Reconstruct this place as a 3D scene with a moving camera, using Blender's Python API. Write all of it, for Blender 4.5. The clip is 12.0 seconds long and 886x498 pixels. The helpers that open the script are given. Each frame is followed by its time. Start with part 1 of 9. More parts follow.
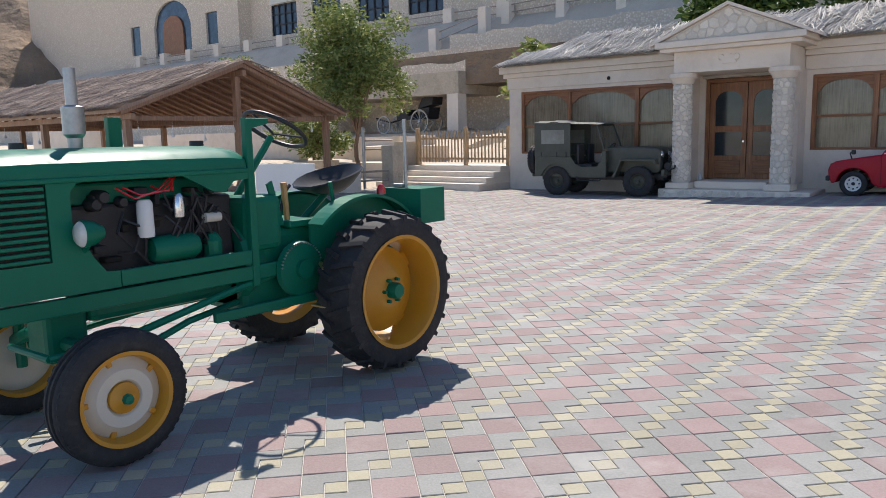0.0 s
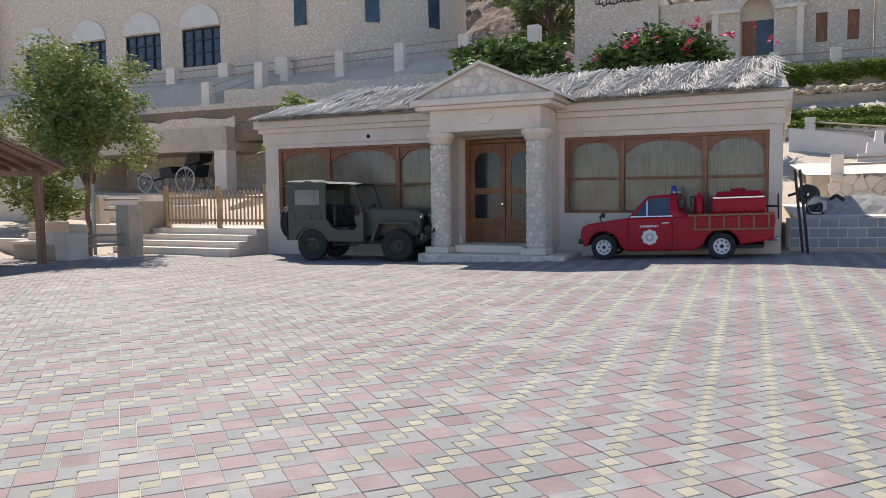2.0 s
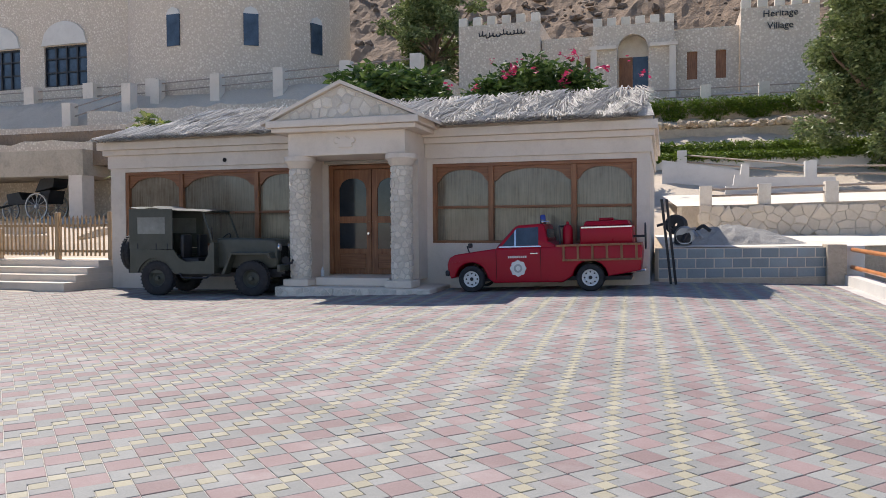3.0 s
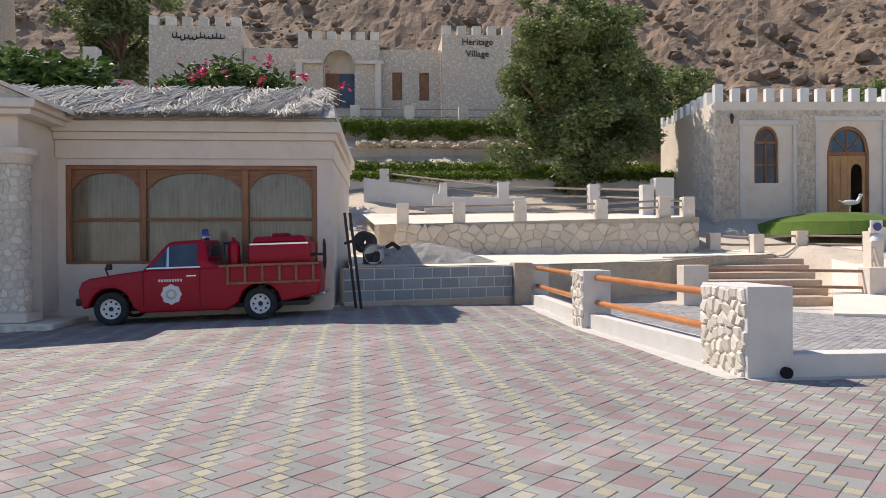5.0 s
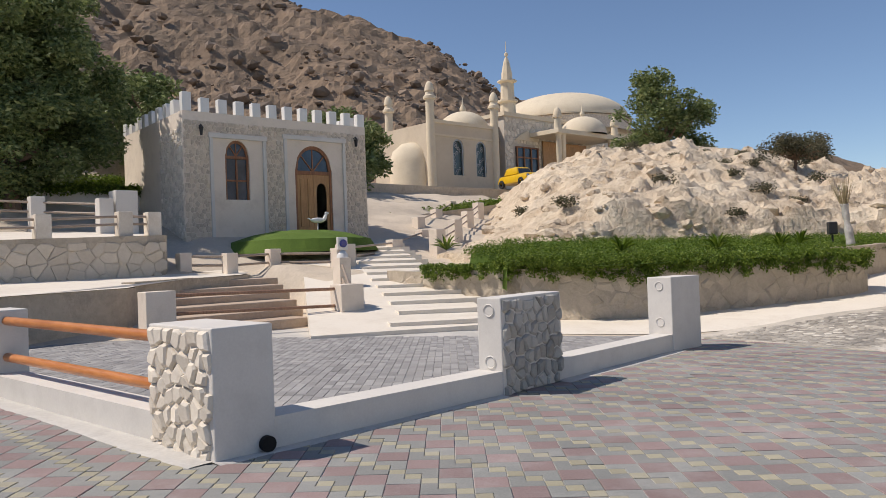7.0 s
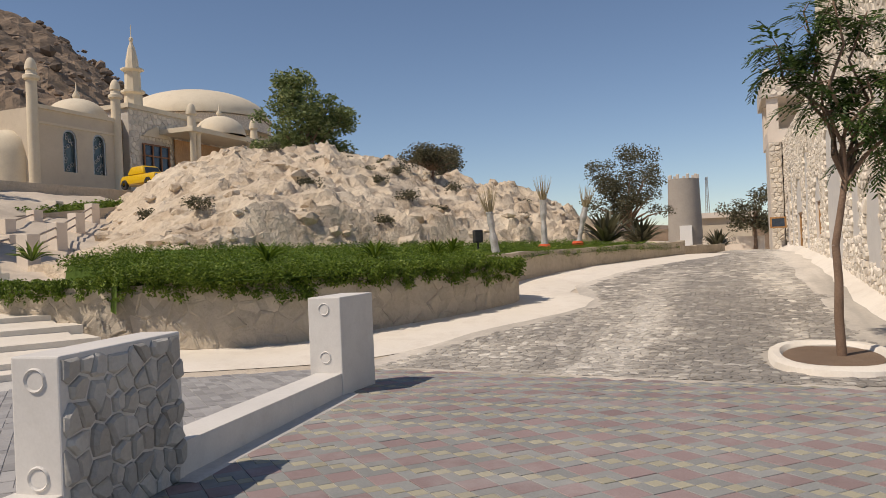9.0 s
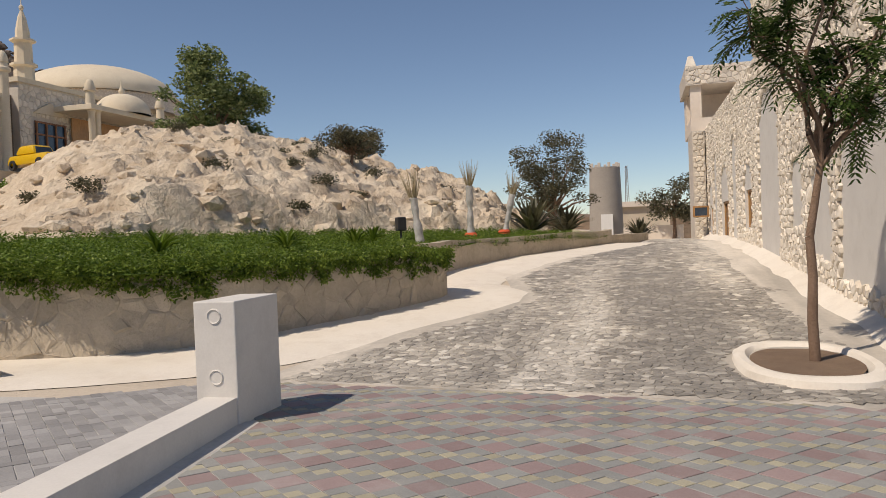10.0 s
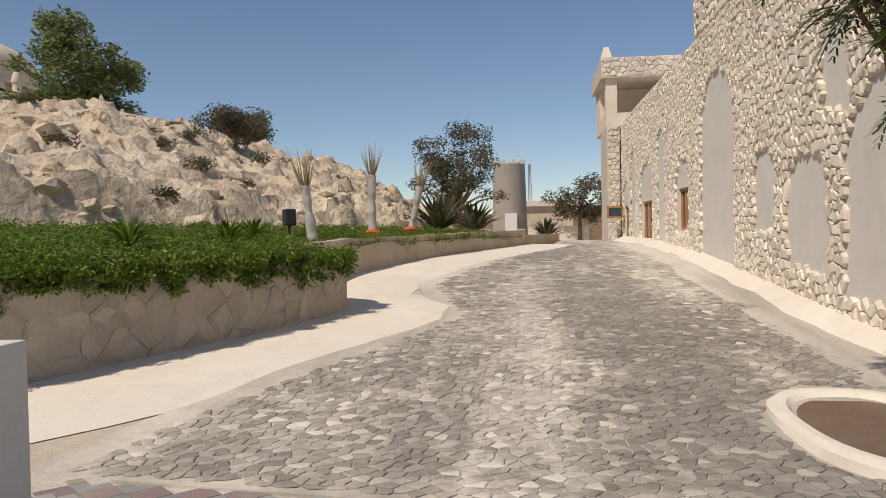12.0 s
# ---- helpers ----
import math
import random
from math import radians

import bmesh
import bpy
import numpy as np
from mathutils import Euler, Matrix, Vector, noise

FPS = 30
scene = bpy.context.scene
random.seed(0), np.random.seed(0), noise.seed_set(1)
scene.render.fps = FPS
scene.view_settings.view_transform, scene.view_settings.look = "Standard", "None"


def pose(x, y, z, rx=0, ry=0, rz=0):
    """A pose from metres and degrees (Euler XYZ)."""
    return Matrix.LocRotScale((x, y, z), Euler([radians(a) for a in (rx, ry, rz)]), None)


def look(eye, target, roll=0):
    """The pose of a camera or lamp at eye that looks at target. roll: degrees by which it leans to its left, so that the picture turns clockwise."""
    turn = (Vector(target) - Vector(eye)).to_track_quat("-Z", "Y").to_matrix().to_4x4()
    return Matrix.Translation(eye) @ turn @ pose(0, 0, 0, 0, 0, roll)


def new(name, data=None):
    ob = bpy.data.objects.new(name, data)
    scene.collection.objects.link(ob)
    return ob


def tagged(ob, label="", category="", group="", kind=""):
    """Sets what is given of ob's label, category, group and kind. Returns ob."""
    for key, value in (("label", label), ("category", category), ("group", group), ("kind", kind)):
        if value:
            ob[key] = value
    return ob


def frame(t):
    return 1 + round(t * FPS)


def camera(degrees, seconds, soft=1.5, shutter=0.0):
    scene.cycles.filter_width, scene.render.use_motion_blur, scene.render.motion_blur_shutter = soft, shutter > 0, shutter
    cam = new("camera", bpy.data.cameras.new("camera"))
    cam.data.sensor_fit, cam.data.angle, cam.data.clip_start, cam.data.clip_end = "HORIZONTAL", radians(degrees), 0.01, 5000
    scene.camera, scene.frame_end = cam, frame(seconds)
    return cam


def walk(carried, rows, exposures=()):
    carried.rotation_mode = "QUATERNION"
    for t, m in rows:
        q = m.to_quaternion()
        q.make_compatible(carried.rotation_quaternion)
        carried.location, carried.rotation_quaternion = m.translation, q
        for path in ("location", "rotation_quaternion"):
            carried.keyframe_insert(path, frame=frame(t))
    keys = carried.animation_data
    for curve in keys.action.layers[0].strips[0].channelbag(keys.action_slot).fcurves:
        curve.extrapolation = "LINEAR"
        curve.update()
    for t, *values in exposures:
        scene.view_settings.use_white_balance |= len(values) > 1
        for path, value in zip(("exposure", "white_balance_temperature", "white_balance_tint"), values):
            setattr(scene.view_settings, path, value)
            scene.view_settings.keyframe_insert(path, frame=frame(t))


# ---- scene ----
cam = camera(60.8, 12.0, 0.75)
PATH = [
    (0, (0.28, -0.06, 1.625), (-0.969, 1.474, 1.332), -1.2),
    (0.5, (0.225, 0.429, 1.654), (-1.07, 1.929, 1.386), -1.4),
    (1, (0.244, 0.984, 1.638), (-0.936, 2.584, 1.416), -0.7),
    (1.5, (0.262, 1.581, 1.635), (-0.73, 3.308, 1.449), -0.6),
    (2, (0.354, 2.23, 1.596), (-0.466, 4.049, 1.453), -0.6),
    (2.5, (0.518, 2.934, 1.57), (-0.161, 4.812, 1.469), -0.5),
    (4.5, (1.098, 5.395, 1.41), (0.973, 7.391, 1.409), -0.1),
    (5, (1.342, 5.991, 1.411), (1.493, 7.985, 1.405), -0.3),
    (5.5, (1.581, 6.601, 1.433), (2.054, 8.544, 1.423), -0.7),
    (6, (1.908, 7.181, 1.475), (2.699, 9.018, 1.47), -1.1),
    (6.5, (2.217, 7.826, 1.468), (3.307, 9.503, 1.472), -1.6),
    (7, (2.652, 8.409, 1.432), (4.002, 9.884, 1.452), -2.1),
    (7.5, (3.168, 9.017, 1.422), (4.735, 10.259, 1.448), -2.4),
    (9.5, (5.926, 10.627, 1.49), (7.837, 11.218, 1.476), -2.3),
    (10, (6.664, 10.904, 1.51), (8.6, 11.404, 1.473), -2.2),
    (10.5, (7.455, 11.1, 1.524), (9.411, 11.517, 1.472), -2.0),
    (11, (8.237, 11.383, 1.511), (10.208, 11.723, 1.453), -1.9),
    (11.5, (9.084, 11.572, 1.54), (11.065, 11.841, 1.483), -1.6),
    (12, (9.868, 11.84, 1.51), (11.855, 12.063, 1.459), -1.1),
]
walk(cam, [(t, look(eye, target, roll)) for t, eye, target, roll in PATH], [(0, 0.6, 6750, 12), (2.5, 0.52, 6750, 13), (4.5, 0.45, 7000, 14), (6.5, 0.07, 7000, 13), (7.5, -0.1, 7050, 13.5), (9.5, -0.24, 7500, 14), (12, -0.24, 7500, 13.5)])

# ---- light: high sun behind the shop, clear dusty sky ----
world = bpy.data.worlds.new("sky")
scene.world = world
world.use_nodes = True
wn = world.node_tree
sky = wn.nodes.new("ShaderNodeTexSky")
sky.sky_type = "NISHITA"
sky.sun_disc = False
sky.sun_elevation = radians(53)
sky.sun_rotation = radians(311)
sky.air_density, sky.dust_density, sky.ozone_density = 1.0, 0.15, 4.5
sky.altitude = 1500
wn.nodes["Background"].inputs["Strength"].default_value = 0.12
wn.links.new(sky.outputs["Color"], wn.nodes["Background"].inputs["Color"])
sun = new("sun", bpy.data.lights.new("sun", "SUN"))
sun.data.energy, sun.data.angle, sun.data.color = 4.0, radians(0.55), (1.0, 0.955, 0.89)
sun.matrix_world = look((-30, 26, 53), (-30 + 0.58, 26 - 0.5, 53 - 1.03))


# ---- materials ----
def mat(name, rough=0.8, metal=0.0, spec=0.5):
    m = bpy.data.materials.new(name)
    m.use_nodes = True
    b = m.node_tree.nodes["Principled BSDF"]
    b.inputs["Roughness"].default_value = rough
    b.inputs["Metallic"].default_value = metal
    b.inputs["Specular IOR Level"].default_value = spec
    return m, m.node_tree, b


def ramp(nt, fac, stops):
    r = nt.nodes.new("ShaderNodeValToRGB")
    e = r.color_ramp.elements
    while len(e) < len(stops):
        e.new(0.5)
    for el, (p, c) in zip(e, stops):
        el.position, el.color = p, (*c, 1)
    nt.links.new(fac, r.inputs[0])
    return r.outputs[0]


def noise_tex(nt, scale, detail=6, rough=0.6, space="Object"):
    co = nt.nodes.new("ShaderNodeNewGeometry") if space == "World" else nt.nodes.new("ShaderNodeTexCoord")
    n = nt.nodes.new("ShaderNodeTexNoise")
    n.inputs["Scale"].default_value, n.inputs["Detail"].default_value, n.inputs["Roughness"].default_value = scale, detail, rough
    nt.links.new(co.outputs["Position" if space == "World" else "Object"], n.inputs["Vector"])
    return n.outputs["Fac"]


def mix(nt, fac, a, b, mode="MIX"):
    x = nt.nodes.new("ShaderNodeMix")
    x.data_type, x.blend_type = "RGBA", mode
    for sock, v in ((x.inputs[0], fac), (x.inputs[6], a), (x.inputs[7], b)):
        if isinstance(v, bpy.types.NodeSocket):
            nt.links.new(v, sock)
        elif isinstance(v, tuple):
            sock.default_value = (*v, 1)
        else:
            sock.default_value = v
    return x.outputs[2]


def bump(nt, b, height, strength=0.3, dist=0.02):
    n = nt.nodes.new("ShaderNodeBump")
    n.inputs["Strength"].default_value, n.inputs["Distance"].default_value = strength, dist
    nt.links.new(height, n.inputs["Height"])
    nt.links.new(n.outputs[0], b.inputs["Normal"])


def surface(name, dark, light, big=0.6, fine=18.0, rough=0.85, bumps=0.35, dist=0.01, stain=None, stain_amount=0.5, vary=0.0, metal=0.0, spec=0.4):
    """Two scales of variation between two colours, an optional stain colour, and variation from piece to piece."""
    m, nt, b = mat(name, rough, metal, spec)
    n1, n2 = noise_tex(nt, big, 5, 0.6, "World"), noise_tex(nt, fine, 6, 0.65, "World")
    mid = tuple((p + q) / 2 for p, q in zip(dark, light))
    c1 = ramp(nt, n1, [(0.3, dark), (0.7, light)])
    c2 = ramp(nt, n2, [(0.25, dark), (0.5, mid), (0.75, light)])
    c = mix(nt, 0.5, c1, c2)
    if stain:
        n3 = noise_tex(nt, big * 2.3, 8, 0.7, "World")
        f = ramp(nt, n3, [(0.5, (0, 0, 0)), (0.72, (stain_amount,) * 3)])
        c = mix(nt, f, c, stain)
    if vary:
        info, geo = nt.nodes.new("ShaderNodeObjectInfo"), nt.nodes.new("ShaderNodeNewGeometry")
        add = nt.nodes.new("ShaderNodeMath")
        nt.links.new(info.outputs["Random"], add.inputs[0])
        nt.links.new(geo.outputs["Random Per Island"], add.inputs[1])
        fr = nt.nodes.new("ShaderNodeMath")
        fr.operation = "FRACT"
        nt.links.new(add.outputs[0], fr.inputs[0])
        k = ramp(nt, fr.outputs[0], [(0, (1 - vary,) * 3), (1, (1 + vary * 0.6,) * 3)])
        c = mix(nt, 1.0, c, k, "MULTIPLY")
    nt.links.new(c, b.inputs["Base Color"])
    bump(nt, b, n2, bumps, dist)
    return m


def paint(name, col, rough=0.35, metal=0.0, dust=0.12, coat=0.0):
    m, nt, b = mat(name, rough, metal)
    n = noise_tex(nt, 3.0, 8, 0.65)
    d = tuple(c * (1 - dust) + 0.35 * dust for c in col)
    nt.links.new(ramp(nt, n, [(0.35, tuple(c * 0.92 for c in col)), (0.75, d)]), b.inputs["Base Color"])
    r = ramp(nt, noise_tex(nt, 9.0, 6), [(0.3, (rough * 0.8,) * 3), (0.7, (min(1, rough * 1.4),) * 3)])
    nt.links.new(r, b.inputs["Roughness"])
    b.inputs["Coat Weight"].default_value = coat
    return m


def wood(name, dark, light, axis="Z", rough=0.5):
    m, nt, b = mat(name, rough)
    co, mp = nt.nodes.new("ShaderNodeTexCoord"), nt.nodes.new("ShaderNodeMapping")
    mp.inputs["Scale"].default_value = {"Z": (30, 30, 2), "X": (2, 30, 30), "Y": (30, 2, 30)}[axis]
    nt.links.new(co.outputs["Object"], mp.inputs["Vector"])
    n = nt.nodes.new("ShaderNodeTexNoise")
    n.inputs["Scale"].default_value, n.inputs["Detail"].default_value = 1.0, 6
    nt.links.new(mp.outputs[0], n.inputs["Vector"])
    c = ramp(nt, n.outputs["Fac"], [(0.3, dark), (0.7, light)])
    c = mix(nt, ramp(nt, noise_tex(nt, 2.0), [(0.4, (0, 0, 0)), (0.8, (0.5, 0.5, 0.5))]), c, tuple(v * 0.6 for v in dark))
    nt.links.new(c, b.inputs["Base Color"])
    bump(nt, b, n.outputs["Fac"], 0.2, 0.004)
    return m


def glass_dark(name, tint, rough=0.06):
    """A dusty pane before a dark room."""
    m, nt, b = mat(name, rough, 0.0, 0.6)
    n = noise_tex(nt, 1.4, 6, 0.7)
    nt.links.new(ramp(nt, n, [(0.35, tint), (0.75, tuple(min(1, c * 2.0 + 0.01) for c in tint))]), b.inputs["Base Color"])
    r = ramp(nt, noise_tex(nt, 4.0, 6), [(0.3, (rough,) * 3), (0.8, (rough * 3,) * 3)])
    nt.links.new(r, b.inputs["Roughness"])
    return m


def leafy(name, dark, light, tip=None):
    m, nt, b = mat(name, 0.5, 0.0, 0.35)
    geo = nt.nodes.new("ShaderNodeNewGeometry")
    c = ramp(nt, geo.outputs["Random Per Island"], [(0.0, dark), (0.7, light), (1.0, tip or light)])
    nt.links.new(c, b.inputs["Base Color"])
    tr = nt.nodes.new("ShaderNodeBsdfTranslucent")
    nt.links.new(c, tr.inputs["Color"])
    sh = nt.nodes.new("ShaderNodeMixShader")
    sh.inputs[0].default_value = 0.3
    out = nt.nodes["Material Output"]
    nt.links.new(b.outputs[0], sh.inputs[1])
    nt.links.new(tr.outputs[0], sh.inputs[2])
    nt.links.new(sh.outputs[0], out.inputs["Surface"])
    return m


def speckle(name, dark, light, joint, scale):
    """Small pale stones set in darker mortar, seen from afar."""
    m, nt, b = mat(name, 0.9, 0.0, 0.3)
    geo, vor = nt.nodes.new("ShaderNodeNewGeometry"), nt.nodes.new("ShaderNodeTexVoronoi")
    vor.inputs["Scale"].default_value = scale
    nt.links.new(geo.outputs["Position"], vor.inputs["Vector"])
    c = mix(nt, vor.outputs["Color"], dark, light)
    sep = nt.nodes.new("ShaderNodeSeparateColor")
    nt.links.new(vor.outputs["Color"], sep.inputs[0])
    c = ramp(nt, sep.outputs[0], [(0.0, dark), (0.6, tuple((p + q) / 2 for p, q in zip(dark, light))), (1.0, light)])
    edge = ramp(nt, vor.outputs["Distance"], [(0.3, (0, 0, 0)), (0.62, (1, 1, 1))])
    c = mix(nt, edge, c, joint)
    c = mix(nt, ramp(nt, noise_tex(nt, 0.35, 5, 0.6, "World"), [(0.4, (0, 0, 0)), (0.8, (0.5, 0.5, 0.5))]), c, dark)
    nt.links.new(c, b.inputs["Base Color"])
    inv = ramp(nt, vor.outputs["Distance"], [(0.0, (1, 1, 1)), (0.6, (0, 0, 0))])
    bump(nt, b, inv, 0.6, 0.06)
    return m


def straw_glass(name):
    """A pane with a straw blind close behind it, reflections painted as paler tan."""
    m, nt, b = mat(name, 0.12, 0.0, 0.6)
    co, mp = nt.nodes.new("ShaderNodeTexCoord"), nt.nodes.new("ShaderNodeMapping")
    mp.inputs["Scale"].default_value = (38, 38, 1.6)
    nt.links.new(co.outputs["Object"], mp.inputs["Vector"])
    n = nt.nodes.new("ShaderNodeTexNoise")
    n.inputs["Scale"].default_value, n.inputs["Detail"].default_value = 1.0, 4
    nt.links.new(mp.outputs[0], n.inputs["Vector"])
    c = ramp(nt, n.outputs["Fac"], [(0.3, (0.12, 0.09, 0.055)), (0.7, (0.26, 0.21, 0.145))])
    # tan patches in the colour stand in for what the pane reflects
    c = mix(nt, ramp(nt, noise_tex(nt, 1.1, 7, 0.7), [(0.4, (0, 0, 0)), (0.75, (0.7, 0.7, 0.7))]), c, (0.34, 0.3, 0.23))
    nt.links.new(c, b.inputs["Base Color"])
    return m


def clear_glass(name):
    m, nt, b = mat(name, 0.02, 0.0, 0.5)
    b.inputs["Transmission Weight"].default_value = 1.0
    b.inputs["IOR"].default_value = 1.1
    b.inputs["Base Color"].default_value = (0.9, 0.92, 0.92, 1)
    return m


M_CLEAR = clear_glass("clear_windscreen")
M_RED = surface("paver_red", (0.215, 0.15, 0.143), (0.375, 0.28, 0.268), 0.5, 70, 0.75, 0.5, 0.006, (0.45, 0.42, 0.4), 0.55, 0.14)
M_GREY = surface("paver_grey", (0.185, 0.195, 0.185), (0.35, 0.345, 0.325), 0.5, 70, 0.75, 0.5, 0.006, (0.45, 0.425, 0.4), 0.5, 0.14)
M_YEL = surface("paver_yellow", (0.31, 0.28, 0.19), (0.45, 0.415, 0.315), 0.5, 70, 0.75, 0.5, 0.006, (0.45, 0.425, 0.39), 0.5, 0.14)
M_COURT = surface("paver_court", (0.26, 0.25, 0.245), (0.4, 0.39, 0.38), 0.5, 45, 0.8, 0.4, 0.006, (0.48, 0.45, 0.42), 0.4, 0.25)
M_JOINT = surface("joint_sand", (0.38, 0.365, 0.34), (0.68, 0.65, 0.6), 0.8, 60, 0.95, 0.5, 0.01)
M_SMEAR = surface("cement_smear", (0.44, 0.42, 0.39), (0.62, 0.6, 0.56), 1.5, 25, 0.95, 0.5, 0.01, (0.34, 0.32, 0.3), 0.5)
M_SAND = surface("pale_cement_sand", (0.7, 0.63, 0.53), (0.82, 0.76, 0.67), 0.7, 30, 0.95, 0.35, 0.015, (0.58, 0.5, 0.41), 0.5)
M_EARTH = surface("dry_earth", (0.48, 0.4, 0.31), (0.68, 0.59, 0.48), 0.25, 12, 0.95, 0.6, 0.05, (0.3, 0.25, 0.2), 0.5)
M_PLASTER = surface("cream_plaster", (0.69, 0.59, 0.49), (0.82, 0.73, 0.63), 0.9, 40, 0.9, 0.2, 0.006, (0.5, 0.43, 0.35), 0.4)
M_WHITE = surface("fresh_cement_render", (0.6, 0.57, 0.53), (0.73, 0.7, 0.65), 1.2, 50, 0.85, 0.15, 0.004, (0.5, 0.47, 0.43), 0.35)
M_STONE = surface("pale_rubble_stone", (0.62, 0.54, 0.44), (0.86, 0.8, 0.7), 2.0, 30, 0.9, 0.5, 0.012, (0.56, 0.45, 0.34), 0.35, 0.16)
M_STONEG = surface("grey_rubble_stone", (0.36, 0.34, 0.3), (0.56, 0.53, 0.48), 2.0, 30, 0.9, 0.6, 0.015, (0.4, 0.33, 0.26), 0.3, 0.2)
M_MORTAR = surface("mortar", (0.52, 0.46, 0.39), (0.68, 0.62, 0.54), 2.0, 40, 0.95, 0.5, 0.01)
M_WALLST = surface("retaining_wall_render", (0.4, 0.34, 0.26), (0.62, 0.53, 0.42), 0.8, 9, 0.95, 0.9, 0.05, (0.3, 0.25, 0.2), 0.7)
M_MUSEUM = speckle("speckled_stone_wall", (0.66, 0.56, 0.45), (0.86, 0.77, 0.66), (0.6, 0.5, 0.4), 8.0)
M_BLOCK = surface("concrete_block", (0.21, 0.26, 0.285), (0.32, 0.37, 0.395), 1.0, 40, 0.9, 0.4, 0.006, (0.25, 0.26, 0.27), 0.4, 0.15)
M_ROAD = surface("crazy_paving_stone", (0.2, 0.18, 0.155), (0.62, 0.565, 0.485), 0.35, 11, 0.7, 0.9, 0.02, (0.68, 0.61, 0.51), 0.9, 0.42)
M_ROADBED = surface("crazy_paving_mortar", (0.46, 0.41, 0.35), (0.78, 0.71, 0.61), 0.45, 11, 0.85, 0.8, 0.02, (0.3, 0.27, 0.23), 0.4)


def streaked(m, pale, dark):
    """Long pale and dark wheel tracks along x, laid over a surface."""
    nt = m.node_tree
    b = nt.nodes["Principled BSDF"]
    c = b.inputs["Base Color"].links[0].from_socket
    geo, mp, n = nt.nodes.new("ShaderNodeNewGeometry"), nt.nodes.new("ShaderNodeMapping"), nt.nodes.new("ShaderNodeTexNoise")
    mp.inputs["Rotation"].default_value = (0, 0, radians(-5))
    mp.inputs["Scale"].default_value = (0.05, 0.75, 1)
    n.inputs["Scale"].default_value, n.inputs["Detail"].default_value = 1.0, 5
    nt.links.new(geo.outputs["Position"], mp.inputs["Vector"])
    nt.links.new(mp.outputs[0], n.inputs["Vector"])
    grain = noise_tex(nt, 5.0, 6, 0.7, "World")
    mul = nt.nodes.new("ShaderNodeMath")
    mul.operation = "MULTIPLY"
    nt.links.new(ramp(nt, n.outputs["Fac"], [(0.5, (0, 0, 0)), (0.62, (1, 1, 1))]), mul.inputs[0])
    nt.links.new(ramp(nt, grain, [(0.4, (0.1, 0.1, 0.1)), (0.62, (0.95, 0.95, 0.95))]), mul.inputs[1])
    c = mix(nt, ramp(nt, n.outputs["Fac"], [(0.36, (0.55, 0.55, 0.55)), (0.48, (0, 0, 0))]), c, dark)
    nt.links.new(mix(nt, mul.outputs[0], c, pale), b.inputs["Base Color"])


def flecked(m, bright, share):
    """A few single stones much paler than the rest."""
    nt = m.node_tree
    b = nt.nodes["Principled BSDF"]
    c = b.inputs["Base Color"].links[0].from_socket
    info, geo, add, fr = nt.nodes.new("ShaderNodeObjectInfo"), nt.nodes.new("ShaderNodeNewGeometry"), nt.nodes.new("ShaderNodeMath"), nt.nodes.new("ShaderNodeMath")
    nt.links.new(info.outputs["Random"], add.inputs[0])
    nt.links.new(geo.outputs["Random Per Island"], add.inputs[1])
    fr.operation = "FRACT"
    nt.links.new(add.outputs[0], fr.inputs[0])
    f = ramp(nt, fr.outputs[0], [(1 - share, (0, 0, 0)), (1 - share * 0.6, (0.85, 0.85, 0.85))])
    nt.links.new(mix(nt, f, c, bright), b.inputs["Base Color"])


flecked(M_ROAD, (0.74, 0.69, 0.6), 0.07)
streaked(M_ROAD, (0.7, 0.65, 0.57), (0.2, 0.185, 0.165))
streaked(M_ROADBED, (0.72, 0.66, 0.57), (0.26, 0.24, 0.21))
M_HILL = surface("desert_hillside", (0.15, 0.105, 0.073), (0.35, 0.25, 0.17), 0.03, 0.3, 0.95, 1.0, 1.2, (0.09, 0.075, 0.055), 0.7)
M_BOULDER = surface("dark_boulder", (0.11, 0.083, 0.065), (0.33, 0.25, 0.19), 0.08, 0.8, 0.9, 0.6, 0.3, None, 0.5, 0.5)
M_ROCK = surface("limestone_outcrop", (0.5, 0.37, 0.25), (0.88, 0.77, 0.61), 0.4, 3.5, 0.95, 1.0, 0.2, (0.26, 0.17, 0.1), 0.75)
M_WOOD = wood("varnished_door_wood", (0.2, 0.075, 0.03), (0.38, 0.17, 0.075))
M_WOODX = wood("varnished_frame_wood", (0.2, 0.075, 0.03), (0.36, 0.16, 0.07), "X")
M_OAK = wood("honey_oak", (0.38, 0.19, 0.07), (0.55, 0.31, 0.13))
M_SHED = wood("brown_stained_timber", (0.24, 0.125, 0.075), (0.4, 0.23, 0.14))
M_FENCE = wood("pale_fence_timber", (0.4, 0.26, 0.14), (0.56, 0.4, 0.24))
M_RAIL = wood("weathered_rail", (0.3, 0.23, 0.18), (0.44, 0.36, 0.29), "X")
M_ORANGE = wood("orange_varnished_rail", (0.5, 0.17, 0.05), (0.68, 0.28, 0.1), "Y", 0.3)
M_THATCH = surface("dry_palm_thatch", (0.42, 0.39, 0.35), (0.75, 0.71, 0.65), 1.5, 25, 0.95, 0.5, 0.02, (0.2, 0.18, 0.16), 0.5, 0.4)
M_THATCHB = surface("brown_palm_thatch", (0.26, 0.19, 0.15), (0.46, 0.36, 0.29), 1.5, 25, 0.95, 0.5, 0.02, (0.2, 0.16, 0.13), 0.5, 0.4)
M_PANE = glass_dark("blue_dark_pane", (0.03, 0.045, 0.065))
M_SHOPGLASS = straw_glass("painted_reflection_pane")
M_DOORGLASS = glass_dark("door_pane", (0.015, 0.02, 0.025))
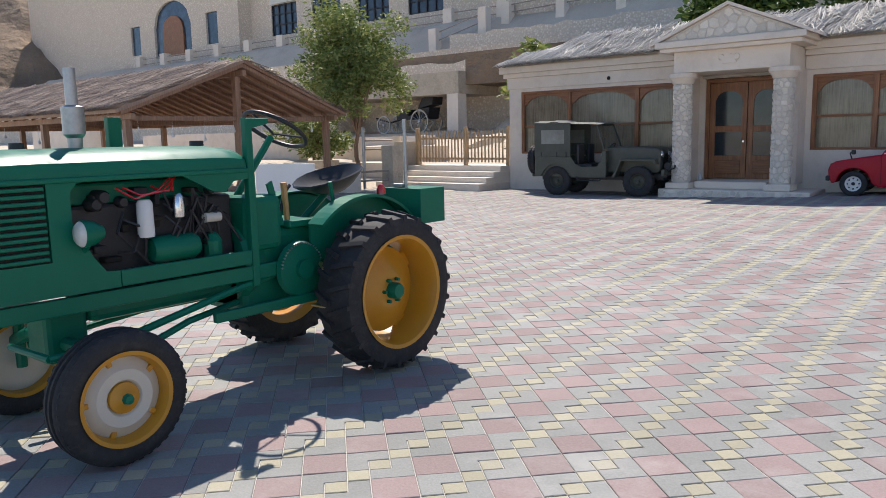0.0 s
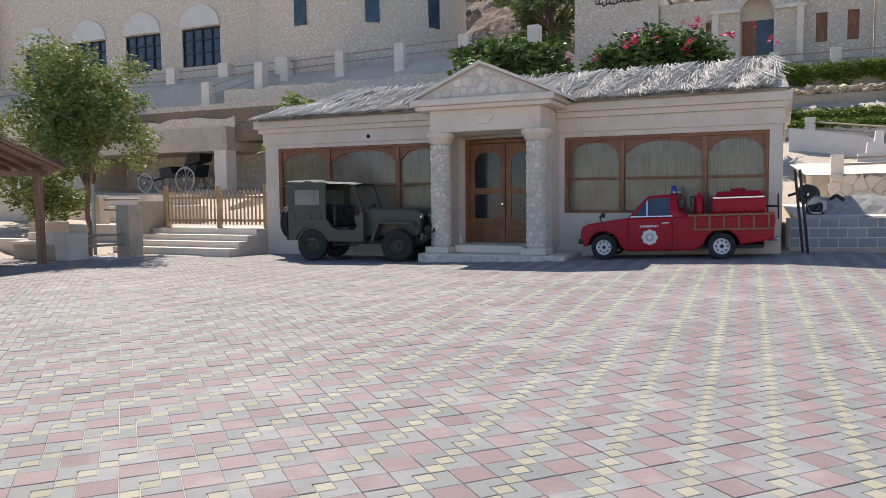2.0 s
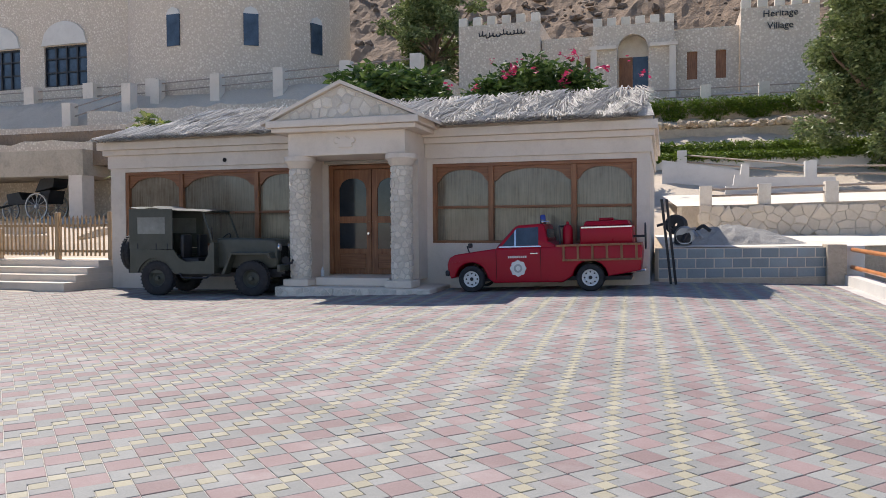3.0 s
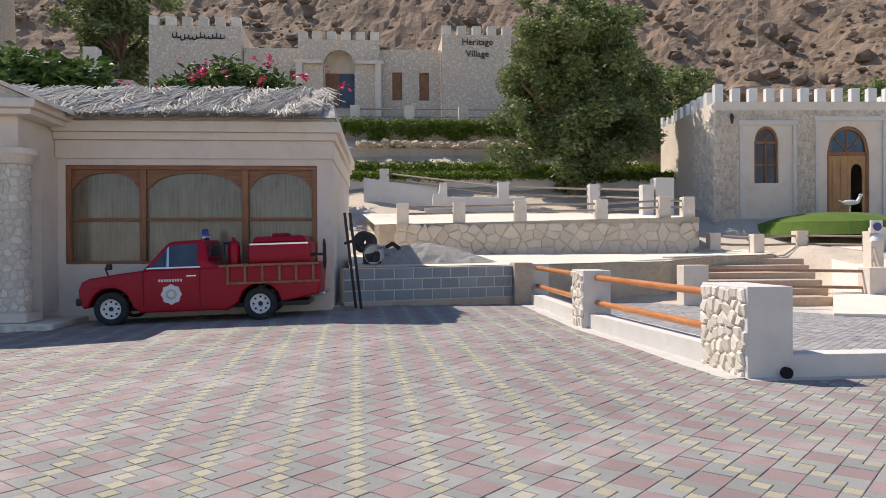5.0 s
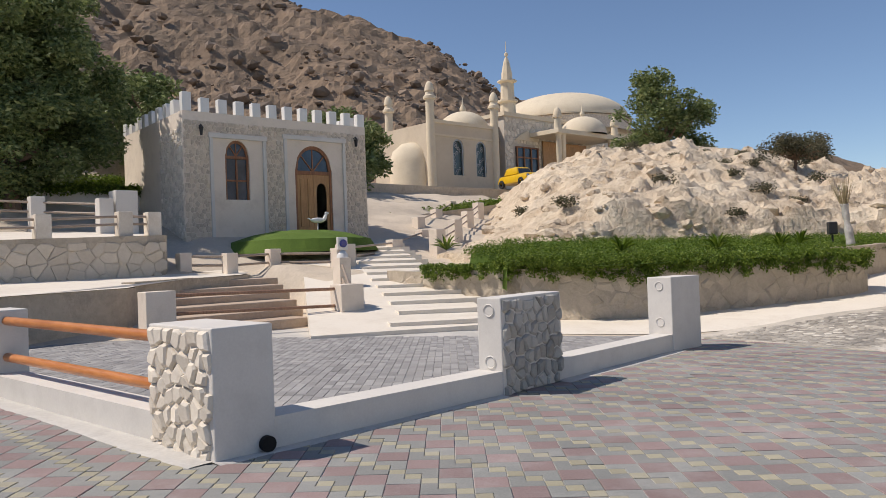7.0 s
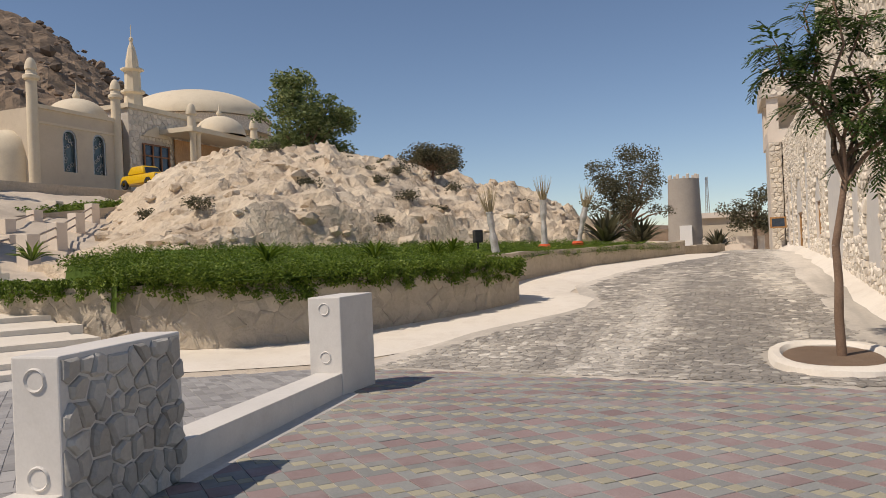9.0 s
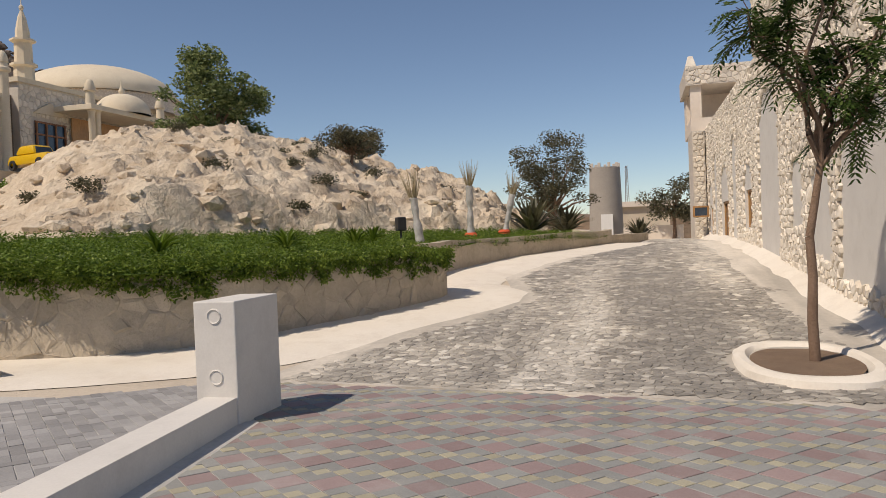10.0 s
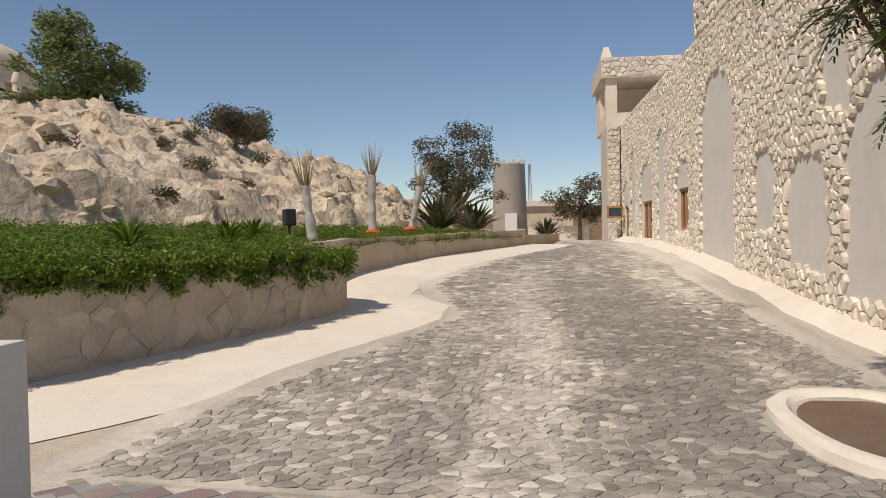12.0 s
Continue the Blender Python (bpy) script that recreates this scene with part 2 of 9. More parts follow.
M_BLACK = surface("black_steel", (0.015, 0.015, 0.017), (0.04, 0.04, 0.045), 4, 40, 0.5, 0.1, 0.002)
M_DARK = surface("dark_interior", (0.012, 0.01, 0.009), (0.03, 0.026, 0.022), 2, 20, 0.95, 0.1, 0.002)
M_TYRE = surface("rubber_tyre", (0.014, 0.014, 0.016), (0.035, 0.035, 0.038), 6, 60, 0.75, 0.25, 0.003, (0.12, 0.11, 0.1), 0.25)
M_GREEN = paint("tractor_green_paint", (0.0, 0.15, 0.088), 0.38, 0, 0.0, 0.0)
M_GREEN.node_tree.nodes["Principled BSDF"].inputs["Specular IOR Level"].default_value = 0.25
M_AMBER = paint("wheel_yellow_paint", (0.55, 0.25, 0.015), 0.35, 0, 0.04)
M_CREAM = paint("wheel_cream_paint", (0.6, 0.56, 0.48), 0.4, 0, 0.1)
M_OLIVE = paint("olive_drab_paint", (0.062, 0.065, 0.048), 0.4, 0, 0.06)
M_CANVAS = surface("olive_canvas", (0.075, 0.077, 0.06), (0.12, 0.12, 0.1), 3, 60, 0.9, 0.3, 0.004)
# the roof's canvas, much paler than that of the curtains
M_CANTOP = surface("pale_canvas_top", (0.36, 0.36, 0.33), (0.5, 0.5, 0.46), 3, 60, 0.9, 0.3, 0.004)
M_FIRE = paint("fire_red_paint", (0.4, 0.0, 0.016), 0.34, 0, 0.0, 0.05)
M_FIRE.node_tree.nodes["Principled BSDF"].inputs["Specular IOR Level"].default_value = 0.3
M_REDLENS = paint("red_lens", (0.6, 0.02, 0.02), 0.15, 0, 0.02, 0.6)
M_BLUELENS = paint("blue_lens", (0.01, 0.03, 0.25), 0.15, 0, 0.02, 0.6)
M_STEEL = surface("grey_steel", (0.3, 0.31, 0.32), (0.5, 0.5, 0.5), 4, 40, 0.4, 0.1, 0.002, None, 0.5, 0, 0.8)
M_CHROME = surface("bright_metal", (0.6, 0.6, 0.6), (0.75, 0.75, 0.75), 4, 40, 0.2, 0.05, 0.002, None, 0.5, 0, 1.0)
M_WPAINT = surface("white_paint", (0.7, 0.69, 0.66), (0.8, 0.79, 0.77), 2, 40, 0.5, 0.1, 0.002)
M_TAXI = paint("taxi_yellow_paint", (0.75, 0.45, 0.0), 0.3, 0, 0.05, 0.4)
M_TEAL = paint("teal_pane", (0.06, 0.1, 0.11), 0.2)
M_DOME = surface("cream_dome_render", (0.62, 0.52, 0.38), (0.76, 0.67, 0.52), 0.6, 12, 0.9, 0.3, 0.02, (0.5, 0.42, 0.32), 0.3)
M_MOSQUE = surface("beige_mosque_render", (0.54, 0.45, 0.34), (0.66, 0.57, 0.45), 0.6, 12, 0.9, 0.3, 0.02, (0.46, 0.38, 0.3), 0.4)
M_BARK = surface("brown_bark", (0.16, 0.1, 0.065), (0.3, 0.2, 0.14), 3, 40, 0.95, 0.8, 0.02, None, 0.5)
M_LEAF = leafy("olive_leaf", (0.12, 0.17, 0.045), (0.26, 0.31, 0.09), (0.4, 0.4, 0.14))
M_LEAFD = leafy("dark_leaf", (0.09, 0.13, 0.045), (0.22, 0.27, 0.1), (0.34, 0.38, 0.17))
M_LEAFG = leafy("neem_leaf", (0.03, 0.065, 0.015), (0.08, 0.14, 0.03), (0.15, 0.21, 0.06))
M_SCRUB = leafy("grey_scrub_leaf", (0.07, 0.07, 0.04), (0.14, 0.13, 0.075), (0.2, 0.18, 0.11))
M_HEDGE = leafy("hedge_leaf", (0.06, 0.105, 0.01), (0.14, 0.215, 0.022), (0.27, 0.34, 0.06))
M_GRASS = surface("clipped_ground_cover", (0.06, 0.11, 0.013), (0.12, 0.2, 0.025), 1.0, 20, 0.9, 0.8, 0.03)
M_PINK = leafy("bougainvillea_flower", (0.4, 0.02, 0.08), (0.6, 0.05, 0.15))
M_FROND = leafy("dry_frond", (0.35, 0.27, 0.16), (0.55, 0.45, 0.28))
M_WRAP = surface("plastic_wrap", (0.34, 0.32, 0.3), (0.6, 0.58, 0.55), 8, 30, 0.25, 0.8, 0.03)
M_ORANGECLOTH = surface("orange_cloth", (0.6, 0.08, 0.03), (0.75, 0.14, 0.06), 8, 40, 0.9, 0.5, 0.02)
M_SOIL = surface("brown_soil", (0.14, 0.09, 0.06), (0.26, 0.18, 0.12), 3, 40, 0.95, 0.8, 0.02)
M_GRAVEL = surface("grey_gravel", (0.25, 0.24, 0.22), (0.5, 0.48, 0.45), 3, 30, 0.95, 0.9, 0.05, None, 0.5, 0.3)


# ---- mesh helpers ----
def part(name, bm, material, parent=None, label="", m=None, smooth=False):
    me = bpy.data.meshes.new(name)
    bm.normal_update()
    bm.to_mesh(me)
    bm.free()
    me.materials.append(material)
    if smooth:
        me.shade_smooth()
        me.set_sharp_from_angle(angle=radians(40))
    ob = new(name, me)
    if m is not None:
        ob.matrix_world = m
    if parent:
        ob.parent = parent
    if label:
        ob["label"] = label
    return ob


def holder(name, m=None, **tags):
    ob = new(name)
    ob.empty_display_size = 0.2
    if m is not None:
        ob.matrix_world = m
    return tagged(ob, **tags)


def hexa(bm, p):
    """Eight corners: four below, four above, both anticlockwise."""
    v = [bm.verts.new(q) for q in p]
    for f in ((3, 2, 1, 0), (4, 5, 6, 7), (0, 1, 5, 4), (1, 2, 6, 5), (2, 3, 7, 6), (3, 0, 4, 7)):
        bm.faces.new([v[i] for i in f])
    return v


def box(bm, x0, y0, z0, x1, y1, z1, bevel=0.0, tx=0.0, ty=0.0):
    """A box, its top drawn in by tx and ty on each side."""
    v = hexa(bm, [(x0, y0, z0), (x1, y0, z0), (x1, y1, z0), (x0, y1, z0), (x0 + tx, y0 + ty, z1), (x1 - tx, y0 + ty, z1), (x1 - tx, y1 - ty, z1), (x0 + tx, y1 - ty, z1)])
    if bevel:
        es = {e for q in v for e in q.link_edges}
        bmesh.ops.bevel(bm, geom=list(es), offset=bevel, segments=2, affect="EDGES", profile=0.5)
    return bm


def mkbox(x0, y0, z0, x1, y1, z1, bevel=0.0, tx=0.0, ty=0.0):
    return box(bmesh.new(), x0, y0, z0, x1, y1, z1, bevel, tx, ty)


def tube(bm, p, q, r0, r1=None, n=10, caps=True):
    """A round bar from p to q."""
    r1 = r0 if r1 is None else r1
    p, q = Vector(p), Vector(q)
    d = (q - p).normalized()
    a = d.orthogonal().normalized()
    c = d.cross(a)
    rings = []
    for o, r in ((p, r0), (q, r1)):
        rings.append([bm.verts.new(o + r * (math.cos(2 * math.pi * i / n) * a + math.sin(2 * math.pi * i / n) * c)) for i in range(n)])
    for i in range(n):
        bm.faces.new((rings[0][i], rings[0][(i + 1) % n], rings[1][(i + 1) % n], rings[1][i]))
    if caps:
        bm.faces.new(rings[0][::-1])
        bm.faces.new(rings[1])
    return bm


def pipe(bm, pts, r, n=8):
    for p, q in zip(pts, pts[1:]):
        tube(bm, p, q, r, r, n)
    return bm


def lathe(bm, prof, n=24, axis="Z", at=(0, 0, 0), a0=0.0, a1=2 * math.pi, close=True):
    """Turns (radius, height) pairs round an axis through at."""
    full = abs(a1 - a0 - 2 * math.pi) < 1e-6
    cols = n if full else n + 1
    grid = []
    for i in range(cols):
        t = a0 + (a1 - a0) * i / n
        col = []
        for r, h in prof:
            x, y = r * math.cos(t), r * math.sin(t)
            w = {"Z": (x, y, h), "X": (h, x, y), "Y": (y, h, x)}[axis]
            col.append(bm.verts.new((w[0] + at[0], w[1] + at[1], w[2] + at[2])))
        grid.append(col)
    for i in range(n):
        p, q = grid[i], grid[(i + 1) % cols]
        for j in range(len(prof) - 1):
            if prof[j][0] < 1e-6 and prof[j + 1][0] < 1e-6:
                continue
            ring = [p[j], q[j], q[j + 1], p[j + 1]]
            bm.faces.new(ring)
    bmesh.ops.remove_doubles(bm, verts=bm.verts, dist=1e-5)
    return bm


def prism(bm, poly, d0, d1, axis="Y"):
    """An outline of (a, b) pairs pushed from d0 to d1 along an axis."""
    def at(a, b, d):
        return {"Y": (a, d, b), "X": (d, a, b), "Z": (a, b, d)}[axis]
    lo, hi = [bm.verts.new(at(a, b, d0)) for a, b in poly], [bm.verts.new(at(a, b, d1)) for a, b in poly]
    n = len(poly)
    fs = [bm.faces.new(lo), bm.faces.new(hi[::-1])]
    for i in range(n):
        fs.append(bm.faces.new((lo[(i + 1) % n], lo[i], hi[i], hi[(i + 1) % n])))
    bmesh.ops.recalc_face_normals(bm, faces=fs)
    return bm


def arch_rise(t, rise):
    """Height of an arch at t in -1..1."""
    return rise * math.sqrt(max(0.0, 1 - t * t))


def panel(bm, x0, x1, z0, z1, y0, y1, openings=(), slices=12, top=None):
    """A wall along x with openings (left, right, sill, spring, rise). top(x): its upper edge, where it is not level."""
    top = top or (lambda x: z1)

    def strip(a, b, za, zb, ua, ub):
        hexa(bm, [(a, y0, za), (b, y0, zb), (b, y1, zb), (a, y1, za), (a, y0, ua), (b, y0, ub), (b, y1, ub), (a, y1, ua)])
    cur = x0
    for o in sorted(openings):
        l, r, sill, spring, rise = o
        if l > cur:
            strip(cur, l, z0, z0, top(cur), top(l))
        if sill > z0:
            strip(l, r, z0, z0, sill, sill)
        n = slices if rise else 1
        for i in range(n):
            a, b = l + (r - l) * i / n, l + (r - l) * (i + 1) / n
            ta, tb = 2 * i / n - 1, 2 * (i + 1) / n - 1
            strip(a, b, spring + arch_rise(ta, rise), spring + arch_rise(tb, rise), top(a), top(b))
        cur = r
    if cur < x1:
        n = 8 if top(cur) != top(x1) else 1
        for i in range(n):
            a, b = cur + (x1 - cur) * i / n, cur + (x1 - cur) * (i + 1) / n
            strip(a, b, z0, z0, top(a), top(b))
    bmesh.ops.remove_doubles(bm, verts=bm.verts, dist=1e-4)
    return bm


def clip(poly, nx, ny, d):
    """Keeps the part of a polygon where nx*x + ny*y <= d."""
    out = []
    for i, p in enumerate(poly):
        q = poly[(i + 1) % len(poly)]
        a, b = nx * p[0] + ny * p[1] - d, nx * q[0] + ny * q[1] - d
        if a <= 0:
            out.append(p)
        if (a < 0 < b) or (b < 0 < a):
            t = a / (a - b)
            out.append((p[0] + t * (q[0] - p[0]), p[1] + t * (q[1] - p[1])))
    return out


def cells(u0, u1, v0, v1, su, sv, rng, jitter=0.42, keep=None):
    """Irregular stones that fill a rectangle: outlines of (u, v) pairs with their middles."""
    nu, nv = max(1, round((u1 - u0) / su)), max(1, round((v1 - v0) / sv))
    du, dv = (u1 - u0) / nu, (v1 - v0) / nv
    pts = {}
    for i in range(-1, nu + 1):
        for j in range(-1, nv + 1):
            pts[i, j] = (u0 + (i + 0.5 + (0.25 if j % 2 else -0.25) + rng.uniform(-jitter, jitter)) * du, v0 + (j + 0.5 + rng.uniform(-jitter, jitter)) * dv)
    for i in range(nu):
        for j in range(nv):
            c = pts[i, j]
            if keep and not keep(*c):
                continue
            poly = [(u0, v0), (u1, v0), (u1, v1), (u0, v1)]
            for di in (-2, -1, 0, 1, 2):
                for dj in (-1, 0, 1):
                    o = pts.get((i + di, j + dj))
                    if o is None or o == c:
                        continue
                    nx, ny = o[0] - c[0], o[1] - c[1]
                    poly = clip(poly, nx, ny, (o[0] ** 2 + o[1] ** 2 - c[0] ** 2 - c[1] ** 2) / 2)
                    if len(poly) < 3:
                        break
                if len(poly) < 3:
                    break
            if len(poly) >= 3:
                yield c, poly


def stone_shape(c, poly, gap, proud, rng, back=0.02):
    """Vertices and faces of one stone in (u, v, out): a chamfered slab, slightly tilted."""
    mu, mv = sum(p[0] for p in poly) / len(poly), sum(p[1] for p in poly) / len(poly)
    size = max(math.hypot(p[0] - mu, p[1] - mv) for p in poly)
    k = max(0.3, 1 - gap / max(size, 1e-3))
    tu, tv, h = rng.uniform(-0.3, 0.3), rng.uniform(-0.3, 0.3), proud * rng.uniform(0.6, 1.15)
    n, vs, fs = len(poly), [], []
    for s, z in ((k, -back), (k * 0.97, h * 0.45), (k * 0.72, h)):
        for p in poly:
            a, b = (p[0] - mu) * s, (p[1] - mv) * s
            o = z if z < 0 else z + (tu * a + tv * b) * (0.35 if s > 0.9 * k else 1) * 0.6
            vs.append((mu + a, mv + b, o))
    for r in (0, 1):
        for i in range(n):
            fs.append((r * n + i, r * n + (i + 1) % n, (r + 1) * n + (i + 1) % n, (r + 1) * n + i))
    fs.append(tuple(range(2 * n, 3 * n)))
    return vs, fs


def mesh_of(name, vs, fs, material):
    me = bpy.data.meshes.new(name)
    me.from_pydata(vs, [], fs)
    me.materials.append(material)
    me.update()
    return me


def stone_facing(owner, place, u0, u1, v0, v1, su, sv, gap, proud, material, seed, name="stone", singles=0, near=None, keep=None, outer=None):
    """Faces a surface with single stones: place(u, v, out) gives the point. The stones nearest to near are objects of their own."""
    rng = random.Random(seed)
    todo = []
    for c, poly in cells(u0, u1, v0, v1, su, sv, rng, keep=keep):
        if outer:
            for nx, ny, d in outer:
                poly = clip(poly, nx, ny, d)
            if len(poly) < 3:
                continue
        todo.append((c, stone_shape(c, poly, gap, proud, rng)))
    if near and singles:
        todo.sort(key=lambda s: (s[0][0] - near[0]) ** 2 + (s[0][1] - near[1]) ** 2)
    allv, allf = [], []
    for k, (c, (vs, fs)) in enumerate(todo):
        vs = [place(*v) for v in vs]
        if k < singles:
            ob = new(name, mesh_of(name, vs, fs, material))
            ob.parent = owner
        else:
            o = len(allv)
            allv += vs
            allf += [tuple(i + o for i in f) for f in fs]
    if allv:
        ob = new(name + "_field", mesh_of(name + "_field", allv, allf, material))
        ob.parent = owner
        ob["kind"] = "stuff"


# ---- ground ----
def lerp_table(x, table):
    if x <= table[0][0]:
        return table[0][1]
    for (a, p), (b, q) in zip(table, table[1:]):
        if x <= b:
            t = (x - a) / (b - a)
            return p + (q - p) * t
    return table[-1][1]


ACROSS = [(-30, -0.05), (-12, -0.06), (-7.5, -0.04), (-3.5, 0.1), (0.5, 0.22), (5, 0.1), (9, 0.0), (13, 0.0)]
ROADUP = [(8, 0.0), (13, -0.07), (15.5, -0.14), (17, -0.08), (18, 0.0), (20, 0.08), (25, 0.42), (30, 0.72), (36, 0.88), (45, 0.9), (60, 0.7), (120, -1.0), (400, -6)]
HILLUP = [(20, 0.0), (23.0, 0.0), (26.5, 0.5), (28.4, 1.2), (33, 2.3), (36, 3.3), (40, 4.7), (44, 6.6), (47, 8.5), (60, 9.3), (100, 14), (400, 40)]
WALLLINE = [(16.6, 40), (16.9, 23), (16.7, 18.6), (17.4, 17.2), (19.5, 15.9), (21.8, 15.0), (24, 16.0), (27, 15.6), (31.5, 13.9), (36, 12.3), (42, 10.9)]


def yard(x, y):
    """Height of the paved yard and the road."""
    k = min(1.15, max(0.0, (y - 9) / 10.5))
    return lerp_table(x, ACROSS) * k + lerp_table(x, ROADUP)


def smooth(a, b, x):
    t = min(1.0, max(0.0, (x - a) / (b - a)))
    return t * t * (3 - 2 * t)


def bed(x):
    """The line along which the planted bank begins, east of the yard."""
    return lerp_table(x, [(16.8, 23.5), (17.0, 17.7), (19.5, 15.9), (22, 15.0), (27, 15.6), (36, 12.3), (42, 10.9), (60, 9), (400, 9)])


def ground_z(x, y):
    z = yard(x, y)
    if x < 14.0:
        up = lerp_table(y, HILLUP)
        west = smooth(-13.7, -14.6, x)
        up = up * (1 - west) + west * lerp_table(y, [(18.3, 0), (21, 0.68), (29.5, 1.8), (34, 2.2), (36, 5.0), (41, 9.2), (100, 14), (400, 40)])
        z = z + up if y < 23 else max(up, z)
        if x < -19 and y > 12:
            z = max(z, smooth(-19, -24, x) * 0.9)
        return z
    if y < 21 and x < 17:
        return z
    b = bed(x)
    if y < b + 0.25:
        return z
    d = y - b
    stairs = smooth(20.0, 14.0, x)
    slope = lerp_table(y, [(21, 0.0), (25, 0.9), (29, 1.5), (35, 2.9), (45, 5.5), (55, 6.8), (100, 12), (400, 40)])
    bank = min(0.75, 0.3 + 0.5 * d) + 0.05 * d
    out = stairs * slope + (1 - stairs) * max(bank, slope * smooth(16, 30, y))
    return max(out, z)


def axis_values(stops):
    out = [stops[0][0]]
    for (a, s), (b, _) in zip(stops, stops[1:]):
        n = max(1, round((b - a) / s))
        out += [a + (b - a) * (i + 1) / n for i in range(n)]
    return out


xs = axis_values([(-400, 60), (-100, 12), (-40, 2.0), (-20, 0.5), (45, 2), (80, 12), (120, 60), (480, 60)])
ys = axis_values([(-400, 60), (-40, 6), (-10, 1.0), (6, 0.5), (48, 2), (70, 10), (110, 60), (480, 60)])
gv, gf = [], []
for y in ys:
    for x in xs:
        rough = 0.0 if (y < 21.5 and x < 17) or (x >= 14 and y < bed(x) + 0.3) else 1.0
        z = ground_z(x, y) - 0.07
        if rough:
            z += 0.25 * noise.fractal(Vector((x * 0.35, y * 0.35, 0)), 0.9, 2.1, 4) * min(1, max(0, (y - 22) / 6))
        gv.append((x, y, z))
nx = len(xs)
for j in range(len(ys) - 1):
    for i in range(nx - 1):
        a = j * nx + i
        gf.append((a, a + 1, a + nx + 1, a + nx))
ground = tagged(new("ground", mesh_of("ground", gv, gf, M_EARTH)), "dry pale earth and sand sloping up to the hillside", "ground", kind="structure")
ground.data.shade_smooth()


# ---- mountain behind the village ----
RIDGE = [(-75, 22), (-60, 22), (-45, 19), (-25, 17), (-12, 19), (0, 21), (12, 21), (22, 19.5), (30, 17.9), (36.8, 16.6), (40, 15.0), (43, 13.7), (47, 11.6), (51, 10.2), (56, 8.8), (61, 6.8), (65, 6.2), (67.5, 7.3), (71, 5.4), (76, 3.2), (82, 1.6), (90, 0.9), (100, 0.8), (115, 0.6), (135, 0.2)]
mv, mf = [], []
NA, NR = 520, 110
for i in range(NA + 1):
    a = -75 + 210 * i / NA
    el = lerp_table(a, RIDGE)
    far = 230 + 120 * smooth(45, 66, a)
    foot = 95 + 130 * smooth(48, 66, a)
    for j in range(NR + 1):
        t = j / NR
        r = foot + (far - foot) * t * 1.25
        s = math.sin(min(1.0, t * 1.25) * math.pi / 2) ** 1.15 if t < 0.8 else 1 - (t - 0.8) * 1.5
        x, y = 2 + r * math.sin(radians(a)), 8 + r * math.cos(radians(a))
        h = 5 + (math.tan(radians(el)) * far - 5) * s
        p = Vector((x * 0.03, y * 0.03, 0.3))
        h += (noise.fractal(p, 0.8, 2.2, 7) * 4.0 + noise.fractal(p * 6, 0.6, 2.1, 5) * 1.5) * min(1, el / 10) * (0.4 + 0.6 * math.sin(math.pi * min(1, t)))
        mv.append((x, y, h if t > 0 else -6))
for i in range(NA):
    for j in range(NR):
        a = i * (NR + 1) + j
        mf.append((a, a + 1, a + NR + 2, a + NR + 1))
tagged(new("backdrop_mountain", mesh_of("backdrop_mountain", mv, mf, M_HILL)), "bare brown desert mountain strewn with dark boulders", "mountain", kind="structure")


def boulder_mesh(bm, c, r, rng, squash=0.75):
    """A broken boulder with flat faces."""
    g = bmesh.ops.create_icosphere(bm, subdivisions=1, radius=1.0)["verts"]
    q = Euler((rng.uniform(0, 6), rng.uniform(0, 6), rng.uniform(0, 6))).to_matrix()
    s = Vector((rng.uniform(0.7, 1.3), rng.uniform(0.7, 1.3), squash * rng.uniform(0.6, 1.1)))
    for v in g:
        w = q @ (v.co * rng.uniform(0.75, 1.15))
        v.co = Vector((w.x * s.x, w.y * s.y, w.z * s.z)) * r + Vector(c)


def boulders_data(n, where, sizes, seed):
    """Many boulders as one list of points and faces."""
    rng = random.Random(seed)
    base = bmesh.new()
    bmesh.ops.create_icosphere(base, subdivisions=1, radius=1.0)
    bv, bf = [v.co.copy() for v in base.verts], [tuple(v.index for v in f.verts) for f in base.faces]
    base.free()
    vs, fs = [], []
    for _ in range(n):
        c = where(rng)
        if c is None:
            continue
        r = sizes(rng)
        q = Euler((rng.uniform(0, 6), rng.uniform(0, 6), rng.uniform(0, 6))).to_matrix()
        s = (rng.uniform(0.7, 1.3), rng.uniform(0.7, 1.3), rng.uniform(0.5, 0.9))
        o = len(vs)
        for v in bv:
            w = q @ (v * rng.uniform(0.7, 1.15))
            vs.append((c[0] + w.x * s[0] * r, c[1] + w.y * s[1] * r, c[2] + w.z * s[2] * r))
        fs += [tuple(i + o for i in f) for f in bf]
    return vs, fs


def on_mountain(rng):
    i, j = rng.randrange(60, 330), rng.randrange(2, 88)
    p = mv[i * (NR + 1) + j]
    if noise.noise(Vector((p[0] * 0.03, p[1] * 0.03, 2))) < rng.uniform(-0.5, 0.35):
        return None
    return (p[0] + rng.uniform(-2, 2), p[1] + rng.uniform(-2, 2), p[2])


vs, fs = boulders_data(9000, on_mountain, lambda r: 0.35 + 1.5 * r.random() ** 4, 5)
tagged(new("boulder_field", mesh_of("boulder_field", vs, fs, M_BOULDER)), "dark brown boulders scattered over the mountainside", "boulders", kind="stuff")


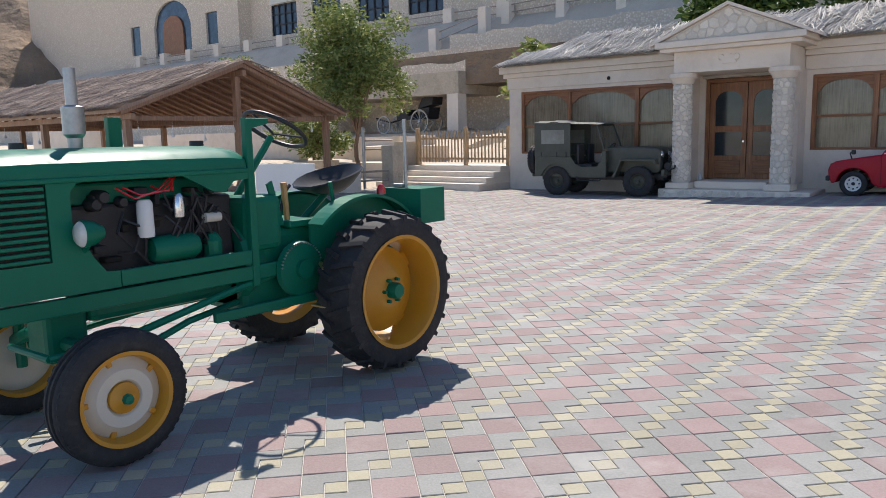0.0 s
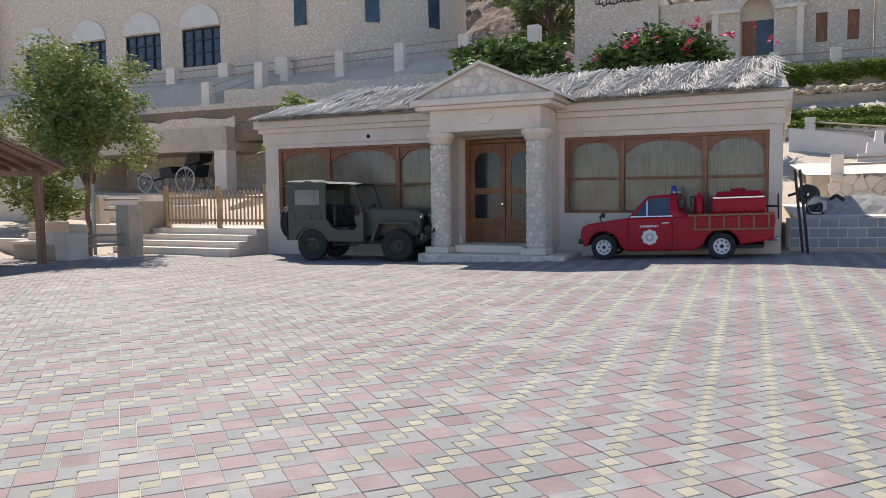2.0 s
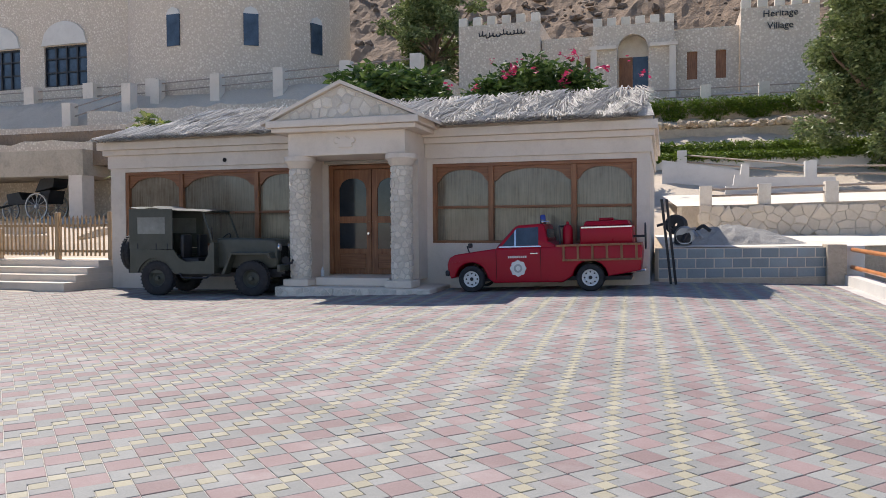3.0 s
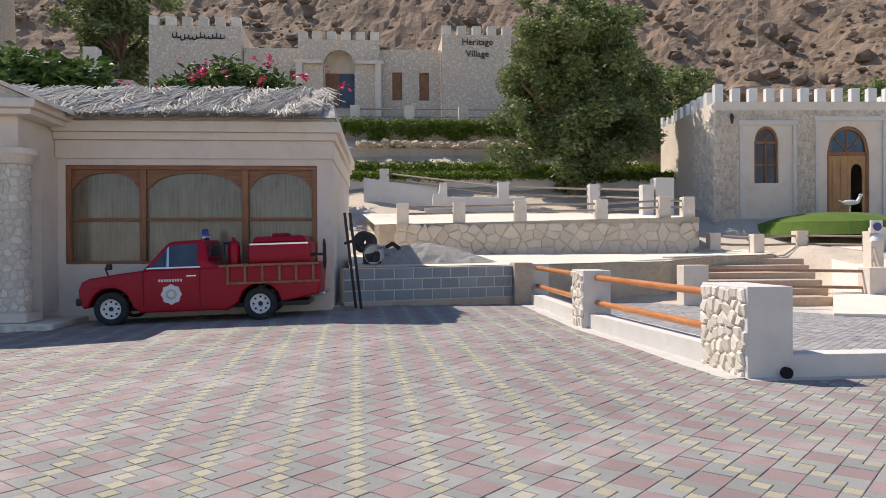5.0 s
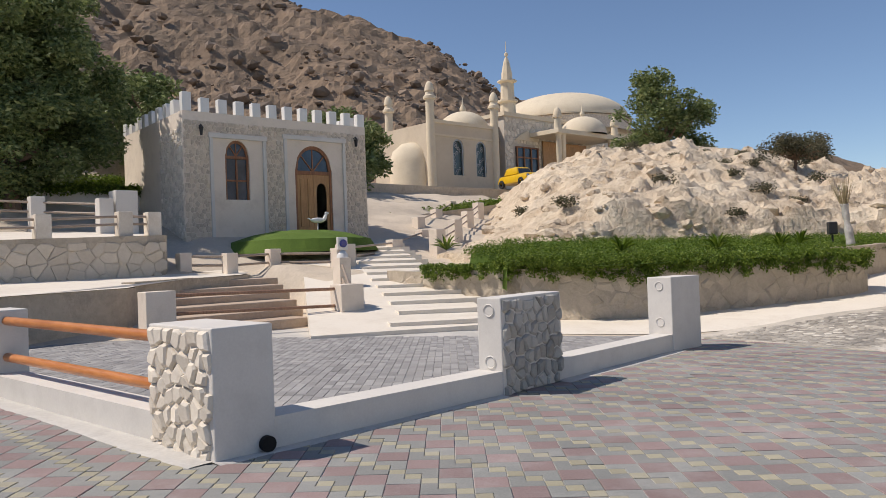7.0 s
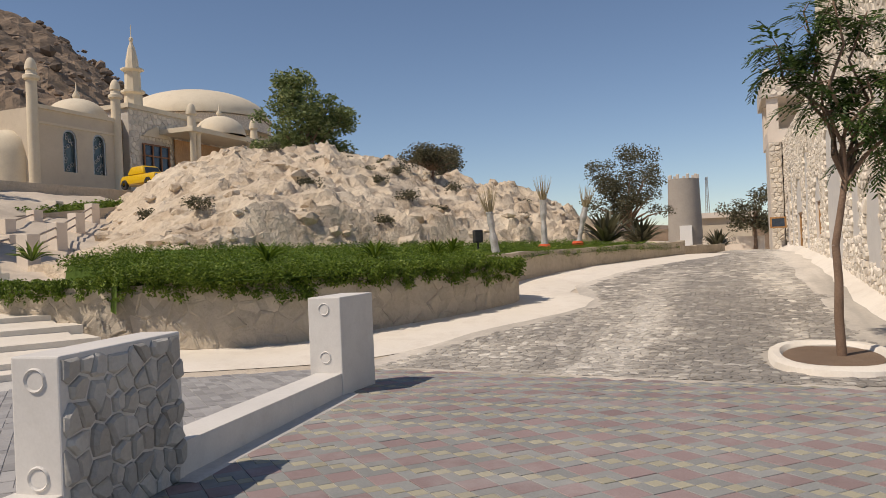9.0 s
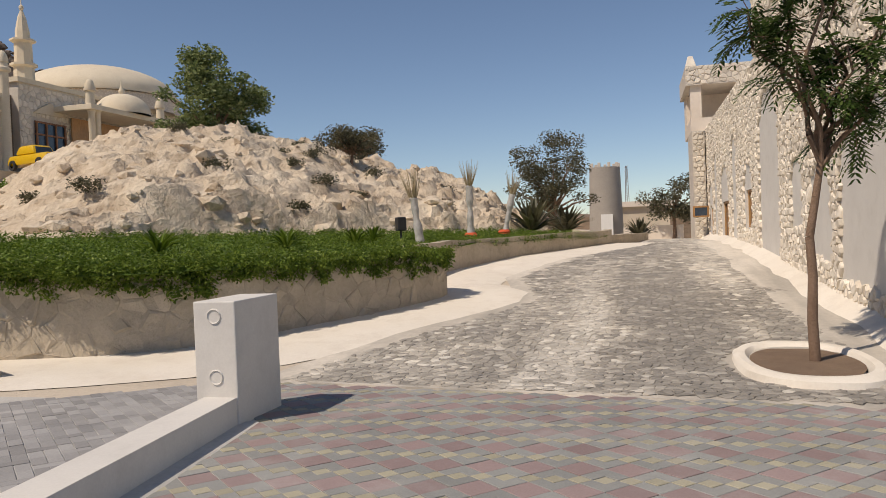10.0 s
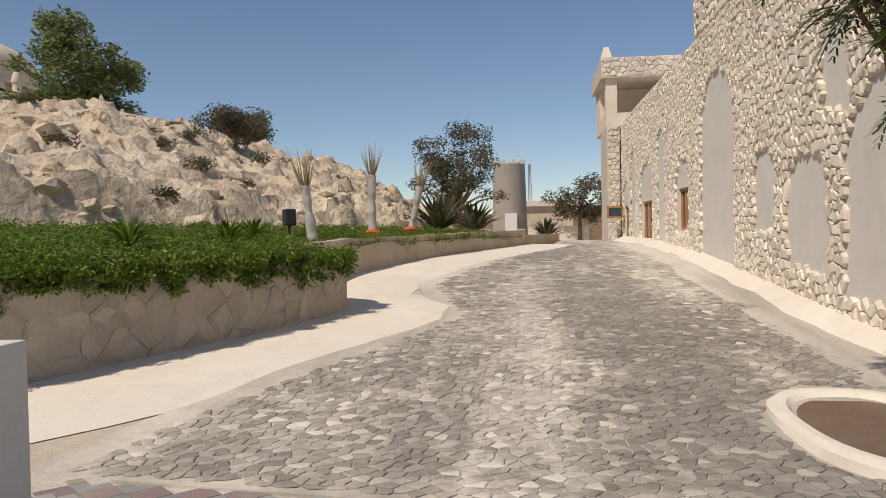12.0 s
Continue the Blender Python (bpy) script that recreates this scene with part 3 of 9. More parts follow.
# ---- the shop with the portico ----
SY = 20.46
shop = holder("shop_building", label="long single-storey cream plastered shop with a thatched roof and stone portico", category="building", kind="structure")
wins = [(-13.1, -7.72), (-4.57, 0.05)]
bm = bmesh.new()
panel(bm, -13.55, 0.32, -0.3, 3.45, SY, SY + 0.25, [(-13.1, -7.72, 1.05, 2.98, 0), (-7.22, -5.05, 0.3, 3.02, 0), (-4.57, 0.05, 1.12, 2.96, 0)])
part("wall", bm, M_PLASTER, shop)
for x0, x1 in ((-13.55, -13.3), (0.07, 0.32)):
    part("wall", mkbox(x0, SY + 0.25, -0.3, x1, SY + 6.5, 3.45), M_PLASTER, shop)
part("wall", mkbox(-13.55, SY + 6.5, -0.3, 0.32, SY + 6.75, 3.45), M_PLASTER, shop)
part("floor_slab", mkbox(-13.3, SY + 0.25, -0.3, 0.07, SY + 6.5, 0.32), M_MORTAR, shop)
part("ceiling_slab", mkbox(-13.3, SY + 0.26, 3.2, 0.07, SY + 6.5, 3.44), M_PLASTER, shop)
# the frieze and cornice step out in bands
for z0, z1, d in ((3.08, 3.42, 0.05), (3.42, 3.56, 0.14), (3.56, 3.76, 0.24)):
    for xa, xb in ((-13.55 - d, -7.56), (-4.74, 0.32 + d * 0.7)):
        part("cornice", mkbox(xa, SY - d, z0, xb, SY + 0.02 + 0.001 * d, z1, 0.012), M_PLASTER, shop)
    part("cornice", mkbox(0.325, SY + 0.03, z0, 0.32 + d * 0.7, SY + 6.7, z1, 0.012), M_PLASTER, shop)
    part("cornice", mkbox(-13.55 - d, SY + 0.03, z0, -13.555, SY + 6.7, z1, 0.012), M_PLASTER, shop)
part("roof_slab", mkbox(-13.6, SY - 0.1, 3.765, 0.38, SY + 6.75, 3.83), M_PLASTER, shop)
part("vent_hole", tube(bmesh.new(), (-10.05, SY - 0.06, 3.22), (-10.05, SY + 0.02, 3.22), 0.055, 0.055, 12), M_DARK, shop, "dark round drain hole")


def shop_window(x0, x1, z0, z1, mull, transom):
    w = holder("window", label="wide wooden shop window of three bays with a straw blind and reflections painted on its panes", category="window", kind="structure")
    part("frame_head", mkbox(x0, SY + 0.02, z1 - 0.08, x1, SY + 0.16, z1, 0.008), M_WOODX, w)
    part("frame_sill", mkbox(x0, SY + 0.02, z0, x1, SY + 0.16, z0 + 0.06, 0.008), M_WOODX, w)
    for a, b in ((x0, x0 + 0.1), (x1 - 0.1, x1)):
        part("frame_post", mkbox(a, SY + 0.018, z0 + 0.06, b, SY + 0.162, z1 - 0.08, 0.008), M_WOOD, w)
    for c in mull:
        part("mullion", mkbox(c - 0.06, SY + 0.015, z0 + 0.06, c + 0.06, SY + 0.16, z1 - 0.08, 0.008), M_WOOD, w)
    edges = [x0 + 0.1] + [q for c in mull for q in (c - 0.06, c + 0.06)] + [x1 - 0.1]
    for a, b in zip(edges[::2], edges[1::2]):
        part("transom", mkbox(a, SY + 0.04, transom - 0.03, b, SY + 0.14, transom + 0.03, 0.006), M_WOODX, w)
        # the carved head: a board cut to a shallow arch with a nick at each end
        n, pts = 18, []
        for i in range(n + 1):
            t = i / n
            s = abs(2 * t - 1)
            drop = 0.36 if s > 0.9 else (0.3 if s > 0.82 else 0.3 - 0.24 * math.sqrt(max(0, 1 - (s / 0.86) ** 2)))
            pts.append((a + (b - a) * t, z1 - 0.08 - drop))
        bm = bmesh.new()
        for (p, zp), (q, zq) in zip(pts, pts[1:]):
            hexa(bm, [(p, SY + 0.07, zp), (q, SY + 0.07, zq), (q, SY + 0.11, zq), (p, SY + 0.11, zp), (p, SY + 0.07, z1 - 0.08), (q, SY + 0.07, z1 - 0.08), (q, SY + 0.11, z1 - 0.08), (p, SY + 0.11, z1 - 0.08)])
        part("carved_head", bm, M_WOODX, w)
        part("pane", mkbox(a, SY + 0.125, z0 + 0.06, b, SY + 0.133, z1 - 0.08), M_SHOPGLASS, w, "brown-tinted pane with painted reflections")
    return w


shop_window(-13.1, -7.72, 1.05, 2.98, (-11.4, -9.2), 1.9)
shop_window(-4.57, 0.05, 1.12, 2.96, (-3.18, -1.3), 1.95)

# portico
PY = 19.25
portico = holder("portico", label="small classical portico with stone-faced columns and a rubble pediment", category="portico", kind="structure")
stp = part("step", mkbox(-7.85, PY - 0.35, -0.3, -4.15, SY - 0.005, 0.17, 0.03), M_PLASTER, portico)
stone_facing(stp, lambda u, v, o: (u, PY - 0.35 - o, v), -7.84, -4.16, -0.05, 0.16, 0.2, 0.11, 0.012, 0.012, M_STONE, 14, singles=60, near=(-6, 0))
part("step", mkbox(-7.05, PY + 0.1, 0.172, -5.25, SY + 0.24, 0.36, 0.02), M_PLASTER, portico)
for x in (-7.38, -4.92):
    part("plinth", mkbox(x - 0.31, PY - 0.25, 0.175, x + 0.31, PY + 0.37, 0.33, 0.02), M_PLASTER, portico)
    col = part("column", lathe(bmesh.new(), [(0.0, 0.33), (0.235, 0.33), (0.23, 1.5), (0.225, 2.86), (0, 2.86)], 24, at=(x, PY + 0.05, 0)), M_MORTAR, portico)
    cap = bmesh.new()
    lathe(cap, [(0.24, 2.84), (0.27, 2.86), (0.3, 2.95), (0.36, 3.0), (0.36, 3.1), (0.0, 3.1)], 32, at=(x, PY + 0.05, 0))
    part("capital", cap, M_PLASTER, portico, smooth=True)
    stone_facing(col, lambda u, v, o, x=x: (x + (0.23 + o) * math.cos(u / 0.23), PY + 0.05 + (0.23 + o) * math.sin(u / 0.23), v), -3.14 * 0.23, 3.14 * 0.23, 0.36, 2.84, 0.13, 0.13, 0.014, 0.02, M_STONE, int(x * 7) + 90, singles=110, near=(-1.57 * 0.23, 1.8))
    part("side_wall", mkbox(x - (0.22 if x < -6 else 0.0), PY + 0.55, 0.3, x + (0.0 if x < -6 else 0.22), SY - 0.004, 3.1), M_PLASTER, portico)
part("entablature", mkbox(-7.55, PY - 0.2, 3.105, -4.75, SY - 0.004, 3.62, 0.012), M_PLASTER, portico)
part("entablature_moulding", mkbox(-7.85, PY - 0.42, 3.62, -4.45, SY - 0.002, 3.72, 0.02), M_PLASTER, portico)
part("entablature_moulding", mkbox(-7.95, PY - 0.5, 3.722, -4.35, SY - 0.001, 3.88, 0.02), M_PLASTER, portico)
gable = part("pediment", prism(bmesh.new(), [(-7.85, 3.882), (-4.45, 3.882), (-6.15, 4.62)], PY - 0.36, SY + 1.5), M_MORTAR, portico)
slope = math.atan2(0.74, 1.7)
stone_facing(gable, lambda u, v, o: (u, PY - 0.36 - o, v), -7.8, -4.5, 3.9, 4.6, 0.24, 0.2, 0.02, 0.018, M_STONE, 12, singles=80, near=(-6.15, 4.1), outer=[(-math.sin(slope), math.cos(slope), -math.sin(slope) * -7.7 + math.cos(slope) * 3.9), (math.sin(slope), math.cos(slope), math.sin(slope) * -4.6 + math.cos(slope) * 3.9)])
for s in (-1, 1):
    bm = prism(bmesh.new(), [(-6.15, 4.63), (-6.15 + s * 1.95, 3.79), (-6.15 + s * 1.95, 3.86), (-6.15, 4.71)], PY - 0.47, SY + 1.6)
    part("raking_cornice", bm, M_PLASTER, portico)
# crest: a scalloped shell with two scrolls
bm = bmesh.new()
shell = [(-6.15 + 0.17 * math.cos(a) * (1 + 0.06 * math.cos(8 * a)), 3.3 + 0.2 * math.sin(a) * (1 + 0.06 * math.cos(8 * a))) for a in [math.pi * i / 20 for i in range(21)]]
prism(bm, [(-6.32, 3.27)] + [(-5.98, 3.27)] + shell, PY - 0.245, PY - 0.2)
for s in (-1, 1):
    lathe(bm, [(0.0, -0.04), (0.06, -0.04), (0.075, -0.02), (0.075, 0.0)], 14, "Y", (-6.15 + s * 0.18, PY - 0.2, 3.42))
part("crest", bm, M_PLASTER, portico, "carved shell crest")
tagged(part("rough_lintel", mkbox(-7.3, SY - 0.06, 3.03, -5.0, SY - 0.002, 3.1, 0.01), M_STONEG, portico), "")

# double door
door = holder("door_1", label="varnished wooden double door with shaped glass panes, closed", category="door", kind="structure")
part("door_frame", mkbox(-7.22, SY + 0.04, 0.36, -7.12, SY + 0.2, 3.0, 0.01), M_WOOD, door)
part("door_frame", mkbox(-5.15, SY + 0.04, 0.36, -5.05, SY + 0.2, 3.0, 0.01), M_WOOD, door)
part("door_frame", mkbox(-7.12, SY + 0.042, 2.9, -5.15, SY + 0.2, 3.0, 0.01), M_WOODX, door)
for x0, x1 in ((-7.115, -6.145), (-6.125, -5.155)):
    leaf = holder("door_leaf")
    leaf.parent = door
    bm = bmesh.new()
    panel(bm, x0, x1, 0.37, 1.64, SY + 0.09, SY + 0.14, [(x0 + 0.14, x1 - 0.12, 0.98, 1.6, 0)])
    panel(bm, x0, x1, 1.641, 2.89, SY + 0.09, SY + 0.14, [(x0 + 0.14, x1 - 0.12, 1.76, 2.42, 0.26)])
    part("leaf_frame", bm, M_WOOD, leaf)
    part("pane", mkbox(x0 + 0.12, SY + 0.112, 0.96, x1 - 0.1, SY + 0.118, 2.76), M_DOORGLASS, leaf, "dark reflecting pane")
    part("raised_panel", mkbox(x0 + 0.16, SY + 0.07, 0.5, x1 - 0.14, SY + 0.092, 0.86, 0.018), M_WOODX, leaf)
bm = bmesh.new()
lathe(bm, [(0, 0), (0.03, 0), (0.03, 0.02), (0.012, 0.03), (0.012, 0.06), (0, 0.06)], 12, "Y", (-6.2, SY + 0.03, 1.35))
part("door_handle", bm, M_CHROME, door, "round metal knob")
bottle = bmesh.new()
lathe(bottle, [(0, 0), (0.04, 0), (0.042, 0.02), (0.042, 0.14), (0.015, 0.19), (0.015, 0.22), (0, 0.22)], 14, at=(-7.02, PY + 0.42, 0.36))
tagged(part("water_bottle", bottle, glass_dark("clear_plastic", (0.5, 0.52, 0.55), 0.1), smooth=True), "clear plastic water bottle beside the door", "bottle")


def thatch(name, rects, material, label, seed, n, length, thick, parent=None):
    """Roof covering of many straws: rects are (origin, along, down) vectors of a slope."""
    rng = random.Random(seed)
    vs, fs = [], []
    for o, a, d in rects:
        o, a, d = Vector(o), Vector(a), Vector(d)
        nn = a.cross(d).normalized()
        if nn.z < 0:
            nn = -nn
        dn, an = d.normalized(), a.normalized()
        for _ in range(int(n * a.length * d.length)):
            u, v = rng.random(), rng.uniform(0.0, 1.0)
            v = 1.0 - rng.random() * 0.12 if rng.random() < 0.2 else v
            l = length * rng.uniform(0.6, 1.3)
            dirn = (dn + an * rng.gauss(0.25 * math.sin(u * 40 + v * 3), 0.16) + nn * rng.uniform(-0.02, 0.06)).normalized()
            side = dirn.cross(nn).normalized() * rng.uniform(0.009, 0.02)
            lift = nn * (rng.uniform(0.0, thick) + 0.04 * noise.noise(o + a * u * 3 + d * v))
            p = o + a * u + d * v + lift
            q = p + dirn * l
            if v + l / d.length > 1.0:
                q = p + dirn * max(0.08, (1.0 - v) * d.length + rng.uniform(-0.02, 0.1))
            b = len(vs)
            top = nn * 0.009
            vs += [p - side, p + side, q + side * 0.6, q - side * 0.6, p + top, q + top]
            fs += [(b, b + 4, b + 5, b + 3), (b + 4, b + 1, b + 2, b + 5), (b, b + 3, b + 2, b + 1)]
    ob = new(name, mesh_of(name, [tuple(v) for v in vs], fs, material))
    ob["kind"] = "stuff"
    if parent:
        ob.parent = parent
    return ob


roof = holder("thatched_roof", label="low hipped roof of grey sun-bleached palm thatch", category="roof", kind="structure")
RB = SY + 2.3
bm = bmesh.new()
e = 3.83
hexa(bm, [(-13.7, SY - 0.25, e), (0.42, SY - 0.25, e), (0.42, SY + 6.8, e), (-13.7, SY + 6.8, e), (-12.0, RB - 0.1, 4.8), (0.15, RB - 0.1, 4.8), (0.15, RB + 0.1, 4.8), (-12.0, RB + 0.1, 4.8)])
part("roof_base", bm, M_THATCH, roof)
rects = [((-12.2, RB, 4.84), (5.2, 0, 0.02), (0, -2.75, -1.06)), ((-13.45, SY + 0.85, 4.25), (2.2, 0, 0.05), (0, -1.3, -0.5)), ((-7.2, RB + 0.1, 4.86), (7.35, 0, 0.02), (0, -2.85, -1.08)), ((-13.75, SY + 0.3, 3.98), (1.6, 0, 0.04), (0, -0.7, -0.24))]
thatch("thatch", rects, M_THATCH, "", 3, 210, 0.95, 0.1, roof)

# ---- low walls and posts round the lower court ----


def court_post(x0, y0, x1, y1, h, rot, stone_faces, plug_face=None, base=-0.12):
    cx, cy = (x0 + x1) / 2, (y0 + y1) / 2
    w, d = (x1 - x0) / 2, (y1 - y0) / 2
    p = holder("court_post", pose(cx, cy, 0, 0, 0, rot), label="square rendered court post with white top" + (" and rubble-stone facing" if stone_faces else " and two capped rail holes"), category="post", group="posts of the lower court")
    part("core", mkbox(-w, -d, base, w, d, h, 0.012), M_WHITE, p, m=None)
    k = 0
    for f in stone_faces:
        place = {"-x": lambda u, v, o: (-w - o, -u, v), "-y": lambda u, v, o: (u, -d - o, v)}[f]
        half = d if f == "-x" else w
        k += 1
        # -x faces take the pale rubble, -y faces the darker grey one
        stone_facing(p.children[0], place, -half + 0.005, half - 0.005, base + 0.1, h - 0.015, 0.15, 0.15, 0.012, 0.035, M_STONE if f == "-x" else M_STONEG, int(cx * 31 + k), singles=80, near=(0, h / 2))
    if plug_face:
        for z in (h - 0.13, h - 0.66):
            bm = lathe(bmesh.new(), [(0.05, 0), (0.062, -0.012), (0.07, 0), ], 18, "X", (-w, 0.0, z))
            lathe(bm, [(0.0, 0.002), (0.05, 0.002)], 18, "X", (-w - 0.004, 0.0, z))
            part("rail_socket", bm, M_WHITE, p, "capped round rail hole")
    return p


def court_post_at(x, y, w, d, h, rot, *rest):
    """A court post given by its front west corner."""
    c, q = math.cos(radians(rot)), math.sin(radians(rot))
    cx, cy = x + c * w / 2 - q * d / 2, y + q * w / 2 + c * d / 2
    return court_post(cx - w / 2, cy - d / 2, cx + w / 2, cy + d / 2, h, rot, *rest)


court_post_at(5.02, 13.44, 0.5, 1.0, 0.985, 3, ["-x"])
court_post(4.46, 17.8, 4.91, 18.45, 1.02, 2, ["-x"])
court_post(4.5, 22.55, 4.95, 23.1, 1.02, 0, [])
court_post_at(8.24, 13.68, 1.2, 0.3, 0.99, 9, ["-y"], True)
court_post_at(12.49, 14.28, 0.83, 0.4, 1.01, 1, [], True)
low = holder("low_kerb_wall", label="low cream rendered kerb wall between the court posts", category="low wall", kind="structure")
for a, b in (((5.45, 13.63), (8.3, 13.85)), ((9.35, 14.03), (12.55, 14.46)), ((5.13, 14.35), (4.7, 17.9)), ((4.7, 18.3), (4.66, 22.7))):
    n = Vector((-(b[1] - a[1]), b[0] - a[0])).normalized() * 0.155
    bm = bmesh.new()
    za, zb = yard(*a), yard(*b)
    hexa(bm, [(a[0] - n.x, a[1] - n.y, -0.2), (b[0] - n.x, b[1] - n.y, -0.2), (b[0] + n.x, b[1] + n.y, -0.2), (a[0] + n.x, a[1] + n.y, -0.2), (a[0] - n.x, a[1] - n.y, 0.24 + za), (b[0] - n.x, b[1] - n.y, 0.24 + zb), (b[0] + n.x, b[1] + n.y, 0.24 + zb), (a[0] + n.x, a[1] + n.y, 0.24 + za)])
    part("kerb", bm, M_WHITE, low)
bm = tube(bmesh.new(), (5.43, 13.41, 0.1), (5.43, 13.6, 0.1), 0.06, 0.06, 16)
tagged(part("drain_pipe", bm, M_DARK), "black round drain pipe end in the kerb wall", "pipe")
for z in (0.82, 0.42):
    for a, b in (((5.1, 14.42), (4.7, 17.82)), ((4.7, 18.42), (4.7, 22.6))):
        za, zb = yard(*a) * 0.9, yard(*b) * 0.9
        tagged(part("court_rail", tube(bmesh.new(), (a[0], a[1], z + za), (b[0], b[1], z + zb), 0.048, 0.048, 12), M_ORANGE, smooth=True), "orange varnished round wooden rail between court posts", "rail", "rails of the lower court")

# ---- plants: shared builders ----


def leaf_cloud(centres, radii, n, size, seed, droop=0.2, long=2.2):
    """Points and faces of n small folded leaves scattered in clumps."""
    rng = np.random.default_rng(seed)
    centres, radii = np.array(centres, float), np.array(radii, float)
    k = rng.choice(len(centres), n, p=(radii ** 2 / np.sum(radii ** 2)))
    d = rng.normal(size=(n, 3))
    d /= np.linalg.norm(d, axis=1)[:, None]
    rad = rng.random(n) ** 0.45
    p = centres[k] + d * (radii[k] * rad)[:, None] * np.array([1, 1, 0.8])
    a = rng.normal(size=(n, 3)) * np.array([1, 1, 0.5]) + np.array([0, 0, -droop])
    a /= np.linalg.norm(a, axis=1)[:, None]
    b = np.cross(a, rng.normal(size=(n, 3)))
    b /= np.linalg.norm(b, axis=1)[:, None]
    s = size * rng.uniform(0.6, 1.4, n)[:, None]
    up = np.cross(a, b) * s * 0.15
    v = np.stack([p, p + a * s * long * 0.5 + b * s * 0.5 + up, p + a * s * long, p + a * s * long * 0.5 - b * s * 0.5 + up], 1).reshape(-1, 3)
    f = np.arange(4 * n).reshape(-1, 4)
    return v, f


def cloud_object(name, v, f, material, parent=None, kind=""):
    me = bpy.data.meshes.new(name)
    me.from_pydata(v.tolist(), [], f.tolist())
    me.materials.append(material)
    ob = new(name, me)
    if parent:
        ob.parent = parent
    if kind:
        ob["kind"] = kind
    return ob


def bough(bm, p, q, r0, r1, rng, bends=4, wob=0.08):
    """A crooked tapering limb; returns its points."""
    p, q = Vector(p), Vector(q)
    pts = [p]
    for i in range(1, bends):
        t = i / bends
        w = wob * (q - p).length
        pts.append(p.lerp(q, t) + Vector((rng.uniform(-w, w), rng.uniform(-w, w), rng.uniform(-w, w) * 0.5)))
    pts.append(q)
    for i in range(bends):
        tube(bm, pts[i], pts[i + 1], r0 + (r1 - r0) * i / bends, r0 + (r1 - r0) * (i + 1) / bends, 8, False)
    return pts


def tree(name, base, fork, crown, radii, trunk_r, clumps, leaves, size, material, seed, label, clump_r=0.35, bark=None, category="tree", inner=0.35):
    rng = random.Random(seed)
    t = holder(name, label=label, category=category)
    bm = bmesh.new()
    base, fork, crown = Vector(base), Vector(fork), Vector(crown)
    bough(bm, base - Vector((0, 0, 0.1)), fork, trunk_r, trunk_r * 0.7, rng, 5, 0.03)
    cs, rs = [], []
    for i in range(clumps):
        d = Vector((rng.gauss(0, 1), rng.gauss(0, 1), rng.gauss(0, 1))).normalized()
        k = rng.uniform(inner, 1.0) * (1.1 if rng.random() < 0.12 else 1)
        c = crown + Vector((d.x * radii[0], d.y * radii[1], d.z * radii[2])) * k
        if c.z < base.z + 0.3:
            c.z = base.z + 0.3 + rng.random() * 0.5
        cs.append(c)
        rs.append(clump_r * rng.uniform(0.6, 1.3) * max(radii))
    for c in cs[:: max(1, clumps // 16)]:
        mid = fork.lerp(c, 0.5) + Vector((0, 0, 0.1))
        bough(bm, fork, mid, trunk_r * 0.5, trunk_r * 0.3, rng, 3)
        bough(bm, mid, c, trunk_r * 0.3, trunk_r * 0.08, rng, 3)
    part("trunk", bm, bark or M_BARK, t, smooth=True)
    v, f = leaf_cloud([tuple(c) for c in cs], rs, leaves, size, seed)
    cloud_object("crown", v, f, material, t)
    return t


# ---- planted bank and its curved wall ----
bank = holder("planter_wall", label="curved rough-rendered stone retaining wall under the hedge bank", category="retaining wall", kind="structure")


def wall_along(bm, pts, zb, zt, thick, wob=0.0):
    """A wall along a line in plan; zb and zt give its foot and top at a point."""
    n = len(pts)
    rows = []
    for i, (x, y) in enumerate(pts):
        a, b = Vector(pts[max(0, i - 1)]), Vector(pts[min(n - 1, i + 1)])
        d = (b - a).normalized()
        nn = Vector((-d.y, d.x)) * thick
        o = noise.noise(Vector((x, y, 0))) * wob
        rows.append([bm.verts.new(q) for q in ((x + o * 0.3, y + o * 0.3, zb(x, y)), (x + nn.x, y + nn.y, zb(x, y)), (x + nn.x, y + nn.y, zt(x, y) + o), (x, y, zt(x, y) + o))])
    for p, q in zip(rows, rows[1:]):
        for i in range(4):
            bm.faces.new((p[i], p[(i + 1) % 4], q[(i + 1) % 4], q[i]))
    bm.faces.new(rows[0][::-1])
    bm.faces.new(rows[-1])
    bmesh.ops.recalc_face_normals(bm, faces=bm.faces)
    return bm


def spline(pts, step=0.4):
    """Smooth line through points in plan."""
    out = []
    p = [pts[0], *pts, pts[-1]]
    for i in range(1, len(p) - 2):
        a, b, c, d = (Vector(q) for q in p[i - 1:i + 3])
        n = max(2, int((c - b).length / step))
        for k in range(n):
            t = k / n
            out.append(tuple(0.5 * ((2 * b) + (c - a) * t + (2 * a - 5 * b + 4 * c - d) * t * t + (3 * b - a - 3 * c + d) * t ** 3)))
    out.append(tuple(pts[-1]))
    return out


FRONT = spline([(15.3, 24.5), (15.5, 22.5), (15.75, 20.3), (16.25, 18.4), (17.3, 17.05), (19.5, 15.85), (21.6, 14.85), (22.3, 15.0), (22.6, 15.7)])
part("wall", wall_along(bmesh.new(), FRONT, lambda x, y: -0.4, lambda x, y: 1.1 + 0.02 * (x - 17), 0.3, 0.06), M_WALLST, bank)
BACK = spline([(22.6, 15.9), (24.5, 16.0), (27, 15.6), (31.5, 14.0), (36, 12.2), (37.5, 11.9)])
part("wall", wall_along(bmesh.new(), BACK, lambda x, y: -0.2, lambda x, y: 1.28 + 0.012 * (x - 22), 0.3, 0.04), M_WALLST, bank)
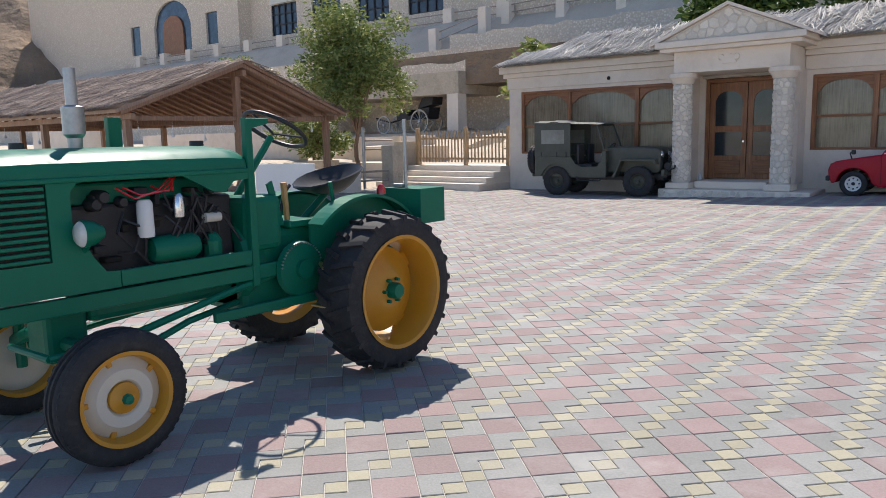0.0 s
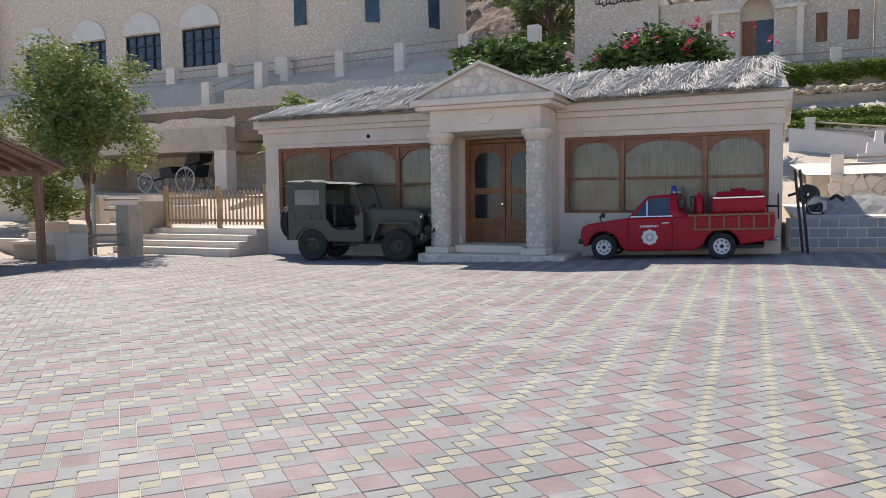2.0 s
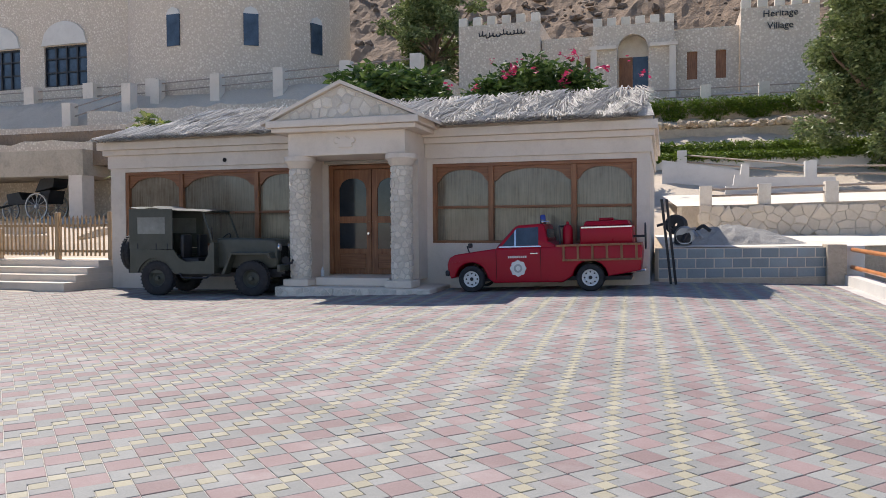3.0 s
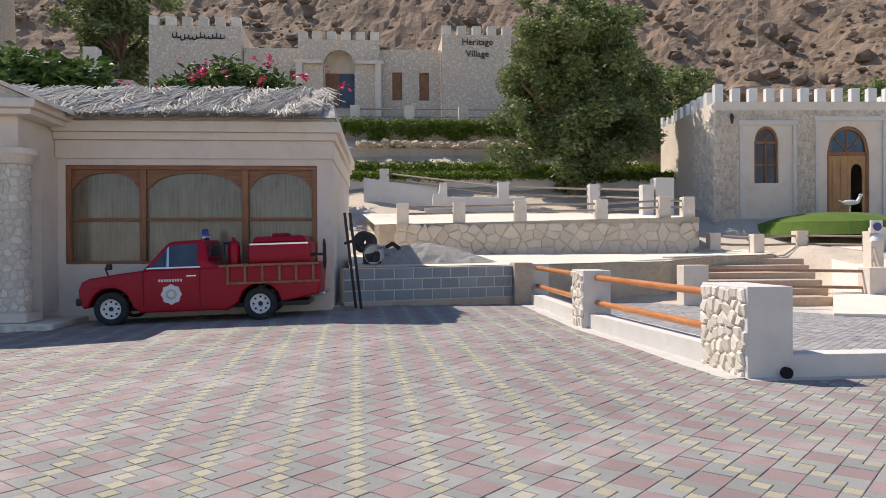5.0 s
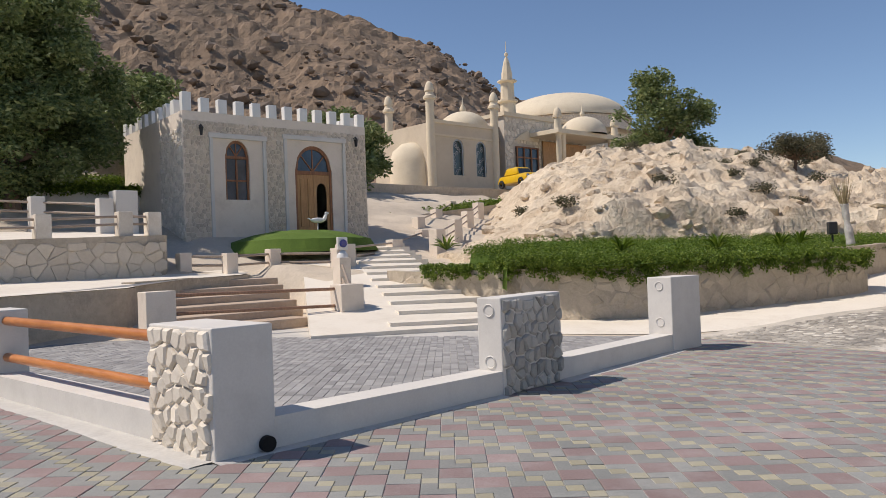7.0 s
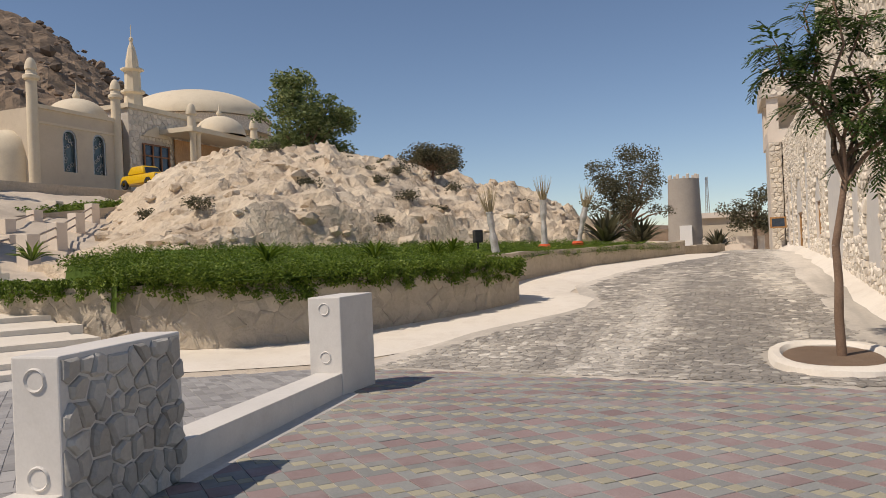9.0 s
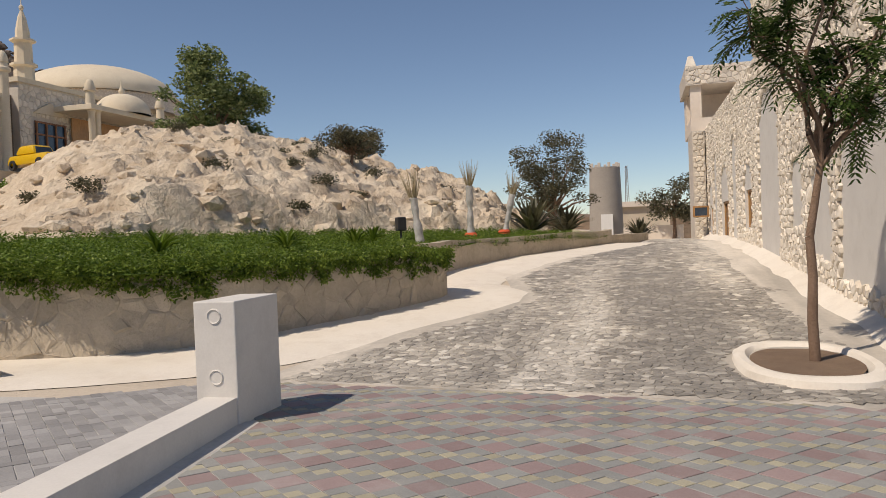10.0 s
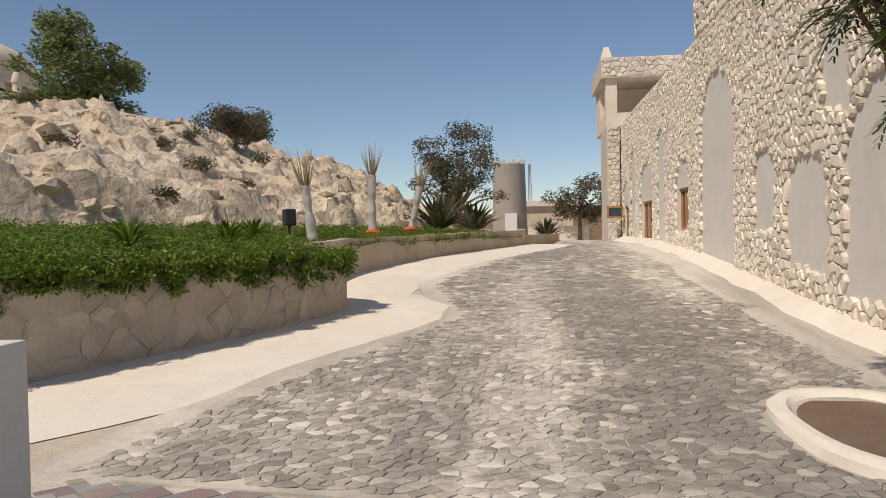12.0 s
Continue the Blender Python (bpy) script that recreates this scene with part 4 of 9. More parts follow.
part("wall", wall_along(bmesh.new(), spline([(37.6, 12.2), (41, 11.2), (44.5, 10.4)]), lambda x, y: 0.2, lambda x, y: 1.25, 0.3, 0.04), M_WALLST, bank)

# rough stones of the wall's face, set along its curve
LENS = [0.0]
for p, q in zip(FRONT, FRONT[1:]):
    LENS.append(LENS[-1] + math.dist(p, q))


def on_front(u, v, o):
    k = max(i for i in range(len(LENS) - 1) if LENS[i] <= u + 1e-9 or i == 0)
    p, q = Vector(FRONT[k]), Vector(FRONT[k + 1])
    d = (q - p).normalized()
    w = p + d * (u - LENS[k]) + Vector((d.y, -d.x)) * -o * SIDE
    return (w.x, w.y, v)


SIDE = -1
M_FRONTST = surface("rendered_bank_stone", (0.44, 0.37, 0.28), (0.62, 0.53, 0.42), 1.0, 16, 0.95, 0.7, 0.03, (0.36, 0.3, 0.23), 0.6, 0.14)

stone_facing(bank.children[0], on_front, 0.2, LENS[-1] - 0.3, -0.1, 1.02, 0.38, 0.26, 0.003, 0.007, M_FRONTST, 55, "stone", 200, (8.5, 0.6))


def ribbon(name, line, material, width, height, zfun, label, category, out=1):
    """A strip of ground that follows a line, with a soft edge."""
    vs, fs = [], []
    n = len(line)
    for i, (x, y) in enumerate(line):
        a, b = Vector(line[max(0, i - 1)]), Vector(line[min(n - 1, i + 1)])
        d = (b - a).normalized()
        nn = Vector((d.y, -d.x)) * out
        for k in range(6):
            w = width * k / 5 * (1 + 0.12 * noise.noise(Vector((x * 0.6, y * 0.6, 3)))) - 0.15
            px, py = x + nn.x * w, y + nn.y * w
            vs.append((px, py, zfun(px, py) + height * (1 - (k / 5) ** 4) - (0.05 if k == 5 else 0)))
    for i in range(n - 1):
        for k in range(5):
            a = i * 6 + k
            fs.append((a, a + 1, a + 7, a + 6))
    ob = new(name, mesh_of(name, vs, fs, material))
    ob.data.shade_smooth()
    return tagged(ob, label, category, kind="structure")


ribbon("sand_strip", FRONT[10:], M_SAND, 2.1, 0.05, lambda x, y: yard(x, y) - 0.01, "pale cement-sand strip along the foot of the planter wall", "path", 1)
ribbon("sand_strip", BACK, M_SAND, 2.2, 0.05, lambda x, y: yard(x, y) - 0.01, "pale cement-sand strip along the foot of the planter wall", "path", 1)

SKIRT = "spilled grey cement smeared over the setts beside the low wall"
ribbon("cement_smear", spline([(5.02, 13.46), (4.72, 16.2), (4.5, 18.4), (4.45, 22.4)], 0.25), M_SMEAR, 0.42, 0.008, yard, SKIRT, "smear", -1)
ribbon("cement_smear", spline([(5.0, 13.46), (6.6, 13.57), (8.2, 13.68)], 0.2), M_SMEAR, 0.32, 0.008, yard, SKIRT, "smear", 1)
ribbon("sand_strip", spline([(14.2, 8.0), (17, 7.95), (20, 7.95), (25, 8.0), (31, 8.0), (38, 8.05)], 0.4), M_ROADBED, 1.0, 0.015, lambda x, y: yard(x, y) - 0.005, "pale mortar washed over the road along the stone house", "path", -1)
ribbon("cement_smear", spline([(9.3, 13.86), (11.0, 14.1), (12.6, 14.3)], 0.2), M_SMEAR, 0.36, 0.008, yard, SKIRT, "smear", 1)

# the planted surface: soil sheet, then leaves
vs, fs = [], []
NXB, NYB = 70, 30
BEDX = [15.5 + 22.6 * (i / NXB) ** 1.2 for i in range(NXB + 1)]


def bed_front(x):
    best = [p[1] for p in FRONT[:-4] + BACK if abs(p[0] - x) < 0.7]
    return (min(best) if best else 12.0) + 0.2


def bed_z(x, y):
    d = y - bed_front(x)
    return 1.16 + 0.075 * d + 0.12 * noise.noise(Vector((x * 0.7, y * 0.7, 1))) + (0.1 if x > 22.5 else 0)


def bed_depth(x):
    return lerp_table(x, [(15.3, 0.5), (16.2, 4.5), (17, 6.0), (20, 8.5), (23, 7.5), (28, 6), (36, 5), (40, 3)])


for x in BEDX:
    for j in range(NYB + 1):
        y = bed_front(x) - 0.1 + (bed_depth(x)) * j / NYB
        vs.append((x, y, bed_z(x, y) - 0.03 - (0.6 if j == NYB else 0)))
for i in range(NXB):
    for j in range(NYB):
        a = i * (NYB + 1) + j
        fs.append((a, a + NYB + 1, a + NYB + 2, a + 1))
bedob = tagged(new("hedge_bank", mesh_of("hedge_bank", vs, fs, M_GRASS)), "bank of dense bright green ground cover behind the wall", "ground cover", kind="structure")
rng = random.Random(8)
cs, rs = [], []
for _ in range(3600):
    x = 15.55 + 20.6 * rng.random() ** 1.5
    y = bed_front(x) + rng.random() ** 1.6 * bed_depth(x)
    cs.append((x, y, bed_z(x, y) + 0.02))
    rs.append(rng.uniform(0.12, 0.24))
v1, f1 = leaf_cloud(cs, rs, 120000, 0.025, 21, -0.1)
# trailing fringe over the wall's edge
cs, rs = [], []
for i, (x, y) in enumerate(FRONT[4:-4]):
    for _ in range(26):
        k = rng.random() ** 2 * (0.28 + 0.3 * max(0, noise.noise(Vector((x * 1.1, y * 1.1, 5)))))
        cs.append((x + rng.uniform(-0.25, 0.25), y + rng.uniform(-0.2, 0.12), 1.2 - k))
        rs.append(rng.uniform(0.07, 0.16))
v2, f2 = leaf_cloud(cs, rs, 34000, 0.03, 22, 0.8)
cloud_object("hedge_leaves", np.vstack([v1, v2]), np.vstack([f1, f2 + len(v1)]), M_HEDGE, bedob, "stuff")


def rosette(x, y, z, r, n, seed, material, name, label):
    """A spiky rosette of pointed leaves."""
    rg = random.Random(seed)
    bm = bmesh.new()
    for i in range(n):
        a, el = rg.uniform(0, 6.28), rg.uniform(0.25, 1.25)
        d = Vector((math.cos(a) * math.cos(el), math.sin(a) * math.cos(el), math.sin(el)))
        s = Vector((-math.sin(a), math.cos(a), 0)) * 0.03 * r / 0.5
        mid = d * r * 0.5 + Vector((0, 0, 0.04))
        tip = d * r - Vector((0, 0, 0.12 * r))
        v = [bm.verts.new(q) for q in (-s * 0.7, s * 0.7, mid + s, mid - s, tip, mid - Vector((0, 0, 0.02)))]
        bm.faces.new((v[0], v[1], v[2], v[5]))
        bm.faces.new((v[0], v[5], v[3]))
        bm.faces.new((v[3], v[5], v[4]))
        bm.faces.new((v[5], v[2], v[4]))
    return tagged(part(name, bm, material, m=pose(x, y, z)), label, "plant")


for i, (x, y) in enumerate(((17.6, 18.6), (19.9, 17.4), (22.2, 16.9), (24.2, 17.2), (16.5, 23.4))):
    tagged(rosette(x, y, bed_z(x, y) + 0.05, 0.55, 34, i, M_HEDGE, "agave", "spiky green agave growing in the ground cover"), group="agaves in the bank")

# wrapped young palms
for i, (x, y, h, lean) in enumerate(((26, 16.5, 1.35, -0.12), (30, 16.0, 1.75, 0.0), (33, 15.45, 1.5, 0.22))):
    z = bed_z(x, y) - 0.05
    p = holder("wrapped_palm", pose(x, y, z), label="young transplanted palm with plastic-wrapped trunk and tied dry fronds", category="palm", group="wrapped palms")
    bm = bmesh.new()
    prof = [(0.0, 0.0), (0.12, 0.0)] + [(0.105 + 0.018 * math.sin(7 * q + i) + 0.012 * math.sin(19 * q), 0.06 + q * (h - 0.1)) for q in [k / 22 for k in range(23)]] + [(0.08, h), (0, h)]
    lathe(bm, prof, 14)
    for v in bm.verts:
        v.co.y -= lean * v.co.z
        v.co.x += 0.03 * noise.noise(v.co * 9)
    part("trunk", bm, M_WRAP, p, "plastic-wrapped trunk", smooth=True)
    rg = random.Random(i)
    bm = bmesh.new()
    for _ in range(46):
        a, sp = rg.uniform(0, 6.28), rg.uniform(0, 0.3)
        b0 = Vector((0.06 * math.cos(a), -lean * h + 0.06 * math.sin(a), h - 0.1))
        tip = b0 + Vector((sp * math.cos(a), -lean * 0.6 + sp * math.sin(a), rg.uniform(0.5, 0.95)))
        tube(bm, b0, tip, 0.012, 0.003, 4, False)
    part("tied_fronds", bm, M_FROND, p, "dry tied fronds")
    if i:
        bm = lathe(bmesh.new(), [(0.16, 0.0), (0.23, 0.05), (0.19, 0.12), (0.22, 0.18), (0.16, 0.26)], 12)
        part("cloth", bm, M_ORANGECLOTH, p, "orange cloth")
tagged(part("flood_lamp", box(bmesh.new(), -0.2, -0.12, 0, 0.2, 0.12, 0.38, 0.03), M_BLACK, m=pose(26.5, 17.2, bed_z(26.5, 17.2) + 0.3, 0, 0, 30)), "small black flood lamp box on the rocks", "lamp")
tagged(part("lamp_stake", tube(bmesh.new(), (0, 0, -0.4), (0, 0, 0.02), 0.03), M_BLACK, m=pose(26.5, 17.2, bed_z(26.5, 17.2) + 0.3)), "black steel stake under the flood lamp", "stake")

# ---- limestone outcrop ----
vs, fs = [], []
RX, RY = 260, 170


# the outcrop rises evenly from the planted bank to a crest that falls away to the east
CREST = [(36, 0.03), (40, 0.06), (46.8, 0.105), (54, 0.142), (61, 0.142), (66.4, 0.117), (71, 0.096), (77, 0.078), (79, 0.058), (82, 0.026), (86, 0.005), (100, 0.0)]
FOOT = [(40, 17.5), (48, 18.7), (57, 21.5), (65.5, 24.2), (79, 30.5), (85, 36), (100, 40)]


def rock_z(x, y):
    d = y - (bed_front(min(x, 38)) + bed_depth(min(x, 38)) - 1.2)
    bearing, r = math.degrees(math.atan2(x - 6, y - 10.6)), math.hypot(x - 6, y - 10.6)
    foot = lerp_table(bearing, FOOT)
    t = max(0.0, (r - foot) / (42 - foot))
    crest = max(0.0, 42 * lerp_table(bearing, CREST) - 0.3)
    h = crest * (0.22 * smooth(0, 0.1, t) + 0.78 * t) if t < 1 else crest - 0.06 * (r - 42)
    edge = 14.5 + max(0, y - 22) * 0.8
    west = smooth(edge, edge + 11, x) * smooth(18.6, 22.5, x)
    f = noise.fractal(Vector((x * 0.5, y * 0.5, 0.0)), 0.7, 2.1, 6)
    fine = noise.fractal(Vector((x * 1.7, y * 1.7, 3.0)), 0.8, 2.2, 4)
    bed_h = h + 0.35 * f
    q = bed_h / 0.4 - math.floor(bed_h / 0.4)
    strata = (math.floor(bed_h / 0.4) + smooth(0.7, 0.9, q)) * 0.4
    rise = smooth(-0.4, 1.2, d)
    block = noise.cell(Vector((x * 0.8 + 0.5 * f, y * 1.3 + 0.5 * f, math.floor(h * 2.5)))) * 0.14 + noise.cell(Vector((x * 2.1 + f, y * 2.9 - f, 9))) * 0.06
    return max(0.0, (0.35 * bed_h + 0.65 * strata + 0.08 * f + 0.07 * fine + block)) * west * rise, west


for i in range(RX + 1):
    x = 18.5 + 48 * (i / RX) ** 1.25
    for j in range(RY + 1):
        y0 = bed_front(min(x, 38)) + bed_depth(min(x, 38)) - 1.6
        y = y0 + 36 * (j / RY) ** 1.4
        h, west = rock_z(x, y)
        base = ground_z(x, y)
        vs.append((x + 0.15 * noise.noise(Vector((x, y, 7))), y, max(bed_z(min(x, 37), min(y, 24)) - 0.3, 0.8) + h if west > 0.02 else base - 0.6))
for i in range(RX):
    for j in range(RY):
        a = i * (RY + 1) + j
        fs.append((a, a + RY + 1, a + RY + 2, a + 1))
outcrop = tagged(new("rock_outcrop", mesh_of("rock_outcrop", vs, fs, M_ROCK)), "pale layered limestone outcrop with weathered ledges", "rock", kind="structure")
outcrop.data.shade_smooth()
outcrop.data.set_sharp_from_angle(angle=radians(38))


def on_outcrop(rg):
    i, j = rg.randrange(1, RX), rg.randrange(1, RY - 40)
    p = vs[i * (RY + 1) + j]
    return None if rock_z(p[0], p[1])[1] < 0.4 else (p[0], p[1], p[2] - 0.02)


bv, bf = boulders_data(1500, on_outcrop, lambda r: 0.06 + 0.42 * r.random() ** 4, 14)
tagged(new("loose_rocks", mesh_of("loose_rocks", bv, bf, M_ROCK)), "broken limestone blocks lying on the outcrop", "rocks", kind="stuff")
rg = random.Random(31)
rock_pts = vs


def rock_top(x, y):
    best = min(rock_pts, key=lambda p: (p[0] - x) ** 2 + (p[1] - y) ** 2)
    return best[2]


for k in range(26):
    x = 24 + 30 * rg.random()
    y = bed_front(min(x, 38)) + bed_depth(min(x, 38)) + rg.uniform(0.5, 16)
    if rock_z(x, y)[1] < 0.5:
        continue
    z = rock_top(x, y)
    v, f = leaf_cloud([(x + rg.uniform(-0.3, 0.3), y + rg.uniform(-0.3, 0.3), z + 0.12) for _ in range(6)], [0.22 + 0.2 * rg.random()] * 6, 500, 0.045, k, 0)
    tagged(cloud_object("scrub_bush", v, f, M_SCRUB), "low grey-green scrub growing on the limestone", "bush", "scrub on the outcrop")

# trees beyond the outcrop
tree("rock_tree", (50.5, 37, rock_top(50.5, 37) - 0.3), (50.5, 37, 8.0), (50.5, 37, 10.3), (3.4, 3.2, 3.6), 0.22, 60, 15000, 0.13, M_LEAFD, 41, "dense dark green tree rising behind the limestone outcrop", 0.24)
tree("umbrella_acacia", (41, 24.2, rock_top(41, 24.2) - 0.2), (41.2, 24.2, 5.6), (41, 24.2, 6.3), (2.3, 1.8, 0.6), 0.1, 30, 5000, 0.06, M_SCRUB, 42, "low flat-topped acacia on the outcrop", 0.24, inner=0.1)
tree("umbrella_acacia", (52, 27.5, rock_top(52, 27.5) - 0.2), (52, 27.5, 6.6), (52, 27.5, 7.3), (2.4, 2, 0.7), 0.1, 26, 3500, 0.07, M_SCRUB, 43, "low flat-topped acacia on the outcrop", 0.24, inner=0.1)
tree("acacia", (45.5, 15.0, 0.6), (45.3, 15.0, 2.4), (45.2, 15, 4.3), (2.7, 2.4, 2.2), 0.16, 50, 12000, 0.06, M_SCRUB, 44, "wide feathery grey-green acacia beside the road", 0.22)
tree("acacia", (58, 8.6, 0.4), (58, 8.6, 2.2), (58, 8.6, 3.2), (2.2, 2, 1.5), 0.14, 36, 5000, 0.08, M_SCRUB, 45, "bushy acacia beyond the end of the stone house", 0.25)
for i, (x, y, z, s) in enumerate(((38.5, 15.2, 1.5, 1.9), (41.0, 14.0, 1.4, 1.6), (51.5, 10.8, 0.9, 1.5))):
    rosette(x, y, z, s, 60, 60 + i, M_SCRUB, "date_palm", "stemless grey-green date palm with arching fronds")

# round tower and low house at the road's end
tw = holder("round_tower", label="round grey-plastered watchtower with a louvred door", category="tower")
part("wall", lathe(bmesh.new(), [(1.2, 0.0), (1.05, 5.2), (0.9, 5.2), (0.9, 4.7), (0, 4.7)], 36, at=(61, 13.0, 0.6)), surface("grey_tower_plaster", (0.3, 0.27, 0.24), (0.42, 0.38, 0.33), 0.8, 10, 0.95, 0.4, 0.02), tw, smooth=True)
for k in range(9):
    a = 2 * math.pi * k / 9
    part("merlon", mkbox(61 + 0.97 * math.cos(a) - 0.1, 13.0 + 0.97 * math.sin(a) - 0.1, 5.75, 61 + 0.97 * math.cos(a) + 0.1, 13.0 + 0.97 * math.sin(a) + 0.1, 6.1, 0.03), M_MORTAR, tw)
part("door", mkbox(59.6, 12.5, 0.5, 59.95, 13.3, 2.5), M_WPAINT, tw, "white louvred door")
lh = holder("flat_roofed_house", label="small cream flat-roofed house with a roof mast", category="house")
part("wall", mkbox(66, 8.5, -0.2, 72, 13, 3.1), M_MOSQUE, lh)
part("parapet", mkbox(65.7, 8.2, 3.1, 72.3, 13.3, 3.5), M_PLASTER, lh)
part("gate_wall", mkbox(58, 8.0, 0, 58.3, 11.8, 1.6), M_PLASTER, lh)
bm = bmesh.new()
for dx, dy in ((0.15, 0), (-0.1, 0.15), (-0.1, -0.15)):
    tube(bm, (68 + dx, 11.6 + dy, 3.4), (68 + dx * 0.4, 11.6 + dy * 0.4, 6.4), 0.025)
for k in range(9):
    z = 3.7 + k * 0.3
    tube(bm, (68.13, 11.6, z), (67.92, 11.73, z + 0.15), 0.015)
    tube(bm, (67.92, 11.73, z + 0.15), (67.92, 11.47, z + 0.3), 0.015)
part("roof_mast", bm, M_STEEL, lh, "thin lattice mast")

# ---- the long rubble-stone house on the road ----
HY = 7.62
HOUSE = Matrix.Translation((3.3, 0, 0.05)) @ Matrix.Diagonal((0.84, 1.0, 0.89, 1.0))
house = holder("stone_house", HOUSE, label="long two-storey house faced with pale rubble stone and plastered blind arches", category="house")
W_OPEN = [(32.2, 33.75, 1.5, 2.78, 0), (39.1, 41.6, 0.95, 2.62, 0), (46.0, 47.6, 0.95, 2.6, 0)]
bm = bmesh.new()
panel(bm, 15.0, 50.0, -0.4, 6.6, HY - 0.4, HY, W_OPEN)
part("wall", bm, M_WHITE, house)
part("wall", mkbox(15.0, HY - 0.4, 6.605, 30.9, HY, 11.0), M_WHITE, house)
part("wall", mkbox(15.0, HY - 8, -0.4, 15.4, HY - 0.405, 11.0), M_WHITE, house)
part("wall", mkbox(49.6, HY - 8, -0.4, 50.0, HY - 0.405, 6.6), M_WHITE, house)
part("wall", mkbox(15.0, HY - 8.4, -0.4, 50.0, HY - 8.005, 6.6), M_WHITE, house)
part("roof_slab", mkbox(15.4, HY - 8, 6.3, 49.6, HY - 0.41, 6.59), M_PLASTER, house)
part("roof_slab", mkbox(15.41, HY - 8, 10.6, 30.9, HY - 0.41, 10.9), M_PLASTER, house)
part("wall", mkbox(30.5, HY - 8, 6.605, 30.9, HY - 0.41, 10.6), M_WHITE, house)
NICHES = [(16.8, 20.35, 0.5, 2.6, 1.1), (21.05, 23.1, 0.88, 2.05, 0.8), (23.85, 25.2, 1.52, 2.6, 0.55), (26.75, 30.3, -0.5, 4.0, 1.5), (31.9, 34.0, 1.4, 2.85, 0.85), (36.0, 37.6, -0.5, 4.2, 0.8), (38.7, 42.0, 0.75, 3.2, 0.95), (43.4, 45.0, -0.5, 4.2, 0.9), (45.7, 47.9, 0.75, 3.0, 0.8), (20.2, 21.3, 3.35, 4.4, 0.5)]


def open_wall(u, v):
    for l, r, s, t, rise in NICHES:
        if l < u < r and s < v < t + arch_rise(2 * (u - l) / (r - l) - 1, rise):
            return False
    return True


facing = part("facing_bed", mkbox(15.01, HY + 0.001, 6.62, 30.88, HY + 0.004, 6.64), M_MORTAR, house)
stone_facing(facing, lambda u, v, o: (u, HY + 0.02 + o, v), 15.2, 50.0, 0.0, 6.75, 0.2, 0.165, 0.009, 0.05, M_STONE, 77, singles=300, near=(22.5, 1.8), keep=open_wall)
stone_facing(facing, lambda u, v, o: (u, HY + 0.02 + o, v), 15.2, 30.9, 6.76, 11.0, 0.3, 0.24, 0.014, 0.055, M_STONE, 78)
# the corner bay with its open loggia
bay = holder("corner_bay", HOUSE, label="projecting rubble-stone corner bay with an open loggia on its upper floor", category="bay")
bm = bmesh.new()
for a, b in ((2.0, 2.5), (5.0, 5.5), (7.8, 8.3)):
    box(bm, 48.605, a, 7.302, 49.095, b, 8.997)
box(bm, 48.6, 2.0, 6.6, 49.1, 8.3, 7.3)
part("wall", bm, M_PLASTER, bay)
part("wall", mkbox(49.105, 2.0, 6.6, 54, 8.3, 7.3), M_PLASTER, bay)
part("wall", mkbox(52, 2.0, 7.305, 54, 8.3, 8.995), M_PLASTER, bay)
part("parapet", mkbox(48.4, 1.9, 9.0, 54.2, 8.5, 10.0), M_MORTAR, bay)
part("wall", mkbox(48.3, HY + 0.12, -0.2, 51.5, 8.3, 6.595), M_MORTAR, bay)
stone_facing(bay.children[-2], lambda u, v, o: (48.4 - o, u, v), 1.9, 8.5, 9.02, 10.0, 0.3, 0.25, 0.02, 0.05, M_STONE, 79)
stone_facing(bay.children[-2], lambda u, v, o: (48.3 - o, u, v), HY + 0.14, 8.28, 0, 6.6, 0.25, 0.22, 0.02, 0.05, M_STONE, 80)
for a, b in ((1.9, 2.4), (8.0, 8.5)):
    part("corner_horn", mkbox(48.4, a, 10.0, 48.9, b, 10.55, 0.02, 0.14, 0.14), M_STONE, bay)
for l, r, s, t, _ in W_OPEN:
    w = holder("wooden_window", HOUSE, label="brown wooden casement set in a plastered arch", category="window", group="windows of the stone house")
    for a, b, c, d in ((l, l + 0.09, s, t), (r - 0.09, r, s, t), (l + 0.09, r - 0.09, s, s + 0.08), (l + 0.09, r - 0.09, t - 0.08, t), ((l + r) / 2 - 0.05, (l + r) / 2 + 0.05, s + 0.08, t - 0.08)):
        part("frame", mkbox(a, HY - 0.16, c, b, HY - 0.06, d, 0.006), M_OAK, w)
    part("pane", mkbox(l + 0.09, HY - 0.125, s + 0.08, r - 0.09, HY - 0.115, t - 0.08), M_PANE, w)
w = holder("open_shutter", HOUSE, label="pale wooden window sash standing open from the wall", category="shutter")
for a, b, c, d in ((7.7, 8.4, 2.05, 2.13), (7.7, 8.4, 2.55, 2.63), (7.7, 7.78, 2.13, 2.55), (8.32, 8.4, 2.13, 2.55)):
    part("frame", mkbox(47.55, a, c, 47.6, b, d), M_OAK, w)
part("pane", mkbox(47.57, 7.78, 2.13, 47.58, 8.32, 2.55), M_PANE, w)
